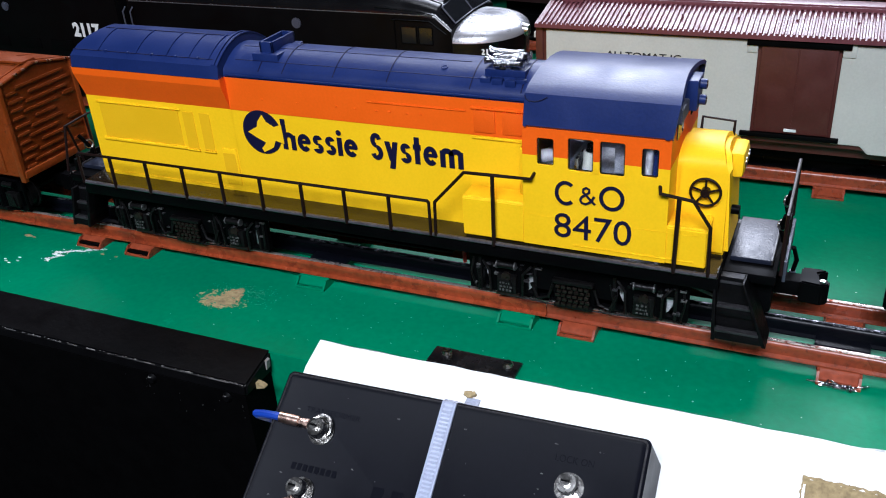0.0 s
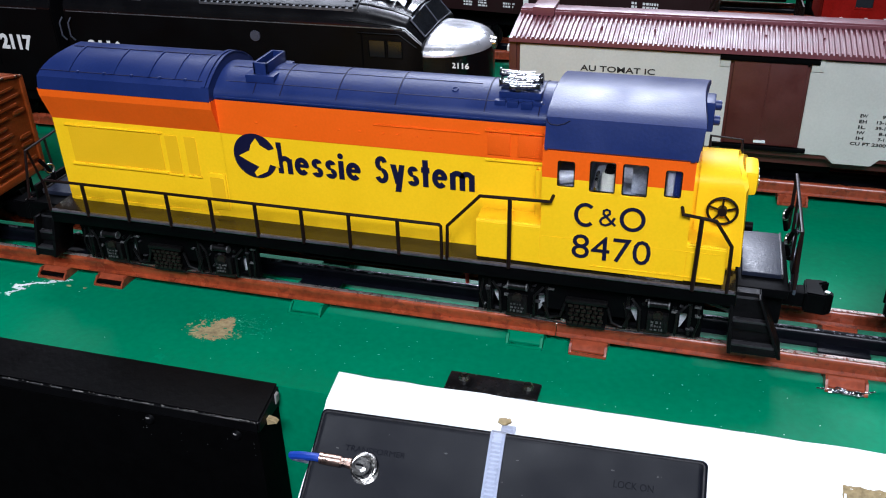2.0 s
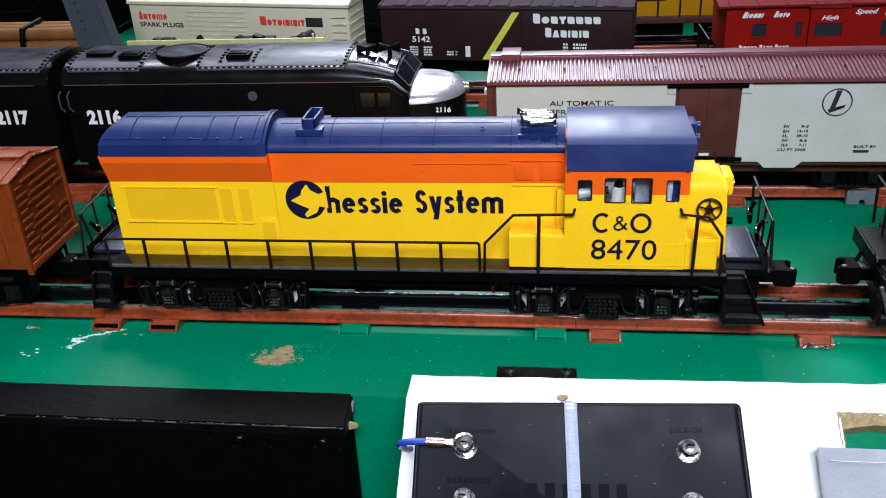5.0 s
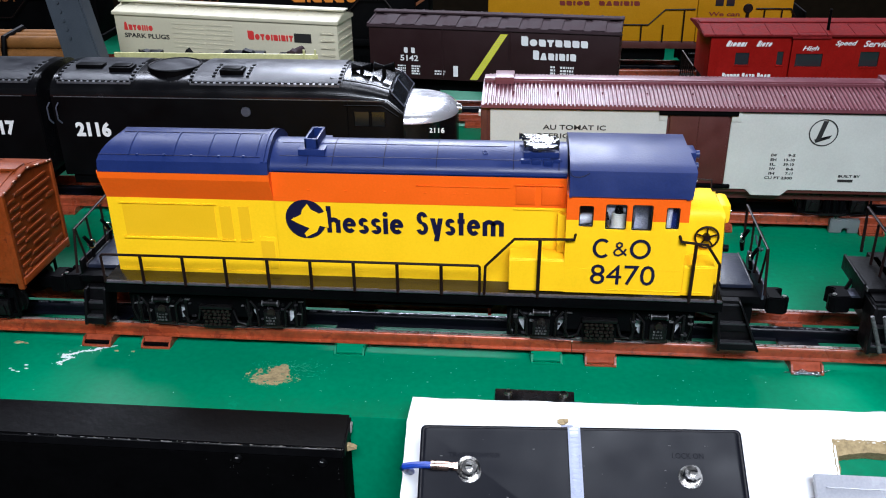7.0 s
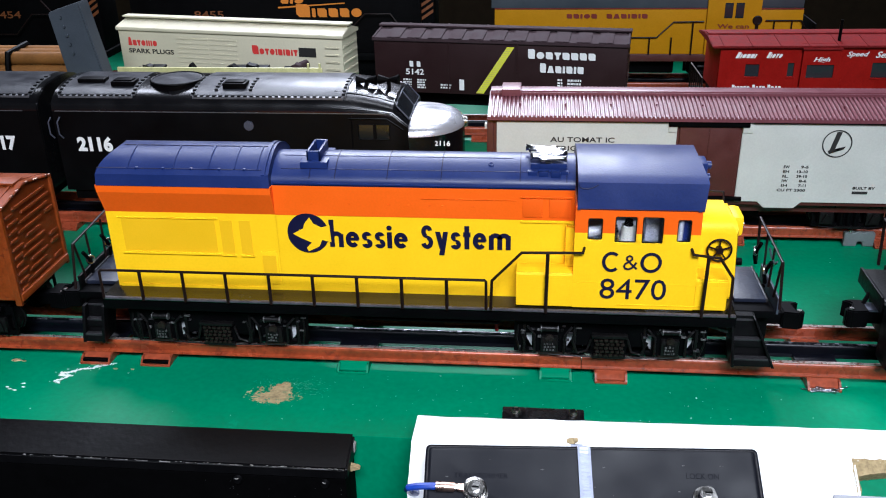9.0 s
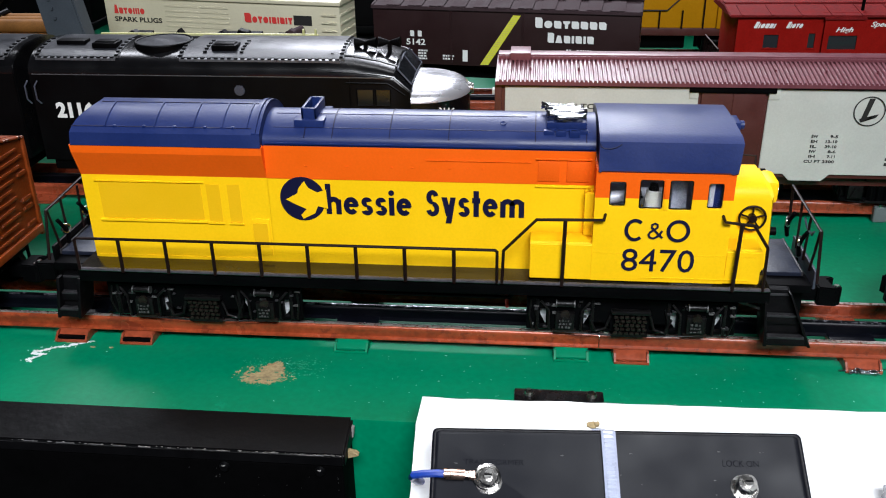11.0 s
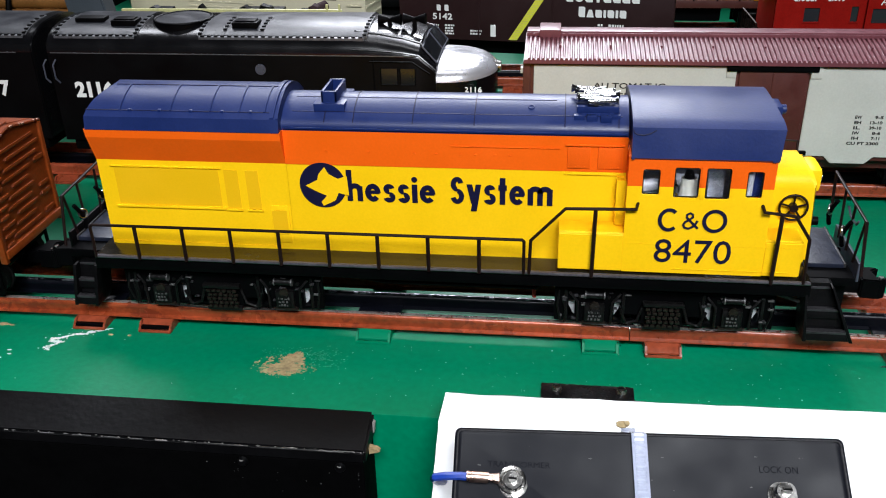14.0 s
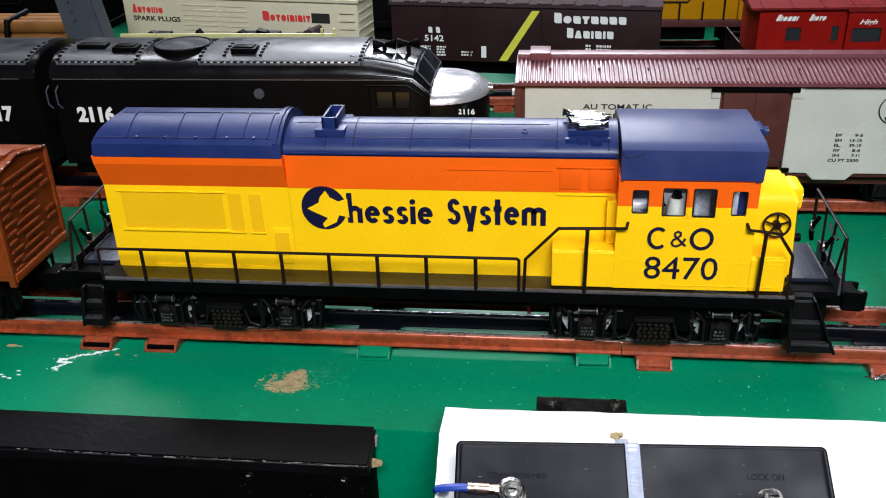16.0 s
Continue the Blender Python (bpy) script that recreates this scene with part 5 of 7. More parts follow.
def orange_boxcar():
    cy, x1, x0 = T1, -0.2036, -0.445
    h = 0.0243
    car = thing("boxcar", ((x0 + x1) / 2, cy, 0.0112), "orange toy boxcar with ribbed end on the front track", "boxcar")
    ev, pk = 0.0838, 0.0884
    prof = [(cy - h, 0.0345), (cy - h, ev), (cy - 0.001, pk), (cy + 0.001, pk), (cy + h, ev), (cy + h, 0.0345)]
    body = part("body", prism(prof, x0, x1, bevel=0.0008), BOXORANGE, car)
    part("roof", prism([(cy - h - 0.0014, ev - 0.0007), (cy - h - 0.0014, ev + 0.0005), (cy, pk + 0.0012), (cy + h + 0.0014, ev + 0.0005), (cy + h + 0.0014, ev - 0.0007), (cy, pk)], x0 - 0.001, x1 + 0.0012, bevel=0.0003), BOXORANGE, car)
    for k in range(12):
        x = x1 - 0.004 - k * 0.021
        part("roof_rib", prism([(cy - h - 0.0014, ev + 0.0005), (cy - h - 0.0014, ev + 0.0010), (cy, pk + 0.0017), (cy + h, ev + 0.0010), (cy + h, ev + 0.0005), (cy, pk + 0.0010)], x - 0.0006, x + 0.0006), BOXORANGE, car)
    part("roof_walk", box(x0, x1 - 0.002, cy - 0.0045, cy + 0.0045, pk + 0.0008, pk + 0.0020, 0.0003), BOXORANGE, car)
    rnd = random.Random(31)
    for k in range(9):
        f = rnd.uniform(-0.95, 0.98)
        zz = pk + 0.0010 - abs(f) * (pk - ev)
        spot = box(x1 + 0.0004, x1 + 0.0015, cy + h * f - rnd.uniform(0.0004, 0.0016), cy + h * f + rnd.uniform(0.0004, 0.0016), zz - 0.0008, zz + 0.0002, 0.0002)
        part("roof_scuff", spot, COPPER, car, "pale rubbed spot on the roof edge")
    ribbed_end(x1, cy, h, 0.0392, 0.0825, 10, BOXORANGE, body, 1)
    for s in (-1, 1):
        part("corner_post", box(x1 - 0.002, x1 + 0.0012, cy + s * h - 0.0012, cy + s * h + 0.0012, 0.0325, 0.0835, 0.0004), BOXORANGE, body)
    part("end_sill", box(x1 - 0.002, x1 + 0.002, cy - h, cy + h, 0.0345, 0.0385, 0.0005), BOXORANGE, body)
    for k in range(10):
        x = x1 - 0.012 - k * 0.024
        part("side_rib", box(x - 0.0008, x + 0.0008, cy - h - 0.0006, cy - h + 0.0004, 0.037, 0.0830, 0.0003), BOXORANGE, body)
    part("underframe", box(x0 + 0.004, x1 - 0.003, cy - 0.012, cy + 0.012, 0.0290, 0.0350), BLACK, car)
    truck(car, x1 - 0.030, cy, 0.0200, 0.0200)
    truck(car, x0 + 0.030, cy, 0.0200, 0.0200)
    coupler(car, x1 - 0.004, cy, 1, 0.0250, 0.010)
    return car


orange_boxcar()


# ---- black box and control board in front of the table ----
def black_trim_box():
    t = thing("black_box", (-0.30, -0.090, -0.22), "black painted wooden box with scuffed edges before the table", "box")
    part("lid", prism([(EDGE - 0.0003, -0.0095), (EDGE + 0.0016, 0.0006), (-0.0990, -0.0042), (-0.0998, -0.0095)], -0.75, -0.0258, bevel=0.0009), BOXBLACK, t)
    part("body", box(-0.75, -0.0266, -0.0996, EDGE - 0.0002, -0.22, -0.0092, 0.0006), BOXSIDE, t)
    rnd = random.Random(3)
    for k in range(34):
        x = -0.0275 - abs(rnd.gauss(0, 0.10))
        ln = rnd.uniform(0.0015, 0.0090)
        lift = rnd.uniform(0.00003, 0.00012)
        part("scuff", box(x - ln, x, -0.0992 - lift, -0.0989, -0.0045 - lift, -0.0043, 0.00004), SMUDGE if k % 4 else CHIPGREY, t, "pale scuff along the edge")
    for k in range(80):
        x = -0.0270 - abs(rnd.gauss(0, 0.11)) if k < 55 else -0.0262 - rnd.uniform(0, 0.012)
        r = rnd.uniform(0.00010, 0.00045)
        part("scuff", blob(x, -0.0989 - rnd.uniform(-0.0003, 0.0003), r * rnd.uniform(1, 4), r, -0.0043, 0.00012, k + 0.5, 7, None, 0.7), CHIPGREY if k % 3 else SMUDGE, t, "pale scuff along the edge")
    bm = None
    for k in range(16):
        x, z = min(-0.029, (-0.036 if k % 2 else -0.075) + rnd.gauss(0, 0.010)), -0.0125 - abs(rnd.gauss(0, 0.008))
        r = rnd.uniform(0.00006, 0.00014)
        bm = box(x - r, x + r, -0.0999, -0.0995, z - r, z + r * 0.6, bm=bm)
    part("dust", bm, SMUDGE, t, "pale specks of dust")
    for x in (-0.075, -0.036):
        sc = part("screw", cyl((x, -0.0994, -0.0118), (x, -0.1010, -0.0118), 0.0024, 14, 0.0016), BOXBLACK, t, "black painted screw head")
        part("scuff", blob(x, -0.1009, 0.0010, 0.0006, -0.0104, 0.0002, x, 8), CHIPGREY, sc)
    part("splinter", prism([(-0.0258, -0.0068), (-0.0258, -0.0100), (-0.0216, -0.0086), (-0.0228, -0.0076)], -0.0930, -0.0905, axis="y"), TAN, t, "tan bare wood splinter")
    part("scuff", prism([(-0.0256, -0.0010), (-0.0256, -0.0060), (-0.0250, -0.0055), (-0.0247, -0.0016)], -0.0850, -0.0825, axis="y"), CHIPGREY, t)


black_trim_box()

BT = 0.016
SLOPE = Matrix.Translation((0, -0.0855, BT)) @ Matrix.Rotation(radians(32), 4, "X") @ Matrix.Translation((0, 0.0855, -BT))


def sloped(ob, turn=0.0):
    """Tips a thing that was laid out flat onto the slope of the control board, about its back edge."""
    place = PLACE[ob.name]
    ob.matrix_basis = SLOPE @ place @ Matrix.Rotation(radians(turn), 4, "Z")
    return ob


def control_board():
    x0, x1, y0, y1 = 0.0025, 0.46, -0.40, -0.0855
    hx0, hx1, hy0, hy1 = 0.1845, 0.275, -0.150, -0.0970
    thick = 0.009
    bm = wall_with_windows(x0, x1, y0, y1, BT - thick, thick, [(hx0, hx1, hy0, hy1)])
    for v in bm.verts:
        x, h, y = v.co
        v.co = (x, y, h)
    bmesh.ops.recalc_face_normals(bm, faces=bm.faces)
    edges = [e for e in bm.edges if e.calc_length() > 0.02 and all(abs(v.co.z - BT) < 1e-5 for v in e.verts) and e.calc_face_angle(0) > 1]
    bmesh.ops.subdivide_edges(bm, edges=edges, cuts=24)
    for v in bm.verts:
        if abs(v.co.y - y1) < 1e-4 and v.co.z > BT - 0.001:
            v.co.y += 0.0009 * noise.noise((v.co.x * 90, 1, 0)) + 0.0004 * noise.noise((v.co.x * 400, 7, 0)) + v.co.x * 0.012
        if abs(v.co.x - x0) < 1e-4 and v.co.z > BT - 0.001:
            v.co.x += 0.0006 * noise.noise((v.co.y * 110, 5, 0)) + (0.0012 if v.co.y > y1 - 0.002 else 0)
    t = thing("control_board", (0.23, -0.0855, BT), "white painted sloping control board with a rough cut-out", "board")
    part("panel", bm, WHITE, t, smooth=30)
    rnd = random.Random(8)
    def ragged(spots):
        """A band of rough board between two ragged lines, at the height of the panel."""
        b = bmesh.new()
        rows = []
        for inner, outer, lift in spots:
            rows.append([b.verts.new((*inner, BT - thick + 0.0002)), b.verts.new((*inner, BT - 0.0012 + lift)), b.verts.new((*outer, BT + 0.0003 + lift * 0.5)), b.verts.new((*outer, BT - thick + 0.0002))])
        for p, q in zip(rows, rows[1:]):
            for i in range(4):
                b.faces.new((p[i], p[(i + 1) % 4], q[(i + 1) % 4], q[i]))
        b.faces.new(rows[0])
        b.faces.new(rows[-1][::-1])
        return b

    spots = []
    for k in range(121):
        f = k / 120
        x = hx0 - 0.0012 + (hx1 - hx0) * f
        sag = 0.0030 * math.exp(-f * 18) + 0.0010 * noise.noise((f * 9, 3, 0)) + 0.0004 * noise.noise((f * 60, 4, 0))
        spots.append(((x, hy1 - 0.0040 - sag), (x, hy1 + 0.0009 + 0.0007 * noise.noise((f * 45, 9, 0)) + 0.0003 * noise.noise((f * 160, 2, 0))), 0.0007 * noise.noise((f * 50, 1, 0))))
    lining = ragged(spots)
    spots = []
    for k in range(81):
        f = k / 80
        y = hy0 + (hy1 - hy0) * f
        spots.append(((hx0 + 0.0006 + 0.0006 * noise.noise((f * 12, 5, 0)) + 0.0025 * math.exp((f - 1) * 16), y), (hx0 - 0.0012 + 0.0007 * noise.noise((f * 30, 6, 0)), y), 0.0006 * noise.noise((f * 40, 8, 0))))
    lining = merge(lining, ragged(spots))
    part("cut_edge", lining, TAN, t, "rough tan sawn edge of the cut-out")
    bm = None
    for k in range(40):
        bm = blob(hx0 - 0.0008 + rnd.uniform(-0.0006, 0.06), hy1 + rnd.uniform(-0.0004, 0.0008), rnd.uniform(0.0003, 0.0011), rnd.uniform(0.0002, 0.0007), BT, 0.0003, k, 9, bm, 0.6)
    part("chipping", bm, TAN, t, "tan chips along the sawn edge")
    bm = blob(0.0702, -0.0940, 0.0024, 0.0014, BT, 0.0010, 7, 14)
    bm = blob(0.0718, -0.0938, 0.0012, 0.0010, BT, 0.0018, 9, 10, bm)
    part("tie_hole", bm, TAN, t, "ragged tan drill hole")
    sloped(t)
    # green wedge that carries the board
    setting("board_support", prism([(-0.0812, 0.0074), (-0.335, -0.1512), (-0.335, -0.22), (-0.0812, -0.22)], 0.020, 0.44), GREEN, "green painted wedge under the control board", "support")
    # hinge that joins it to the table
    h = thing("hinge", (0.0585, -0.060, 0), "black steel hinge screwed to the table edge", "hinge")
    part("leaf", box(0.0398, 0.0772, -0.0800, -0.0555, 0.0001, 0.0016, 0.0005), HINGESTEEL, h)
    for k in range(3):
        part("knuckle", cyl((0.0402 + 0.0124 * k, -0.0795, 0.0024), (0.0402 + 0.0124 * k + 0.0116, -0.0795, 0.0024), 0.0021), HINGESTEEL, h)
    part("barrel", cyl((0.0396, -0.0795, 0.0024), (0.0774, -0.0795, 0.0024), 0.0014), HINGESTEEL, h)
    for x in (0.0460, 0.0722):
        sc = part("screw", cyl((x, -0.0590, 0.0010), (x, -0.0590, 0.0030), 0.0026, 18, 0.0018), NICKEL, h, "bright screw head")
        part("slot", box(x - 0.0016, x + 0.0016, -0.0592, -0.0588, 0.0029, 0.0032), BLACK, sc)


control_board()


def terminal(parent, x, y, z):
    st = part("terminal", cyl((x, y, z), (x, y, z + 0.0009), 0.0046, 28), NICKEL, parent, "nickel screw terminal")
    part("nut", cyl((x, y, z + 0.0008), (x, y, z + 0.0036), 0.0037, 6), NICKEL, st)
    part("thumb_nut", cyl((x, y, z + 0.0033), (x, y, z + 0.0064), 0.0034, 24, 0.0030), NICKEL, st)
    part("stud", cyl((x, y, z + 0.0060), (x, y, z + 0.0080), 0.0015, 12), NICKEL, st)
    part("slot", box(x - 0.0013, x + 0.0013, y - 0.0003, y + 0.0003, z + 0.0078, z + 0.0082), BLACK, st)
    return st


def controller():
    zt = BT + 0.0247
    x0, x1, y0, y1 = 0.0115, 0.1398, -0.2000, -0.1051
    c = thing("controller", (0.075, -0.1053, BT), "black bakelite accessory controller with screw terminals on the board", "controller")

    def plan(x0, x1, y0, y1, r):
        pts = []
        for cx, cyy, a0 in ((x1 - r, y1 - r, 0), (x0 + r, y1 - r, 90), (x0 + r, y0 + r, 180), (x1 - r, y0 + r, 270)):
            pts += [(cx + r * math.cos(radians(a0 + a)), cyy + r * math.sin(radians(a0 + a))) for a in (0, 22, 45, 68, 90)]
        return pts

    bm = bmesh.new()
    rings = []
    for z, grow in ((BT, 0.0010), (zt - 0.0005, 0.0), (zt, -0.0005), (zt, -0.0016), (zt - 0.0002, -0.0019)):
        rings.append([bm.verts.new((px, py, z)) for px, py in plan(x0 - grow, x1 + grow, y0 - grow, y1 + grow, 0.0020)])
    for a, b in zip(rings, rings[1:]):
        for i in range(len(a)):
            bm.faces.new((a[i], a[(i + 1) % len(a)], b[(i + 1) % len(a)], b[i]))
    bm.faces.new(rings[-1])
    bm.faces.new(rings[0][::-1])
    part("housing", bm, BAKELITE, c, smooth=40)
    # raised rim in a paler black that paints the glint along the edge
    edge = [(px, py, zt + 0.0001) for px, py in plan(x0 + 0.0011, x1 - 0.0011, y0 + 0.0011, y1 - 0.0011, 0.0014)]
    part("rim", wire([*edge, edge[0]], 0.00035, 6), LITSCUFF, c, "raised rim with its edge glint put into the colour")
    rnd = random.Random(23)
    for k in range(26):
        px, py, r = rnd.uniform(x0 + 0.006, x1 - 0.006), rnd.uniform(-0.152, y1 - 0.005), rnd.uniform(0.00012, 0.00040)
        part("scuff", blob(px, py, r * rnd.uniform(1, 3), r, zt - 0.0002, 0.00006, k, 8, None, 0.6), SMUDGE, c, "pale scuff")
    z = zt - 0.0003
    terminal(c, 0.0318, -0.1245, z)
    terminal(c, 0.0318, -0.1450, z)
    terminal(c, 0.1180, -0.1250, z)
    terminal(c, 0.1180, -0.1455, z)

    def embossed(body, x0, x1, y0, y1):
        me = lettering(body, x0, x1, y0, y1, 0)
        for v in me.vertices:
            v.co = (v.co.x, v.co.z, z + (0.00015 if v.co.y < 0 else -0.0002))
        return me

    part("lettering", embossed("LOCK ON", 0.1118, 0.1240, -0.1175, -0.1152), EMBOSS, c, "raised lettering LOCK ON")
    part("lettering", embossed("TRANSFORMER", 0.0230, 0.0440, -0.1185, -0.1165), EMBOSS, c, "raised lettering TRANSFORMER")
    for k in range(8):
        part("small_writing", box(0.0250 + k * 0.0022, 0.0266 + k * 0.0022, -0.1385, -0.1362, z - 0.0002, z + 0.0003), EMBOSS, c, "raised plain bar")
    for k in range(6):
        part("maker_mark", box(0.0560 + k * 0.0068, 0.0600 + k * 0.0068, -0.1440, -0.1380, z - 0.0002, z + 0.0002), EMBOSS, c, "raised plain bar")
    sloped(c, 1.8)
    # strap and wire
    s = thing("cable_tie", (0.0735, -0.1053, BT), "pale translucent plastic cable tie over the controller", "cable tie")
    bm = bmesh.new()
    path = [(0.0722, -0.0950, BT - 0.0010), (0.0725, -0.0990, BT + 0.0020), (0.0732, -0.1043, zt - 0.003), (0.0735, -0.1060, zt + 0.0003), (0.0736, -0.1085, zt + 0.0004), (0.0744, -0.1250, zt + 0.0004), (0.0755, -0.1500, zt + 0.0004), (0.0768, -0.1750, zt + 0.0004), (0.0780, -0.2005, zt + 0.0004), (0.0782, -0.2030, BT + 0.0004)]
    rows, fine = [], []
    for a, b in zip(path, path[1:]):
        steps = max(1, int(math.dist(a, b) / 0.0007))
        fine += [[p + (q - p) * k / steps for p, q in zip(a, b)] for k in range(steps)]
    for k, (x, y, zz) in enumerate(fine + [path[-1]]):
        ridge = 0.0010 + (0.0003 if k % 2 else 0.0)
        rows.append([bm.verts.new((x + dx, y, zz + dz)) for dx, dz in ((-0.0025, 0), (0.0025, 0), (0.0025, 0.0010), (0.0017, 0.0010), (0.0015, ridge), (-0.0015, ridge), (-0.0017, 0.0010), (-0.0025, 0.0010))])
    for a, b in zip(rows, rows[1:]):
        for i in range(8):
            bm.faces.new((a[i], a[(i + 1) % 8], b[(i + 1) % 8], b[i]))
    bm.faces.new(rows[0])
    bm.faces.new(rows[-1][::-1])
    part("strap", bm, TIE, s, smooth=0)
    sloped(s)
    w = thing("hookup_wire", (0.020, -0.128, BT), "blue insulated wire with crimped ring terminal", "wire")
    part("insulation", wire([(0.0066, -0.1196, BT + 0.0014), (0.0062, -0.1206, BT + 0.0040), (0.0058, -0.1226, BT + 0.0110), (0.0054, -0.1248, zt - 0.0030), (0.0064, -0.1254, zt + 0.0016), (0.0095, -0.1252, zt + 0.0028), (0.0150, -0.1250, zt + 0.0036), (0.0185, -0.1250, zt + 0.0032)], 0.0014), WIREBLUE, w)
    part("crimp", cyl((0.0170, -0.1250, zt + 0.0034), (0.0242, -0.1248, zt + 0.0028), 0.0019, 12), COPPER, w, "tinned crimp barrel")
    part("strands", cyl((0.0235, -0.1248, zt + 0.0028), (0.0275, -0.1246, zt + 0.0020), 0.0013, 8, 0.0018), COPPER, w)
    part("ring_lug", ring((0.0318, -0.1245, zt + 0.0011), (0, 0, 1), 0.0040, 0.0008), NICKEL, w)
    sloped(w)
    w = thing("hookup_wire", (0.022, -0.150, BT), "copper stranded wire end under a terminal", "wire")
    part("strands", cyl((0.0315, -0.1500, zt + 0.0012), (0.0240, -0.1540, zt + 0.0015), 0.0014, 8), COPPER, w)
    part("insulation", wire([(0.0246, -0.1537, zt + 0.0015), (0.0170, -0.1590, zt + 0.0022), (0.0070, -0.1660, zt - 0.0030), (0.0010, -0.1720, BT + 0.0060), (-0.0022, -0.1800, BT - 0.0200)], 0.0014), BLACK, w, "dark insulation")
    sloped(w)


controller()


def plastic_case():
    c = thing("plastic_case", (0.20, -0.1150, BT), "milky clear plastic switch case on the board", "case")
    part("lid", box(0.1712, 0.2600, -0.2000, -0.1140, BT + 0.0060, BT + 0.0085, 0.0008), CLEAR, c)
    part("body", box(0.1725, 0.2590, -0.1985, -0.1152, BT, BT + 0.0064, 0.0008), CLEAR, c)
    part("rib", box(0.1750, 0.2560, -0.1200, -0.1192, BT + 0.0084, BT + 0.0092, 0.0003), CLEAR, c)
    part("contact", box(0.1960, 0.2120, -0.1350, -0.1290, BT + 0.0082, BT + 0.0100, 0.0004), NICKEL, c, "bright contact strip")
    terminal(c, 0.2000, -0.1320, BT + 0.0095)
    sloped(c)


plastic_case()


# ---- black streamlined locomotives on the second track ----
def loft(sections, bm=None):
    b = bmesh.new()
    rings = [[b.verts.new(p) for p in s] for s in sections]
    n = len(rings[0])
    for a, c in zip(rings, rings[1:]):
        for i in range(n):
            b.faces.new((a[i], a[(i + 1) % n], c[(i + 1) % n], c[i]))
    b.faces.new(rings[0])
    b.faces.new(rings[-1][::-1])
    bmesh.ops.remove_doubles(b, verts=b.verts, dist=1e-6)
    return merge(bm, b)


def rivet_strip(x0, x1, yz0, yz1, parent, path=None):
    """A pale roof seam, its highlight put into the colour, with a row of dark square bolt heads; path: places along the
    curve for a seam that climbs it.
    """
    places = path or [yz0, yz1]
    if path:
        bm = prism([(p, q + 0.0005) for p, q in path] + [(p, q - 0.0005) for p, q in path][::-1], x0 - 0.0014, x0 + 0.0014)
    else:
        (p, q), _ = places
        bm = prism([(p - 0.0014, q - 0.0012), (p - 0.0012, q + 0.0003), (p + 0.0014, q + 0.0009), (p + 0.0014, q - 0.0006)], x0, x1)
    strip = part("rivet_strip", bm, RIVET, parent, "pale roof seam with its highlight put into the colour")
    length = x1 - x0 if not path else sum(math.dist(a, b) for a, b in zip(path, path[1:]))
    n = int(length / 0.0040)
    for k in range(n):
        f = (k + 0.5) / n
        i = f * (len(places) - 1)
        j = min(int(i), len(places) - 2)
        (ya, za), (yb, zb) = places[j], places[j + 1]
        x, y, z = x0 + (x1 - x0) * f, ya + (yb - ya) * (i - j), za + (zb - za) * (i - j)
        part("bolt", box(x - 0.0010, x + 0.0010, y - 0.0010, y + 0.0010, z - 0.0004, z + 0.0011), BLACK, strip, "dark square bolt head" if k == 0 else "", smooth=0)


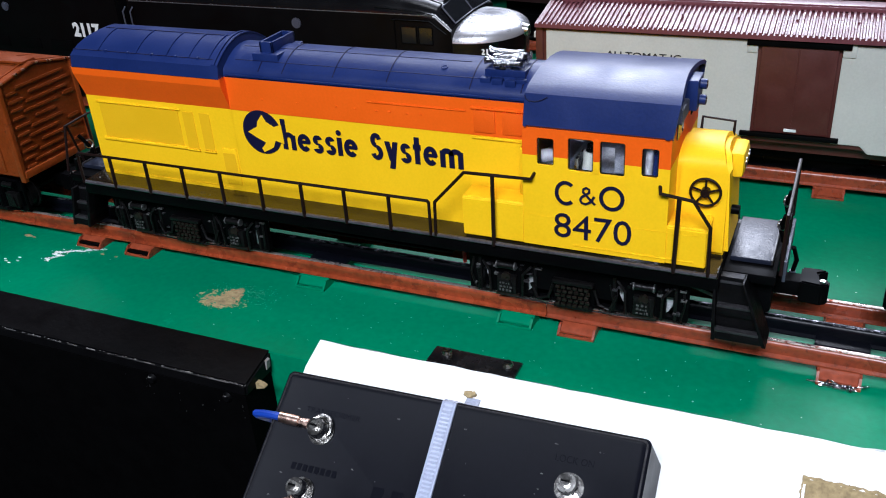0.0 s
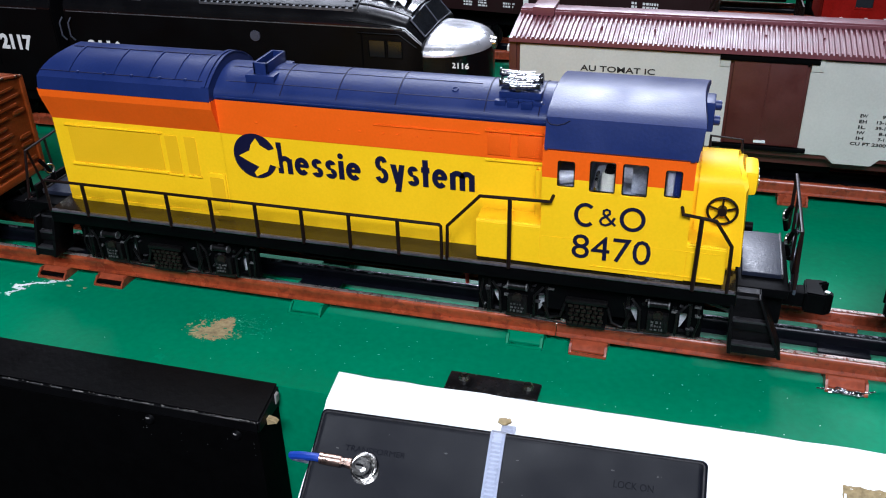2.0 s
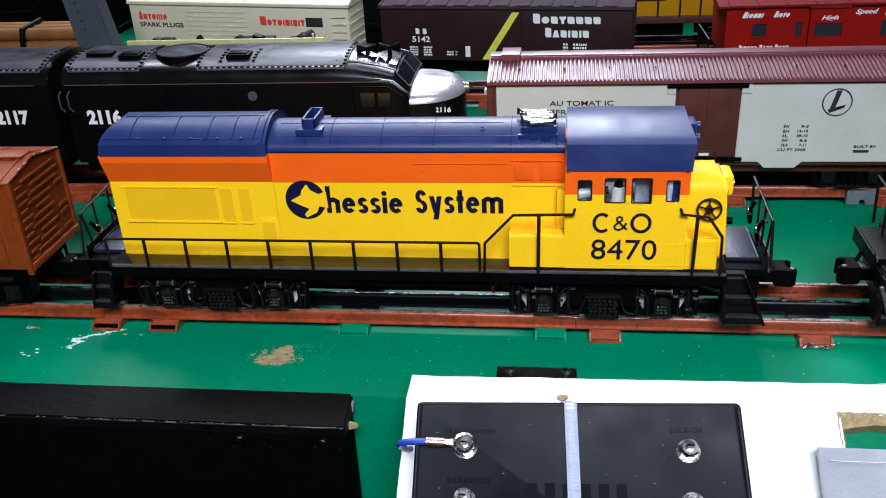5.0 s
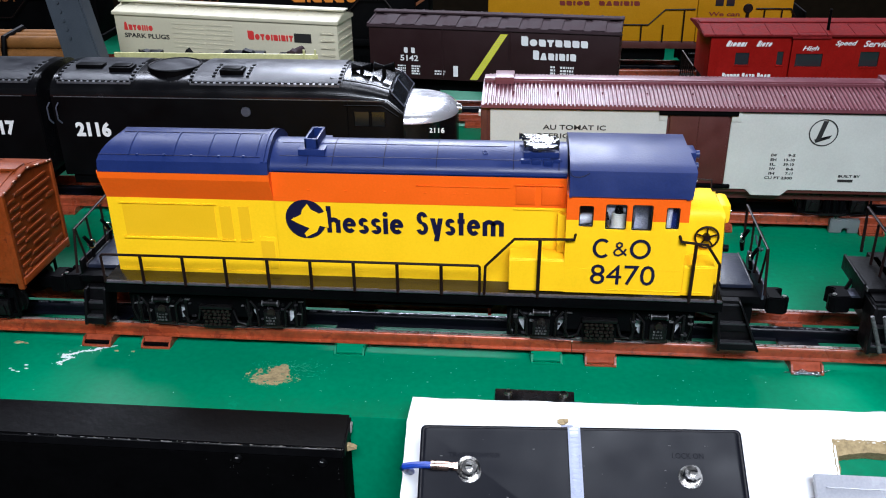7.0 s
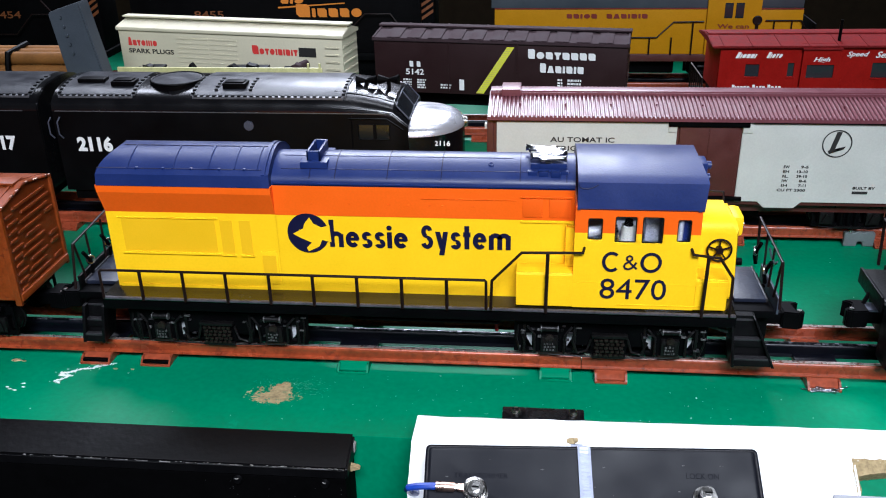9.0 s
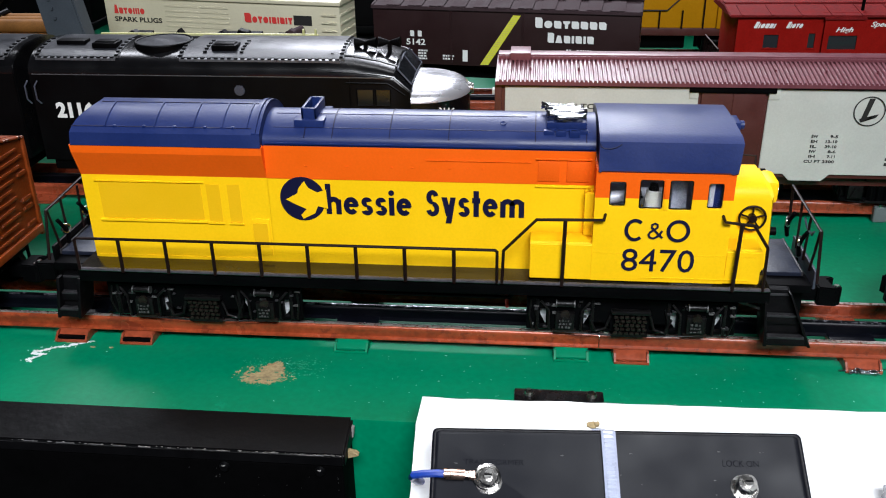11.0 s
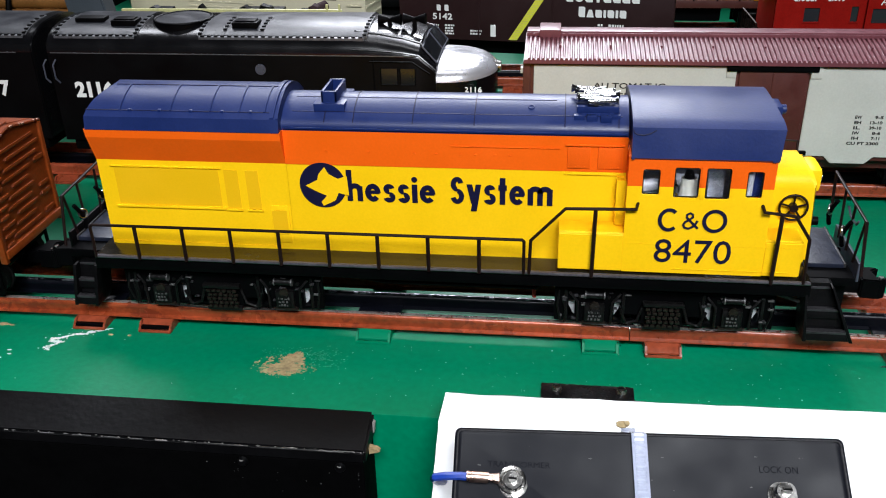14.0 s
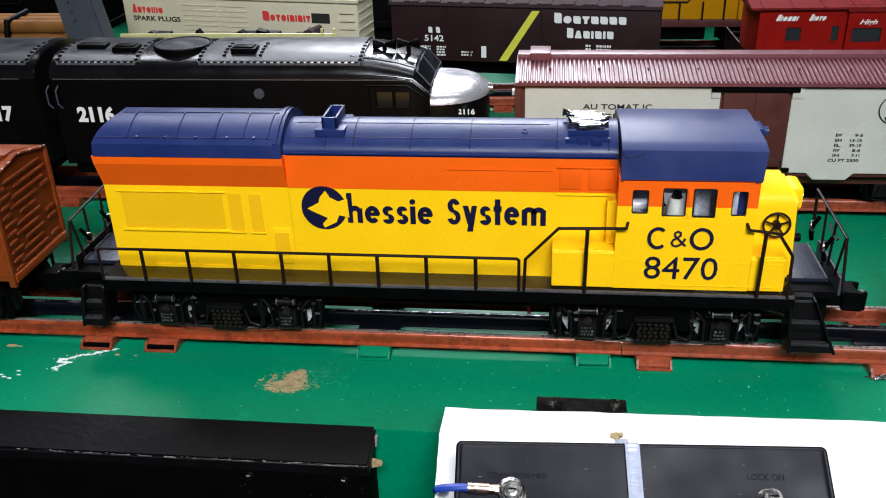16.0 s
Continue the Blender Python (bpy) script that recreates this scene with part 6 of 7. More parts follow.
def streamlined_unit(x0, x1, number, nx, nosed):
    cy, h = T2, 0.0325
    u = thing("streamlined_locomotive", ((x0 + x1) / 2, cy, 0.0112), "glossy black streamlined toy diesel" + (" with silver nose" if nosed else " unit") + " on the second track", "locomotive", "black streamlined locomotives")
    belt = 0.0868
    curve = arch(h - 0.0003, belt, 0.1005, cy, 18, 2.35)
    prof = [(cy - h, 0.0330), (cy - h, belt)] + curve[1:-1] + [(cy + h, belt), (cy + h, 0.0330)]
    xe = x1 - (0.034 if nosed else 0)
    if nosed:
        def shell(x, crown, eave):
            return [(x, a, z) for a, z in [(cy - h, 0.0330), (cy - h, eave)] + arch(h - 0.0003, eave, crown, cy, 18, 2.35)[1:-1] + [(cy + h, eave), (cy + h, 0.0330)]]

        cabs = [shell(x0, 0.1005, belt), shell(xe - 0.046, 0.1005, belt), shell(xe - 0.032, 0.0990, belt - 0.0002), shell(xe - 0.018, 0.0962, belt - 0.0008), shell(xe - 0.0085, 0.0930, belt - 0.0018), shell(xe + 0.0010, 0.0808, 0.0780)]
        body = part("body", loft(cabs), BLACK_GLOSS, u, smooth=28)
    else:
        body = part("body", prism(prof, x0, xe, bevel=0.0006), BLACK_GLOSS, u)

    # upright faces below the belt take the darker copy, so their shade is painted
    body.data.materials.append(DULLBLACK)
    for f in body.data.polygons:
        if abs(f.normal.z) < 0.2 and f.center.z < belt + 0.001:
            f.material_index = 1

    def at(t):
        """A place on the roof's curve, t from 0 at the near eave to 1 at the far one."""
        i = t * (len(curve) - 1)
        k = min(int(i), len(curve) - 2)
        f = i - k
        return (curve[k][0] * (1 - f) + curve[k + 1][0] * f, curve[k][1] * (1 - f) + curve[k + 1][1] * f)

    part("belt_line", box(x0 + 0.002, xe - 0.010, cy - h - 0.0004, cy - h + 0.0004, belt - 0.0003, belt + 0.0002), RIVET, u, "thin bright belt line")
    for a, b in (((x0 + 0.004, x0 + 0.053), (x0 + 0.092, x0 + 0.188)) if nosed else ((x0 + 0.05, x0 + 0.12), (x1 - 0.060, x1 - 0.006))):
        rivet_strip(a, b, at(0.19), at(0.19), u)
        climb = [at(0.20 + 0.05 * k) for k in range(7)]
        rivet_strip(a, a, None, None, u, climb)
        rivet_strip(b, b, None, None, u, climb)
        part("roof_panel", prism([(p, q + 0.0004) for p, q in [at(0.21 + 0.0645 * k) for k in range(10)]] + [(p, q - 0.0006) for p, q in [at(0.21 + 0.0645 * k) for k in range(10)]][::-1], a + 0.0012, b - 0.0012), ROOFGREY, u, "satin dark grey roof panel")
    fx = x0 + 0.0752
    if nosed:
        f = part("roof_fan", cyl((fx, cy - 0.006, 0.0940), (fx, cy - 0.006, 0.1010), 0.0172, 40), BLACK, u)
        part("fan_rim", ring((fx, cy - 0.006, 0.1010), (0, 0, 1), 0.0166, 0.0009, 40), BLACK, f)
        part("fan_cover", cyl((fx, cy - 0.006, 0.1008), (fx, cy - 0.006, 0.1013), 0.0158, 40), ROOFGREY, f, "satin dark fan cover")
        for xx in (x0 + 0.106, x0 + 0.128):
            rivet_strip(xx, xx, None, None, u, [at(0.26 + 0.045 * k) for k in range(6)])
        for x, t in ((x0 + 0.117, 0.36), (x0 + 0.043, 0.38)):
            y, z = at(t)
            hb = part("roof_hatch", box(x - 0.0075, x + 0.0075, y - 0.005, y + 0.005, z - 0.002, z + 0.0026, 0.0006), BLACK, u)
            part("hatch_lid", box(x - 0.0060, x + 0.0060, y - 0.0035, y + 0.0035, z + 0.0024, z + 0.0034, 0.0004), BLACK, hb)
    for x in (x0 + 0.020,) if nosed else (x0 + 0.020, x1 - 0.100):
        y, z = at(0.42)
        part("roof_hatch", box(x - 0.009, x + 0.009, y - 0.004, y + 0.004, z - 0.002, z + 0.0024, 0.0006), BLACK, u)
    # sides
    for x in (x0 + 0.128,) if nosed else (x1 - 0.10,):
        po = part("porthole", cyl((x, cy - h - 0.0009, 0.0785), (x, cy - h + 0.001, 0.0785), 0.0031, 20), STEELGREY, u, "small grey porthole")
        part("glass", cyl((x, cy - h - 0.0012, 0.0785), (x, cy - h, 0.0785), 0.0021, 16), STEELGREY, po)
    part("number", lettering(number, nx, nx + 0.0235, 0.0600, 0.0700, cy - h - 0.0002, 0.00015, 0.05), WHITEINK, u, "white number " + number)
    for k in range(6):
        x = x0 + 0.045 + k * 0.03
        part("side_louvre", box(x, x + 0.020, cy - h - 0.0005, cy - h + 0.0003, 0.0500, 0.0570, 0.0003), BLACK, u)
    for xx in (x0 + 0.005, x0 + 0.011):
        part("grab_iron", wire([(xx - 0.006, cy - h - 0.001, 0.083), (xx - 0.0075, cy - h - 0.0025, 0.0800), (xx - 0.0075, cy - h - 0.0025, 0.0720), (xx - 0.006, cy - h - 0.001, 0.069)], 0.0005), STEELGREY, u)
    part("skirt", box(x0 + 0.004, xe - 0.004, cy - h + 0.002, cy + h - 0.002, 0.0260, 0.0335, 0.0008), BLACK, u)
    truck(u, x0 + 0.055, cy, 0.032, 0.021, 2, 0.0086)
    truck(u, x1 - 0.075, cy, 0.032, 0.021, 2, 0.0086)
    if nosed:
        def ringpts(t, z0, crown, n=14):
            x = xe + t * (x1 - xe)
            hw = h * 0.97 * max(0.0, 1 - t ** 2.3) ** 0.5 + 0.0002
            return [(x, a, z) for a, z in arch(hw, z0, crown, cy, n, 2.3)]

        ts = [-0.05, 0.1, 0.25, 0.4, 0.55, 0.68, 0.79, 0.88, 0.94, 0.98, 1.0]
        part("nose", loft([ringpts(max(0, t) if t > 0 else 0, 0.0716, 0.0716 + 0.0088 * (1 - max(0, t) ** 3.2) ** 0.6 + 0.0005) if t >= 0 else [(xe - 0.004, a, z) for a, z in arch(h * 0.97, 0.0716, 0.0812, cy, 14, 2.3)] for t in ts]), SILVER, u, "silver painted rounded nose")
        lower = []
        for t in ts:
            tt = max(0, t)
            x = xe + t * (x1 - xe) - 0.0006
            hw = h * 0.985 * max(0.0, 1 - tt ** 2.3) ** 0.5 + 0.0002
            lower.append([(x, cy - hw, 0.0330), (x, cy - hw, 0.0713), (x, cy + hw, 0.0713), (x, cy + hw, 0.0330)])
        part("lower_nose", loft(lower), BLACK_GLOSS, u)
        part("nose_number", lettering(number, xe + 0.0165, xe + 0.0265, 0.0652, 0.0684, cy - h * 0.86, 0.0004, 0.02), WHITEINK, u, "small white number " + number)
        coupler(u, x1 - 0.006, cy, 1, 0.0265, 0.012)
        part("nose_light", cyl((x1 - 0.002, cy, 0.0725), (x1 + 0.0015, cy, 0.0725), 0.004, 18, 0.003), NICKEL, u, "bright round headlight")
        top_ring, low_ring = cabs[-2][2:-2], cabs[-1][2:-2]
        for lo, hi in ((3, 8), (8, 13)):
            bm = bmesh.new()
            grid = []
            for f in (0.10, 0.92):
                grid.append([bm.verts.new(tuple(p + (q - p) * f + o for p, q, o in zip(top_ring[i], low_ring[i], (0.0007, 0, 0.0007)))) for i in range(lo, hi + 1)])
            for i in range(hi - lo):
                bm.faces.new((grid[0][i], grid[0][i + 1], grid[1][i + 1], grid[1][i]))
            corner = [grid[0][0].co.copy(), grid[0][-1].co.copy(), grid[1][-1].co.copy(), grid[1][0].co.copy()]
            bmesh.ops.solidify(bm, geom=bm.faces[:], thickness=0.0008)
            pane = part("windshield", bm, DARKGLASS, u, "dark glossy windshield")
            part("windshield_frame", wire([*corner, corner[0]], 0.0005), STEELGREY, pane, "thin bright frame")
        for a, b in ((-0.0300, -0.0205), (-0.0190, -0.0105)):
            part("cab_window", box(xe + a, xe + b, cy - h - 0.0003, cy - h + 0.0005, 0.0705, 0.0800, 0.0003), CABPANE, u, "dim grey cab window")
            x, y = (xe + a, xe + b), cy - h - 0.0004
            part("window_frame", wire([(x[0], y, 0.0705), (x[1], y, 0.0705), (x[1], y, 0.0800), (x[0], y, 0.0800), (x[0], y, 0.0705)], 0.00035, 6), DULLBLACK, u)
        for i in (2, 6, 16):
            part("roof_moulding", wire([tuple(Vector(s[i]) + Vector((0, 0, 0.0002))) for s in cabs[1:]], 0.0006, 6), BLACK_GLOSS, u)
        part("drip_rail", wire([(xe - 0.036, cy - h - 0.0006, 0.0838), (xe - 0.012, cy - h - 0.0006, 0.0838), (xe - 0.002, cy - h - 0.0006, 0.0770)], 0.0004, 6), DULLBLACK, u)
        part("cab_door_line", box(xe - 0.0345, xe - 0.0338, cy - h - 0.0005, cy - h, 0.0400, 0.0850), BLACK, u)
        for x, yy in ((xe - 0.028, -0.008), (xe - 0.014, -0.006)):
            hn = part("roof_horn", box(x - 0.0012, x + 0.0012, cy + yy - 0.0012, cy + yy + 0.0012, 0.0930, 0.1020), BLACK, u)
            for s in (-1, 1):
                part("trumpet", cyl((x, cy + yy, 0.1012), (x + s * 0.0066, cy + yy - 0.0006, 0.1014), 0.0010, 14, 0.0033), BLACK, hn)
    else:
        part("diaphragm", box(x1, x1 + 0.004, cy - 0.012, cy + 0.012, 0.0350, 0.0850, 0.001), BLACK, u)
    return u


streamlined_unit(-0.2545, 0.0070, "2116", -0.2415, True)
streamlined_unit(-0.5250, -0.2640, "2117", -0.3065, False)


# ---- white refrigerator car ----
def refrigerator_car():
    cy, h, x0, x1 = T2, 0.0300, 0.0245, 0.2880
    y = cy - h
    car = thing("refrigerator_car", ((x0 + x1) / 2, cy, 0.0112), "white toy refrigerator car with brown ribbed roof and door", "refrigerator car")
    part("body", box(x0, x1, y + 0.0006, cy + h - 0.0006, 0.0300, 0.0850, 0.0004), REEFBROWN, car, "dark brown frame and ends")
    for a, b, notch in ((x0 + 0.0040, 0.1368, 0.10), (0.1752, x1 - 0.0030, 0.205)):
        prof = [(a, 0.0325), (a, 0.0822), (b, 0.0822), (b, 0.0325), (notch + 0.010, 0.0325), (notch + 0.006, 0.0285), (notch - 0.012, 0.0285), (notch - 0.016, 0.0325)]
        part("side_panel", prism(prof, y - 0.0006, y + 0.0008, axis="y", bevel=0.0003), REEFWHITE, car, "aged white side")
        part("corner_strap", box(b - 0.0052 if a < 0.1 else a, b if a < 0.1 else a + 0.0060, y - 0.0012, y, 0.0765, 0.0830, 0.0005), REEFWHITE, car)
    d = part("door", box(0.1385, 0.1735, y - 0.0010, y + 0.0006, 0.0360, 0.0800, 0.0004), REEFBROWN, car, "dark red-brown sliding door")
    part("door_seam", box(0.1557, 0.1563, y - 0.0014, y, 0.0365, 0.0795), REEFBROWN, d)
    part("door_latch", box(0.1530, 0.1590, y - 0.0020, y - 0.0008, 0.0372, 0.0386, 0.0003), CHIPWHITE, d, "pale latch")
    part("door_track", box(0.1315, 0.1790, y - 0.0020, y - 0.0004, 0.0802, 0.0838, 0.0004), BLACK, car)
    part("door_sill", box(0.1320, 0.1790, y - 0.0026, y - 0.0004, 0.0335, 0.0358, 0.0004), BLACK, car)
    ev, rg, e = 0.0858, 0.0925, h + 0.0032
    part("roof", prism([(cy - e, ev - 0.0020), (cy - e, ev), (cy, rg), (cy + e, ev), (cy + e, ev - 0.0020), (cy, rg - 0.0022)], x0 - 0.0016, x1 + 0.0016), REEFROOF, car, "oxide brown ribbed roof")
    bm = None
    n = 104
    for k in range(n):
        x = x0 + (x1 - x0) * (k + 0.5) / n
        b = bmesh.new()
        for s in (-1, 1):
            q = [(x - 0.0009, cy + s * e, ev), (x + 0.0009, cy + s * e, ev), (x + 0.0005, cy + s * e, ev + 0.0011), (x - 0.0005, cy + s * e, ev + 0.0011)]
            v = [b.verts.new(p) for p in q] + [b.verts.new((p[0], cy + s * 0.005, p[2] + rg - ev - 0.0011)) for p in q]
            for f in ((0, 1, 2, 3), (7, 6, 5, 4), (0, 4, 5, 1), (1, 5, 6, 2), (2, 6, 7, 3), (3, 7, 4, 0)):
                b.faces.new([v[i] for i in f])
        bm = merge(bm, b)
    part("corrugation", bm, REEFROOF, car, smooth=0)
    part("roof_walk", box(x0 - 0.001, x1 + 0.001, cy - 0.0050, cy + 0.0050, rg + 0.0004, rg + 0.0020, 0.0003), REEFROOF, car)
    part("walk_edge", box(x0 - 0.001, x1 + 0.001, cy - 0.0062, cy - 0.0052, rg - 0.0008, rg + 0.0012, 0.0002), REEFROOF, car)
    for x in (x0 + 0.0120, x1 - 0.0120):
        part("ice_hatch", box(x - 0.0060, x + 0.0060, cy - 0.0085, cy + 0.0085, rg - 0.001, rg + 0.0036, 0.0005), REEFROOF, car)
    bm = None
    for k in range(9):
        x = x0 + 0.018 + k * 0.0275
        part("roof_pin", cyl((x, cy - 0.019, ev + 0.002), (x, cy - 0.019, ev + 0.0048), 0.0006, 8), REEFROOF, car)
    part("fascia", box(x0, x1, y - 0.0016, y + 0.0004, 0.0832, 0.0850, 0.0002), REEFBROWN, car)
    for s, xx in ((-1, x0), (1, x1)):
        part("end_brace", box(xx - 0.002, xx + 0.002, y - 0.0004, y + 0.004, 0.0300, 0.0840, 0.0004), REEFBROWN, car)
    part("grab_box", box(x0 - 0.0035, x0, y + 0.001, y + 0.006, 0.0770, 0.0800, 0.0004), REEFWHITE, car)
    part("underframe", box(x0 + 0.004, x1 - 0.004, cy - 0.024, cy + 0.024, 0.0235, 0.0305, 0.0005), REEFBROWN, car)
    part("tank", box(0.110, 0.195, cy - 0.016, cy + 0.016, 0.0165, 0.0240, 0.001), BLACK, car)
    truck(car, x0 + 0.035, cy, 0.0200, 0.0210)
    truck(car, x1 - 0.040, cy, 0.0200, 0.0210)
    yy = y - 0.0008
    part("lettering", lettering("AU TOMAT IC", 0.0612, 0.1000, 0.0696, 0.0728, yy, 0.0001, 0.015), INK, car, "black lettering AUTOMATIC")
    part("lettering", lettering("REFRIGERA TED", 0.0580, 0.1030, 0.0640, 0.0672, yy, 0.0001, 0.015), INK, car, "black lettering REFRIGERATED")
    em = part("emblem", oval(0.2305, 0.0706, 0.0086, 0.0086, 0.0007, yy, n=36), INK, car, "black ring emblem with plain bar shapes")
    part("emblem_bar", flat([(0.2295, 0.0664), (0.2325, 0.0779), (0.2296, 0.0779), (0.2266, 0.0659)], yy), INK, em)
    part("emblem_bar", flat([(0.2258, 0.0662), (0.2266, 0.0642), (0.2356, 0.0690), (0.2346, 0.0672)], yy - 0.0001), INK, em)
    for k, (a, b) in enumerate((("EW", "9-5"), ("EH", "13-10"), ("IL", "39-10"), ("IW", "8-6"), ("IH", "7-11"))):
        z = 0.0548 - k * 0.0030
        part("lettering", lettering(a, 0.2018, 0.2053, z, z + 0.0017, yy, 0.0001, 0.02), INK, car)
        part("lettering", lettering(b, 0.2100 if len(b) > 4 else 0.2120, 0.2163, z, z + 0.0017, yy, 0.0001, 0.02), INK, car)
    part("lettering", lettering("CU FT 2300", 0.1996, 0.2164, 0.0398, 0.0415, yy, 0.0001, 0.02), INK, car)
    part("lettering", lettering("BUILT BY", 0.2440, 0.2570, 0.0418, 0.0434, yy, 0.0001, 0.02), INK, car)
    part("maker_bar", flat([(0.2440, 0.0388), (0.2530, 0.0388), (0.2530, 0.0404), (0.2440, 0.0404)], yy), INK, car)
    return car


refrigerator_car()


# ---- third row: boxcars and caboose ----
def boxcar(name, x0, x1, cy, h, zb, ze, zr, side, roof, label, panels, rib=0.0012):
    car = thing(name, ((x0 + x1) / 2, cy, 0.0112), label, "boxcar")
    body = part("body", box(x0, x1, cy - h, cy + h, zb, ze, 0.0006), side, car)
    e = h + 0.0018
    part("roof", prism([(cy - e, ze - 0.0022), (cy - e, ze + 0.0004), (cy, zr), (cy + e, ze + 0.0004), (cy + e, ze - 0.0022)], x0 - 0.0012, x1 + 0.0012, bevel=0.0004), roof, car)
    for k in range(panels + 1):
        x = x0 + (x1 - x0) * k / panels
        part("roof_rib", prism([(cy - e - rib * 0.2, ze), (cy - e - rib * 0.2, ze + 0.0004 + rib), (cy, zr + rib), (cy + e, ze + 0.0004 + rib), (cy + e, ze), (cy, zr - 0.001)], x - 0.0008, x + 0.0008), roof, car)
    part("roof_walk", box(x0 - 0.002, x1 + 0.002, cy - 0.0045, cy + 0.0045, zr + 0.0006, zr + 0.0020, 0.0003), roof, car)
    part("underframe", box(x0 + 0.004, x1 - 0.004, cy - 0.014, cy + 0.014, 0.0290, zb + 0.001), BLACK, car)
    truck(car, x0 + 0.028, cy, 0.0185, 0.0190)
    truck(car, x1 - 0.028, cy, 0.0185, 0.0190)
    for xx in (x1, x0):
        for k in range(6):
            z = zb + 0.006 + k * (ze - zb - 0.010) / 6
            part("end_rib", box(xx - 0.0004 - rib * 0.5, xx + 0.0004 + rib * 0.5, cy - h * 0.92, cy + h * 0.92, z, z + 0.0022, 0.0004), side, body)
    return car, body


def brown_boxcar():
    x0, x1, cy, h = -0.0802, 0.1272, T3 - 0.003, 0.0280
    car, body = boxcar("boxcar", x0, x1, cy, h, 0.0420, 0.0872, 0.0912, SPBROWN, SPROOF, "dark brown toy boxcar with yellow diagonal stripe", 12, 0.0006)
    y = cy - h - 0.0003
    part("stripe", flat([(0.0060, 0.0435), (0.0125, 0.0435), (0.0375, 0.0825), (0.0315, 0.0825)], y, 0.0002), STRIPE, car, "yellow diagonal stripe")
    bm = None
    for k in range(22):
        f = k / 22
        bm = flat([(0.0064 + 0.0250 * f, 0.0440 + 0.0385 * f), (0.0120 + 0.0250 * f, 0.0440 + 0.0385 * f), (0.0122 + 0.0250 * f, 0.0443 + 0.0385 * f), (0.0066 + 0.0250 * f, 0.0443 + 0.0385 * f)], y - 0.0002, 0.0001, bm)
    part("stripe_line", bm, OLIVE, car, smooth=0)
    marks("bobtbbbb", 0.0480, 0.1030, 0.0738, 0.0056, 0.0078, y, WHITEINK, car, "white plain block")
    marks("babibib", 0.0580, 0.0940, 0.0628, 0.0056, 0.0076, y, WHITEINK, car, "white plain block")
    marks("b b", -0.0505, -0.0405, 0.0640, 0.0046, 0.0046, y, WHITEINK, car, "white plain block")
    part("number", lettering("5142", -0.0535, -0.0380, 0.0573, 0.0622, y, 0.0001, 0.02), WHITEINK, car, "white number 5142")
    part("small_writing", bars(-0.0560, -0.0490, 0.0460, 0.0545, 4, y, 1), WHITEINK, car, "white bars of small writing", smooth=0)
    part("small_writing", bars(-0.0440, -0.0365, 0.0460, 0.0545, 4, y, 2), WHITEINK, car, "white bars of small writing", smooth=0)
    part("small_writing", bars(-0.0240, -0.0150, 0.0465, 0.0510, 2, y, 3), WHITEINK, car, "white bars of small writing", smooth=0)
    part("plate", flat([(-0.0080, 0.0455), (-0.0040, 0.0455), (-0.0040, 0.0545), (-0.0080, 0.0545)], y), WHITEINK, car, "white card plate")
    part("small_writing", bars(0.0730, 0.0770, 0.0460, 0.0590, 5, y, 4), WHITEINK, car, "white bars of small writing", smooth=0)
    part("small_writing", bars(0.0810, 0.0920, 0.0480, 0.0590, 4, y, 5), WHITEINK, car, "white bars of small writing", smooth=0)
    part("door_post", box(-0.0180, -0.0165, y - 0.0005, y + 0.0005, 0.044, 0.0880), SPBROWN, car)
    part("door_post", box(0.0385, 0.0400, y - 0.0005, y + 0.0005, 0.044, 0.0860), SPBROWN, car)
    for k in range(11):
        x = x0 + 0.0085 + k * 0.0173
        part("roof_panel", prism([(cy - h - 0.0010, 0.0884), (cy - h - 0.0010, 0.0880), (cy - 0.006, 0.0908), (cy - 0.006, 0.0914)], x + 0.003, x + 0.0142), SPROOF, car)
    car.rotation_euler = (0, 0, radians(-7))


brown_boxcar()


def cream_boxcar():
    ln, cy, h = 0.2080, T3 - 0.003, 0.0168
    x0, x1 = -0.2050 - ln / 2, -0.2050 + ln / 2
    car, body = boxcar("boxcar", x0, x1, cy, h, 0.0420, 0.0922, 0.0978, CREAM, CREAM, "cream toy boxcar with red and black lettering", 11, 0.0002)
    y = cy - h - 0.0003
    marks("abtoiiio", x0 + 0.0080, x0 + 0.0370, 0.0770, 0.0048, 0.0070, y, REDINK, car, "red plain block")
    part("lettering", lettering("SPARK PLUGS", x0 + 0.0080, x0 + 0.0520, 0.0705, 0.0745, y, 0.0001, 0.02), INK, car, "black lettering SPARK PLUGS")
    marks("motoibibit", x0 + 0.1265, x0 + 0.1685, 0.0745, 0.0050, 0.0074, y, REDINK, car, "red plain block")
    part("badge", flat([(x0 + 0.1692, 0.0740), (x0 + 0.1845, 0.0740), (x0 + 0.1845, 0.0815), (x0 + 0.1692, 0.0815)], y), INK, car, "black badge plate")
    part("number_bar", bars(x0 + 0.0190, x0 + 0.0430, 0.0575, 0.0620, 1, y, 6), INK, car, "black bars of small writing", smooth=0)
    for a, b in ((0.0560, 0.0860), (0.0880, 0.1130)):
        for k in range(9):
            z = 0.0520 + k * 0.0040
            part("door_rib", box(x0 + a, x0 + b, y - 0.0002, y + 0.0004, z, z + 0.0012, 0.0001), CREAM, body)
    for k in range(7):
        z = 0.0460 + k * 0.0060
        part("rung", box(x1 - 0.0150, x1 - 0.0030, y - 0.0010, y + 0.0002, z, z + 0.0008), CREAM, body)
    car.rotation_euler = (0, 0, radians(-10))


cream_boxcar()


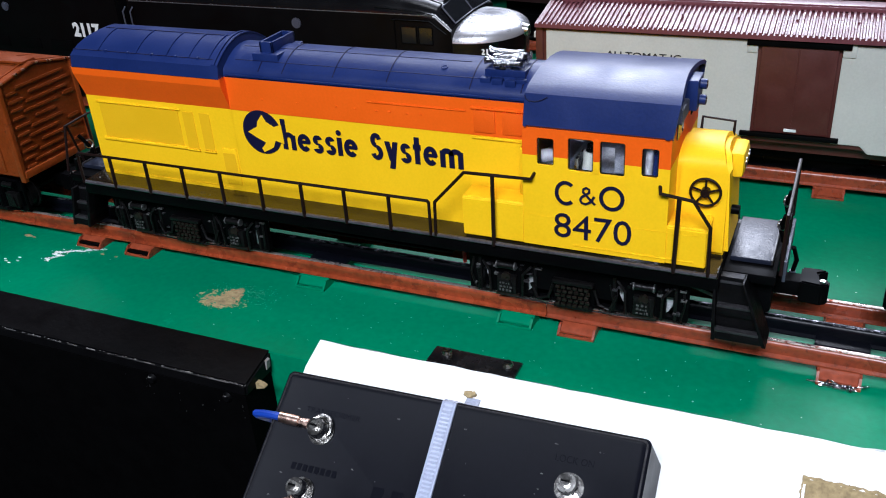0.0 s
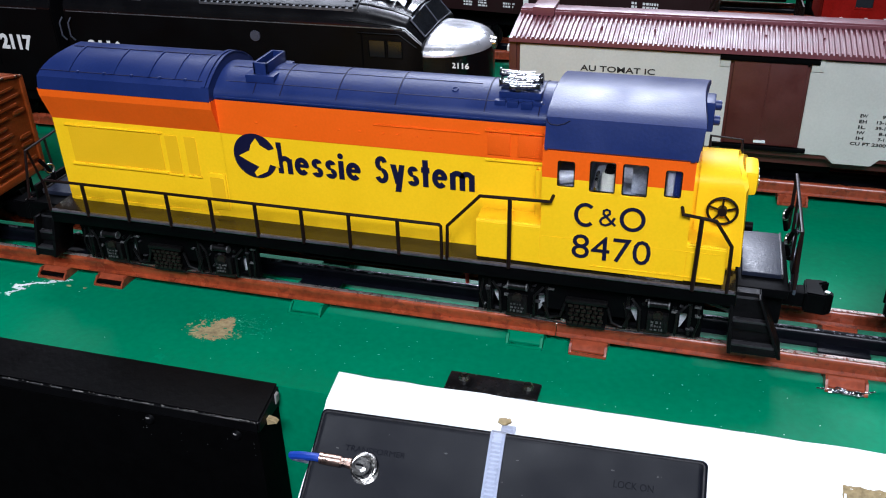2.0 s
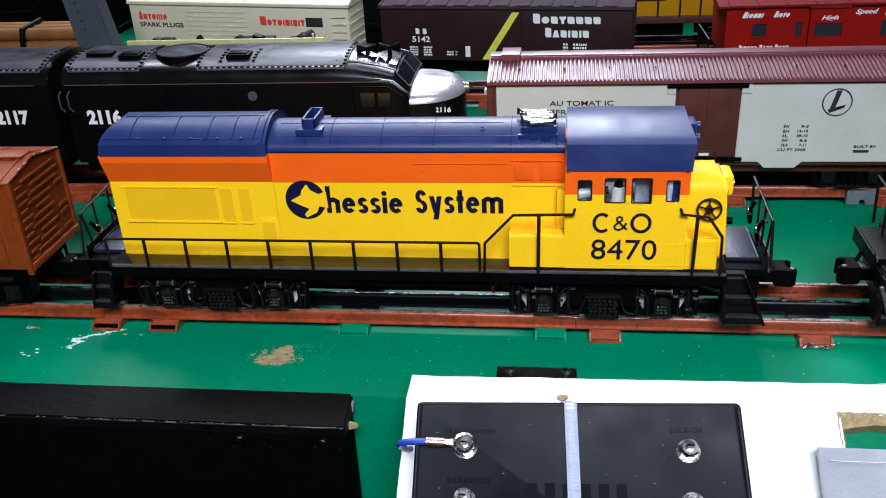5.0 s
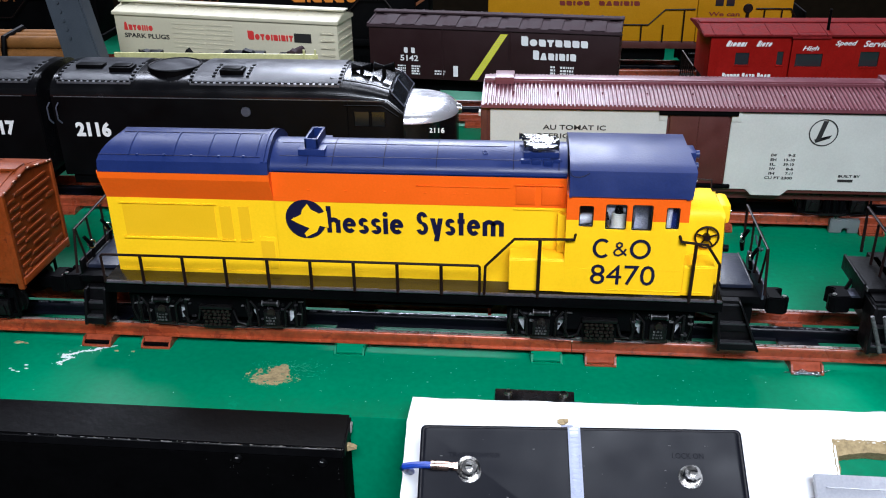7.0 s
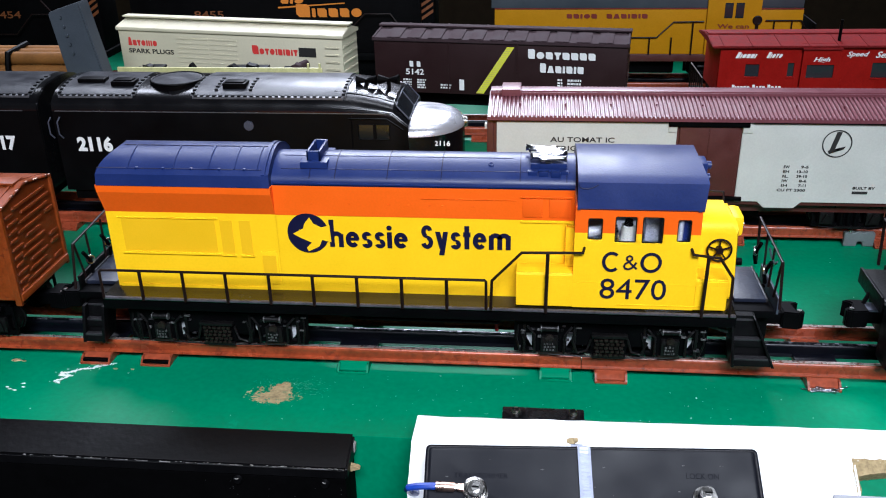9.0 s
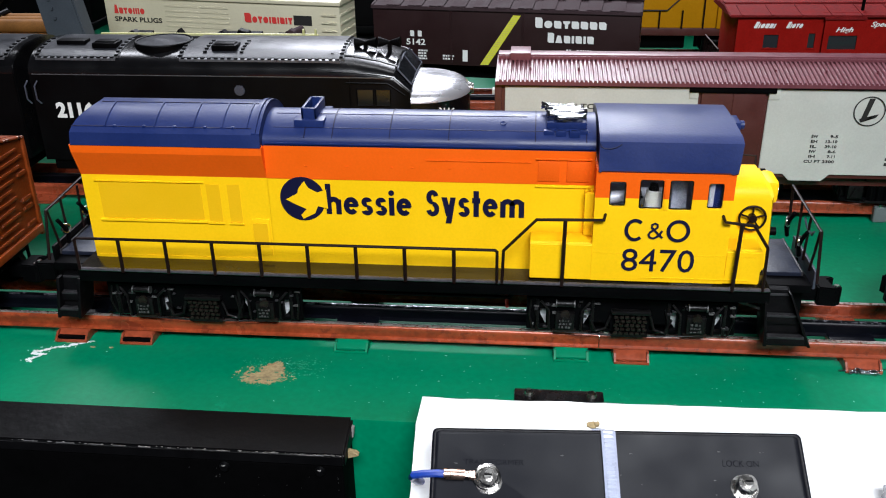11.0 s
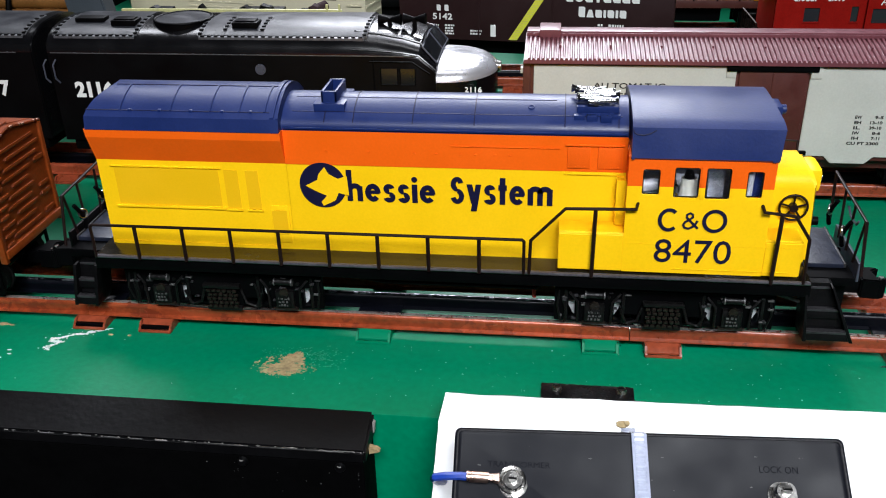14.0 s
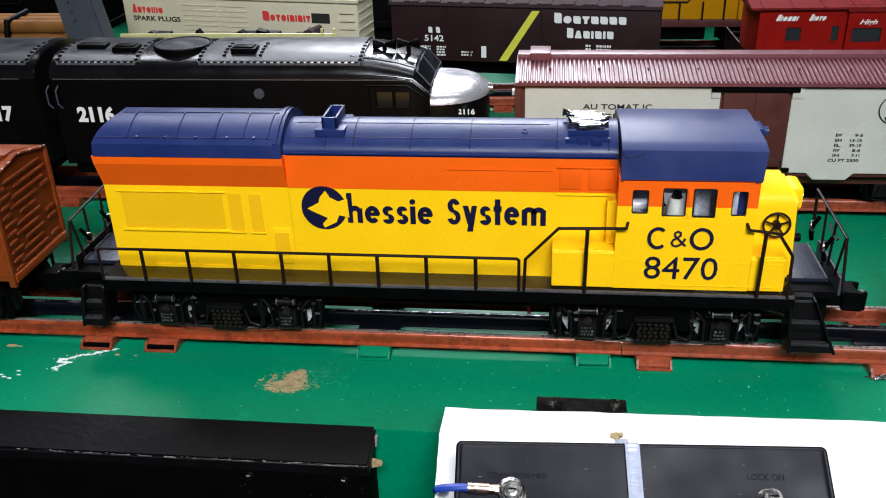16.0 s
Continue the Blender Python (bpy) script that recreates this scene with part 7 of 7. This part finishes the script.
def caboose():
    x0, x1, cy, h = 0.1965, 0.4050, T3 + 0.004, 0.0285
    car = thing("caboose", ((x0 + x1) / 2, cy, 0.0112), "red toy caboose with white lettering", "caboose")
    y = cy - h
    holes = [(0.2170, 0.2280, 0.0580, 0.0680), (0.2500, 0.2550, 0.0580, 0.0690), (0.2640, 0.2850, 0.0570, 0.0690), (0.3150, 0.3300, 0.0570, 0.0690)]
    body = part("side", wall_with_windows(x0, x1, 0.0420, 0.0818, y, 0.0015, holes), RED, car)
    part("core", box(x0, x1, y + 0.0035, cy + h, 0.0420, 0.0818, 0.0004), RED, car)
    for hx0, hx1, hz0, hz1 in holes:
        wn = part("window_pane", box(hx0, hx1, y + 0.0010, y + 0.0034, hz0, hz1), DARKGLASS, body, "dark window pane")
        part("window_frame", box(hx0 - 0.0006, hx1 + 0.0006, y - 0.0006, y, hz0 - 0.0010, hz0 - 0.0002), RED, wn)
    e = h + 0.0030
    part("roof", prism([(cy - e, 0.0812), (cy - e, 0.0830), (cy - 0.008, 0.0866), (cy + 0.008, 0.0866), (cy + e, 0.0830), (cy + e, 0.0812)], x0 - 0.0070, x1, bevel=0.0005), REDROOF, car, "faded red roof")
    part("roof_walk", box(x0 - 0.006, x1, cy - 0.0050, cy + 0.0050, 0.0864, 0.0878, 0.0004), REDROOF, car)
    for k in range(10):
        x = x0 + 0.002 + k * 0.022
        part("roof_rib", prism([(cy - e - 0.0004, 0.0815), (cy - e - 0.0004, 0.0835), (cy - 0.008, 0.0871), (cy - 0.008, 0.0860)], x - 0.0006, x + 0.0006), REDROOF, car)
    part("side_post", box(0.2885, 0.2900, y - 0.0010, y, 0.0430, 0.0815, 0.0003), RED, car)
    part("smoke_stack", cyl((0.2893, cy - 0.020, 0.0830), (0.2893, cy - 0.020, 0.1010), 0.0012), BLACK, car)
    part("end_platform", box(x0 - 0.0120, x0, cy - 0.0270, cy + 0.0270, 0.0330, 0.0360, 0.0004), BLACK, car)
    er = part("end_rail", wire([(x0 - 0.0115, cy - 0.025, 0.036), (x0 - 0.0115, cy - 0.025, 0.056), (x0 - 0.0115, cy + 0.025, 0.056), (x0 - 0.0115, cy + 0.025, 0.036)], 0.0007), RAILBLACK, car)
    for k in range(5):
        part("post", cyl((x0 - 0.0115, cy - 0.0166 + k * 0.0083, 0.036), (x0 - 0.0115, cy - 0.0166 + k * 0.0083, 0.056), 0.0005, 6), RAILBLACK, er)
    part("underframe", box(x0, x1, cy - 0.014, cy + 0.014, 0.0290, 0.0425), BLACK, car)
    truck(car, x0 + 0.030, cy, 0.0185, 0.0200)
    truck(car, x1 - 0.030, cy, 0.0185, 0.0200)
    yy = y - 0.0003
    marks("biobbi", 0.2080, 0.2240, 0.0730, 0.0034, 0.0048, yy, WHITEINK, car, "white plain block", 0.45)
    marks("bioto", 0.2320, 0.2440, 0.0730, 0.0034, 0.0048, yy, WHITEINK, car, "white plain block", 0.45)
    bay = part("bay_window", wall_with_windows(0.2600, 0.2885, 0.0430, 0.0800, y - 0.0026, 0.0012, [(0.2640, 0.2850, 0.0575, 0.0680)]), RED, car, "red bay window")
    part("bay_core", box(0.2600, 0.2885, y - 0.0016, y + 0.0006, 0.0430, 0.0812, 0.0003), DARKGLASS, bay, "dark pane behind the bay")
    part("bay_roof", prism([(y - 0.0040, 0.0800), (y - 0.0040, 0.0812), (y + 0.0030, 0.0842), (y + 0.0030, 0.0825)], 0.2590, 0.2895), REDROOF, bay)
    for xx in (0.2600, 0.2873):
        part("bay_side", box(xx, xx + 0.0012, y - 0.0014, y, 0.0430, 0.0800), RED, bay)
    part("lettering", slanted("High", 0.2680, 0.2800, 0.0695, 0.0742, y - 0.0028, 0.0001, 0.02), WHITEINK, car, "white lettering High")
    part("lettering", slanted("Speed", 0.2935, 0.3090, 0.0730, 0.0780, yy, 0.0001, 0.02), WHITEINK, car, "white lettering Speed")
    part("lettering", slanted("Service", 0.3160, 0.3380, 0.0730, 0.0780, yy, 0.0001, 0.02), WHITEINK, car, "white lettering Service")
    marks("bibbbb batb boab", 0.2080, 0.2470, 0.0478, 0.0026, 0.0036, yy, WHITEINK, car, "white plain block")
    car.rotation_euler = (0, 0, radians(1.5))
    for k in range(12):
        x = x0 + 0.006 + k * 0.018
        part("board_seam", box(x - 0.0003, x + 0.0003, y - 0.0003, y + 0.0002, 0.0425, 0.0560), RED, body)


caboose()


# ---- crane car and pole load between the rows ----
def crane_car():
    cy = 0.262
    car = thing("crane_car", (-0.20, cy, 0.0112), "work car with faded yellow deck and grey boom", "crane car")
    part("deck", box(-0.290, -0.100, cy - 0.026, cy + 0.026, 0.0300, 0.0400, 0.0008), BLACK, car)
    part("stand", box(-0.260, -0.110, cy - 0.020, cy + 0.014, 0.0395, 0.0720, 0.001), BLACK, car)
    part("side_board", box(-0.2620, -0.1050, cy - 0.0225, cy - 0.0205, 0.0760, 0.0858, 0.0005), OLIVE, car, "faded yellow side board")
    part("small_writing", bars(-0.2400, -0.1820, 0.0790, 0.0830, 1, cy - 0.0227, 9), INK, car, "black bars of small writing", smooth=0)
    for x, w, hgt in ((-0.236, 0.006, 0.006), (-0.190, 0.020, 0.004), (-0.165, 0.016, 0.006), (-0.130, 0.008, 0.005)):
        part("load_piece", box(x - w, x + w, cy - 0.018, cy - 0.004, 0.0715, 0.0780 + hgt, 0.001), BLACK, car)
    rnd = random.Random(44)
    for x, zt in ((-0.247, 0.0865), (-0.240, 0.0900), (-0.206, 0.0885), (-0.174, 0.0880), (-0.160, 0.0905), (-0.126, 0.0895)):
        lump = [(x + rnd.uniform(0.0035, 0.0075) * math.cos(a), 0.0775 + (zt - 0.0775) * max(0, math.sin(a)) * rnd.uniform(0.7, 1.0)) for a in (0, 0.5, 1.0, 1.6, 2.1, 2.7, math.pi)]
        part("load_piece", prism(lump, cy - 0.0195, cy - 0.0120, axis="y", bevel=0.0004), BLACK if x < -0.15 else SPROOF, car, "dark lump of gear")
    for x in (-0.1150, -0.1065):
        part("end_stake", box(x - 0.0008, x + 0.0008, cy - 0.0235, cy - 0.0222, 0.0760, 0.0895, 0.0002), OLIVE, car)
    part("winch", cyl((-0.128, cy - 0.016, 0.0830), (-0.120, cy - 0.006, 0.0850), 0.0035), SPROOF, car)
    part("end_board", box(-0.1180, -0.1080, cy - 0.0222, cy - 0.0205, 0.0790, 0.0840, 0.0004), BOOM, car, "grey end board")
    front = [(-0.3105, 0.0640), (-0.2820, 0.0720), (-0.2925, 0.1305), (-0.3185, 0.1225)]
    part("boom", prism(front, cy - 0.004, cy + 0.012, axis="y", bevel=0.0010), BOOM, car, "slanted grey riveted boom")
    for k in range(5):
        x, z = -0.3095 - 0.0012 * k, 0.0920 + 0.0068 * k
        part("boom_rivet", cyl((x + 0.006, cy - 0.0052, z), (x + 0.006, cy - 0.0035, z), 0.0011, 10), BOOM, car)
    part("boom_foot", box(-0.325, -0.276, cy - 0.014, cy + 0.016, 0.0395, 0.0660, 0.001), OLIVE, car)
    part("hook_rod", cyl((-0.3170, cy, 0.1225), (-0.3240, cy, 0.1310), 0.0006, 6), RAILBLACK, car)
    truck(car, -0.265, cy, 0.0185, 0.0200)
    truck(car, -0.130, cy, 0.0185, 0.0200)


track(0.262, -0.60, -0.055, [-0.58 + 0.0741 * k for k in range(7)], "tracks on the table", "three-rail tinplate track with rust brown rails")
crane_car()


def pole_car():
    cy = 0.345
    car = thing("pole_car", (-0.45, cy, 0.0112), "dark flat car carrying tan wooden poles", "flat car")
    part("deck", box(-0.560, -0.350, cy - 0.028, cy + 0.028, 0.0300, 0.0420, 0.001), BLACK, car)
    part("bolster", box(-0.540, -0.360, cy - 0.024, cy + 0.024, 0.0420, 0.0545, 0.001), BLACK, car)
    for y, z in ((-0.018, 0.0600), (-0.006, 0.0600), (0.006, 0.0600), (0.018, 0.0600), (-0.015, 0.0704), (-0.003, 0.0704), (0.009, 0.0704)):
        part("pole", cyl((-0.560, cy + y, z), (-0.345, cy + y, z), 0.0056, 16), LOG, car, "tan wooden pole")
    for x in (-0.3980, -0.5200):
        part("strap", wire([(x, cy - 0.0255, 0.0500), (x, cy - 0.0255, 0.0640), (x, cy - 0.0215, 0.0760), (x, cy + 0.010, 0.0775), (x, cy + 0.0255, 0.0640), (x, cy + 0.0255, 0.0500)], 0.0024), BLACK, car, "black strap")
    truck(car, -0.520, cy, 0.0185, 0.0200)
    truck(car, -0.390, cy, 0.0185, 0.0200)


pole_car()


# ---- fourth row: locomotives in the dim back ----
def hazard(x0, x1, z0, z1, y, n, parent):
    for k in range(n):
        z = z0 + (z1 - z0) * k / n
        d = (z1 - z0) / n
        part("hazard_stripe", flat([(x0, z), (x1, z + d * 1.2), (x1, z + d * 1.7), (x0, z + d * 0.5)], y), DIMORANGE, parent, "orange warning stripe")


def yellow_hood_unit():
    cy = T4
    h = 0.0170
    u = thing("hood_locomotive", (0.15, cy, 0.0112), "yellow and slate grey toy diesel locomotive at the back", "locomotive", "locomotives at the back")
    y = cy - h - 0.011
    part("chassis", box(0.000, 0.318, cy - 0.0295, cy + 0.0295, 0.0345, 0.0415, 0.0006), REEFBROWN, u, "red-brown frame edge")
    part("hood", box(0.0110, 0.2100, y, cy + h, 0.0415, 0.0835, 0.0005), UPYELLOW, u)
    part("red_line", box(0.0110, 0.2100, y - 0.0004, y + 0.001, 0.0838, 0.0848), DARKREDINK, u)
    part("roof", prism([(y, 0.0850), (y, 0.0980)] + arch((cy + h - y) / 2, 0.0980, 0.1085, (cy + h + y) / 2, 12)[1:-1] + [(cy + h, 0.0980), (cy + h, 0.0850)], 0.0080, 0.2100), UPGREY, u, "slate grey roof")
    part("cab", box(0.2100, 0.2590, y - 0.003, cy + 0.0275, 0.0415, 0.1060, 0.0006), UPYELLOW, u)
    for a, b in ((0.2255, 0.2330), (0.2355, 0.2430)):
        part("cab_window", box(a, b, y - 0.0036, y - 0.002, 0.0760, 0.0900, 0.0003), DARKGLASS, u, "dark cab window")
    part("cab_roof", prism([(y - 0.004, 0.1050), (y + 0.006, 0.1120), (cy + 0.022, 0.1120), (cy + 0.030, 0.1050)], 0.2090, 0.2610), UPGREY, u)
    part("nose", box(0.2590, 0.2980, y, cy + 0.016, 0.0415, 0.0832, 0.0010), UPYELLOW, u)
    part("red_line", box(0.2595, 0.2975, y - 0.0004, y + 0.001, 0.0834, 0.0844), DARKREDINK, u)
    part("nose_top", box(0.2590, 0.2975, y + 0.0005, cy + 0.0155, 0.0845, 0.1010, 0.0010), UPGREY, u)
    bw = part("brake_wheel", ring((0.2560, y - 0.0035, 0.0740), (0, 1, 0), 0.0036, 0.0009, 20), RAILBLACK, u, "black brake wheel")
    part("hub", cyl((0.2560, y - 0.0045, 0.0740), (0.2560, y - 0.001, 0.0740), 0.0030), RAILBLACK, bw)
    part("chain", cyl((0.2560, y - 0.0035, 0.0710), (0.2560, y - 0.0035, 0.0560), 0.0016, 8), RAILBLACK, u)
    yy = cy - 0.0297
    hr = part("handrail", wire([(0.0110, yy, 0.0575), (0.1650, yy, 0.0575), (0.1800, yy, 0.0720), (0.2080, yy, 0.0725)], 0.0007), RAILBLACK, u)
    for k in range(9):
        part("post", cyl((0.0150 + 0.0205 * k, yy, 0.0410), (0.0150 + 0.0205 * k, yy, 0.0575), 0.0008, 6), RAILBLACK, hr)
    part("post", cyl((0.1980, yy, 0.0410), (0.1980, yy, 0.0725), 0.0008, 6), RAILBLACK, hr)
    hr = part("handrail", wire([(0.2640, yy, 0.0735), (0.2960, yy, 0.0735), (0.3020, yy, 0.0640), (0.3020, yy, 0.0410)], 0.0007), RAILBLACK, u)
    for x in (0.2720, 0.2880):
        part("post", cyl((x, yy, 0.0410), (x, yy, 0.0725), 0.0007, 6), RAILBLACK, hr)
    part("end_sheet", box(0.3100, 0.3115, cy - 0.0270, cy + 0.0270, 0.0400, 0.0700, 0.0003), BLACK, u)
    marks("bbiob  babibib", 0.0790, 0.1560, 0.0752, 0.0042, 0.0042, y - 0.0003, DARKREDINK, u, "dark red plain block")
    part("lettering", lettering("We can", 0.2200, 0.2490, 0.0665, 0.0705, y - 0.0034, 0.0001, 0.02), DARKREDINK, u, "dark red lettering We can")
    part("fuel_tank", box(0.095, 0.185, cy - 0.018, cy + 0.018, 0.0200, 0.0350, 0.002), BLACK, u)
    truck(u, 0.055, cy, 0.035, 0.0205, 2, 0.0088)
    truck(u, 0.235, cy, 0.035, 0.0205, 2, 0.0088)


yellow_hood_unit()


def black_hood_unit(x0, x1, number, place, named):
    cy, h = T4, 0.0240
    u = thing("hood_locomotive", ((x0 + x1) / 2, cy, 0.0112), "black toy diesel locomotive with orange lettering at the back", "locomotive", "locomotives at the back")
    part("chassis", box(x0, x1, cy - 0.0295, cy + 0.0295, 0.0345, 0.0415, 0.0006), BLACK, u)
    part("hood", prism([(cy - h, 0.0415), (cy - h, 0.0960)] + arch(h, 0.0960, 0.1080, cy, 10)[1:-1] + [(cy + h, 0.0960), (cy + h, 0.0415)], x0 + 0.012, x1 - 0.016), BLACK, u)
    y = cy - h - 0.0003
    part("number", lettering(number, place, place + 0.030, 0.0750, 0.0820, y, 0.0001, 0.01), DIMORANGE, u, "dark orange number " + number)
    if named:
        marks("bio", -0.2000, -0.1760, 0.0890, 0.0048, 0.0066, y, ORANGEINK, u, "orange plain block", 0.2)
        marks("mibbbo", -0.1850, -0.1180, 0.0760, 0.0085, 0.0125, y - 0.0002, ORANGEINK, u, "orange plain block")
        part("underline", flat([(-0.2020, 0.0860), (-0.1350, 0.0900), (-0.1350, 0.0890), (-0.2020, 0.0845)], y - 0.0004), ORANGEINK, u)
    hazard(x1 - 0.0155, x1 - 0.004, 0.0720, 0.1040, cy - 0.0200, 5, u)
    part("end_sheet", box(x1 - 0.0160, x1 - 0.0030, cy - 0.0197, cy + 0.0197, 0.0410, 0.1050, 0.0006), BLACK, u)
    hr = part("handrail", wire([(x0 + 0.004, cy - 0.0297, 0.0410), (x0 + 0.004, cy - 0.0297, 0.0600), (x1 - 0.090, cy - 0.0297, 0.0600), (x1 - 0.070, cy - 0.0297, 0.0800), (x1 - 0.045, cy - 0.0297, 0.0800), (x1 - 0.030, cy - 0.0297, 0.0600)], 0.0007), RAILBLACK, u, "dark wire handrail")
    for k in range(7):
        part("post", cyl((x0 + 0.03 + 0.026 * k, cy - 0.0297, 0.041), (x0 + 0.03 + 0.026 * k, cy - 0.0297, 0.060), 0.0006, 6), RAILBLACK, hr)
    truck(u, x0 + 0.060, cy, 0.035, 0.0205, 2, 0.0088)
    truck(u, x1 - 0.070, cy, 0.035, 0.0205, 2, 0.0088)


black_hood_unit(-0.3650, -0.0450, "8455", -0.2880, True)
black_hood_unit(-0.7000, -0.3850, "8454", -0.5000, False)


# ---- next locomotive on the front track, seen by its end ----
def next_locomotive():
    cy = T1
    u = thing("locomotive", (0.36, cy, 0.0112), "black toy locomotive with end platform and coupler", "locomotive")
    part("chassis", box(0.2290, 0.5000, cy - 0.0285, cy + 0.0285, 0.0345, 0.0415, 0.0006), BLACK, u)
    part("hood", box(0.2620, 0.5000, cy - 0.0200, cy + 0.0200, 0.0415, 0.1000, 0.003), BLACK, u)
    part("end_deck", box(0.2170, 0.2330, cy - 0.0120, cy + 0.0230, 0.0395, 0.0415, 0.0005), STEPBLACK, u)
    part("deck_edge", box(0.2163, 0.2170, cy - 0.0122, cy + 0.0232, 0.0398, 0.0419, 0.0002), SMUDGE, u, "rubbed pale platform edge")
    er = part("end_rail", wire([(0.2262, cy - 0.0210, 0.0410), (0.2264, cy - 0.0160, 0.0630), (0.2264, cy + 0.0320, 0.0650), (0.2264, cy + 0.0290, 0.0410)], 0.0008), RAILBLACK, u)
    for top, foot in ((-0.0150, -0.0090), (0.0000, 0.0010), (0.0150, 0.0140)):
        part("post", cyl((0.2264, cy + top, 0.0632), (0.2262, cy + foot, 0.0410), 0.0007, 8), RAILBLACK, er)
    part("drop_plate", box(0.2144, 0.2158, cy - 0.0120, cy + 0.0200, 0.0360, 0.0440, 0.0004), STEPBLACK, er, "black drop plate")
    part("sill", box(0.2180, 0.2300, cy - 0.0200, cy + 0.0200, 0.0352, 0.0394, 0.0006), BLACK, u)
    part("pilot", box(0.2190, 0.2280, cy - 0.0140, cy + 0.0140, 0.0200, 0.0352, 0.0010), BLACK, u)
    stepped(0.2160, 0.2290, cy - 0.0265, cy - 0.0130, 0.0155, 0.0385, -1, u)
    for k in range(2):
        part("step_guard", prism([(0.2135 + 0.0055 * k, 0.0360), (0.2150 + 0.0055 * k, 0.0365), (0.2225 + 0.0045 * k, 0.0165), (0.2205 + 0.0045 * k, 0.0160)], cy - 0.0300, cy - 0.0285, axis="y", bevel=0.0003), SMUDGE, u, "rubbed grey step guard")
    part("hose", wire([(0.2150, cy + 0.004, 0.0380), (0.2125, cy + 0.003, 0.0330), (0.2130, cy + 0.002, 0.0250)], 0.0011), STEPBLACK, u, "black brake hose")
    c = coupler(u, 0.2240, cy, -1, 0.0285, 0.0140)
    part("coupler_cover", box(0.2090, 0.2240, cy - 0.0040, cy + 0.0040, 0.0316, 0.0330, 0.0005), STEELGREY, c, "grey coupler plate")
    part("coupler_spring", cyl((0.2190, cy - 0.0020, 0.0345), (0.2240, cy + 0.0010, 0.0350), 0.0012, 10), NICKEL, c, "bright spring")
    truck(u, 0.295, cy, 0.0330, 0.0205, 2, 0.0088)
    truck(u, 0.440, cy, 0.0330, 0.0205, 2, 0.0088)


next_locomotive()
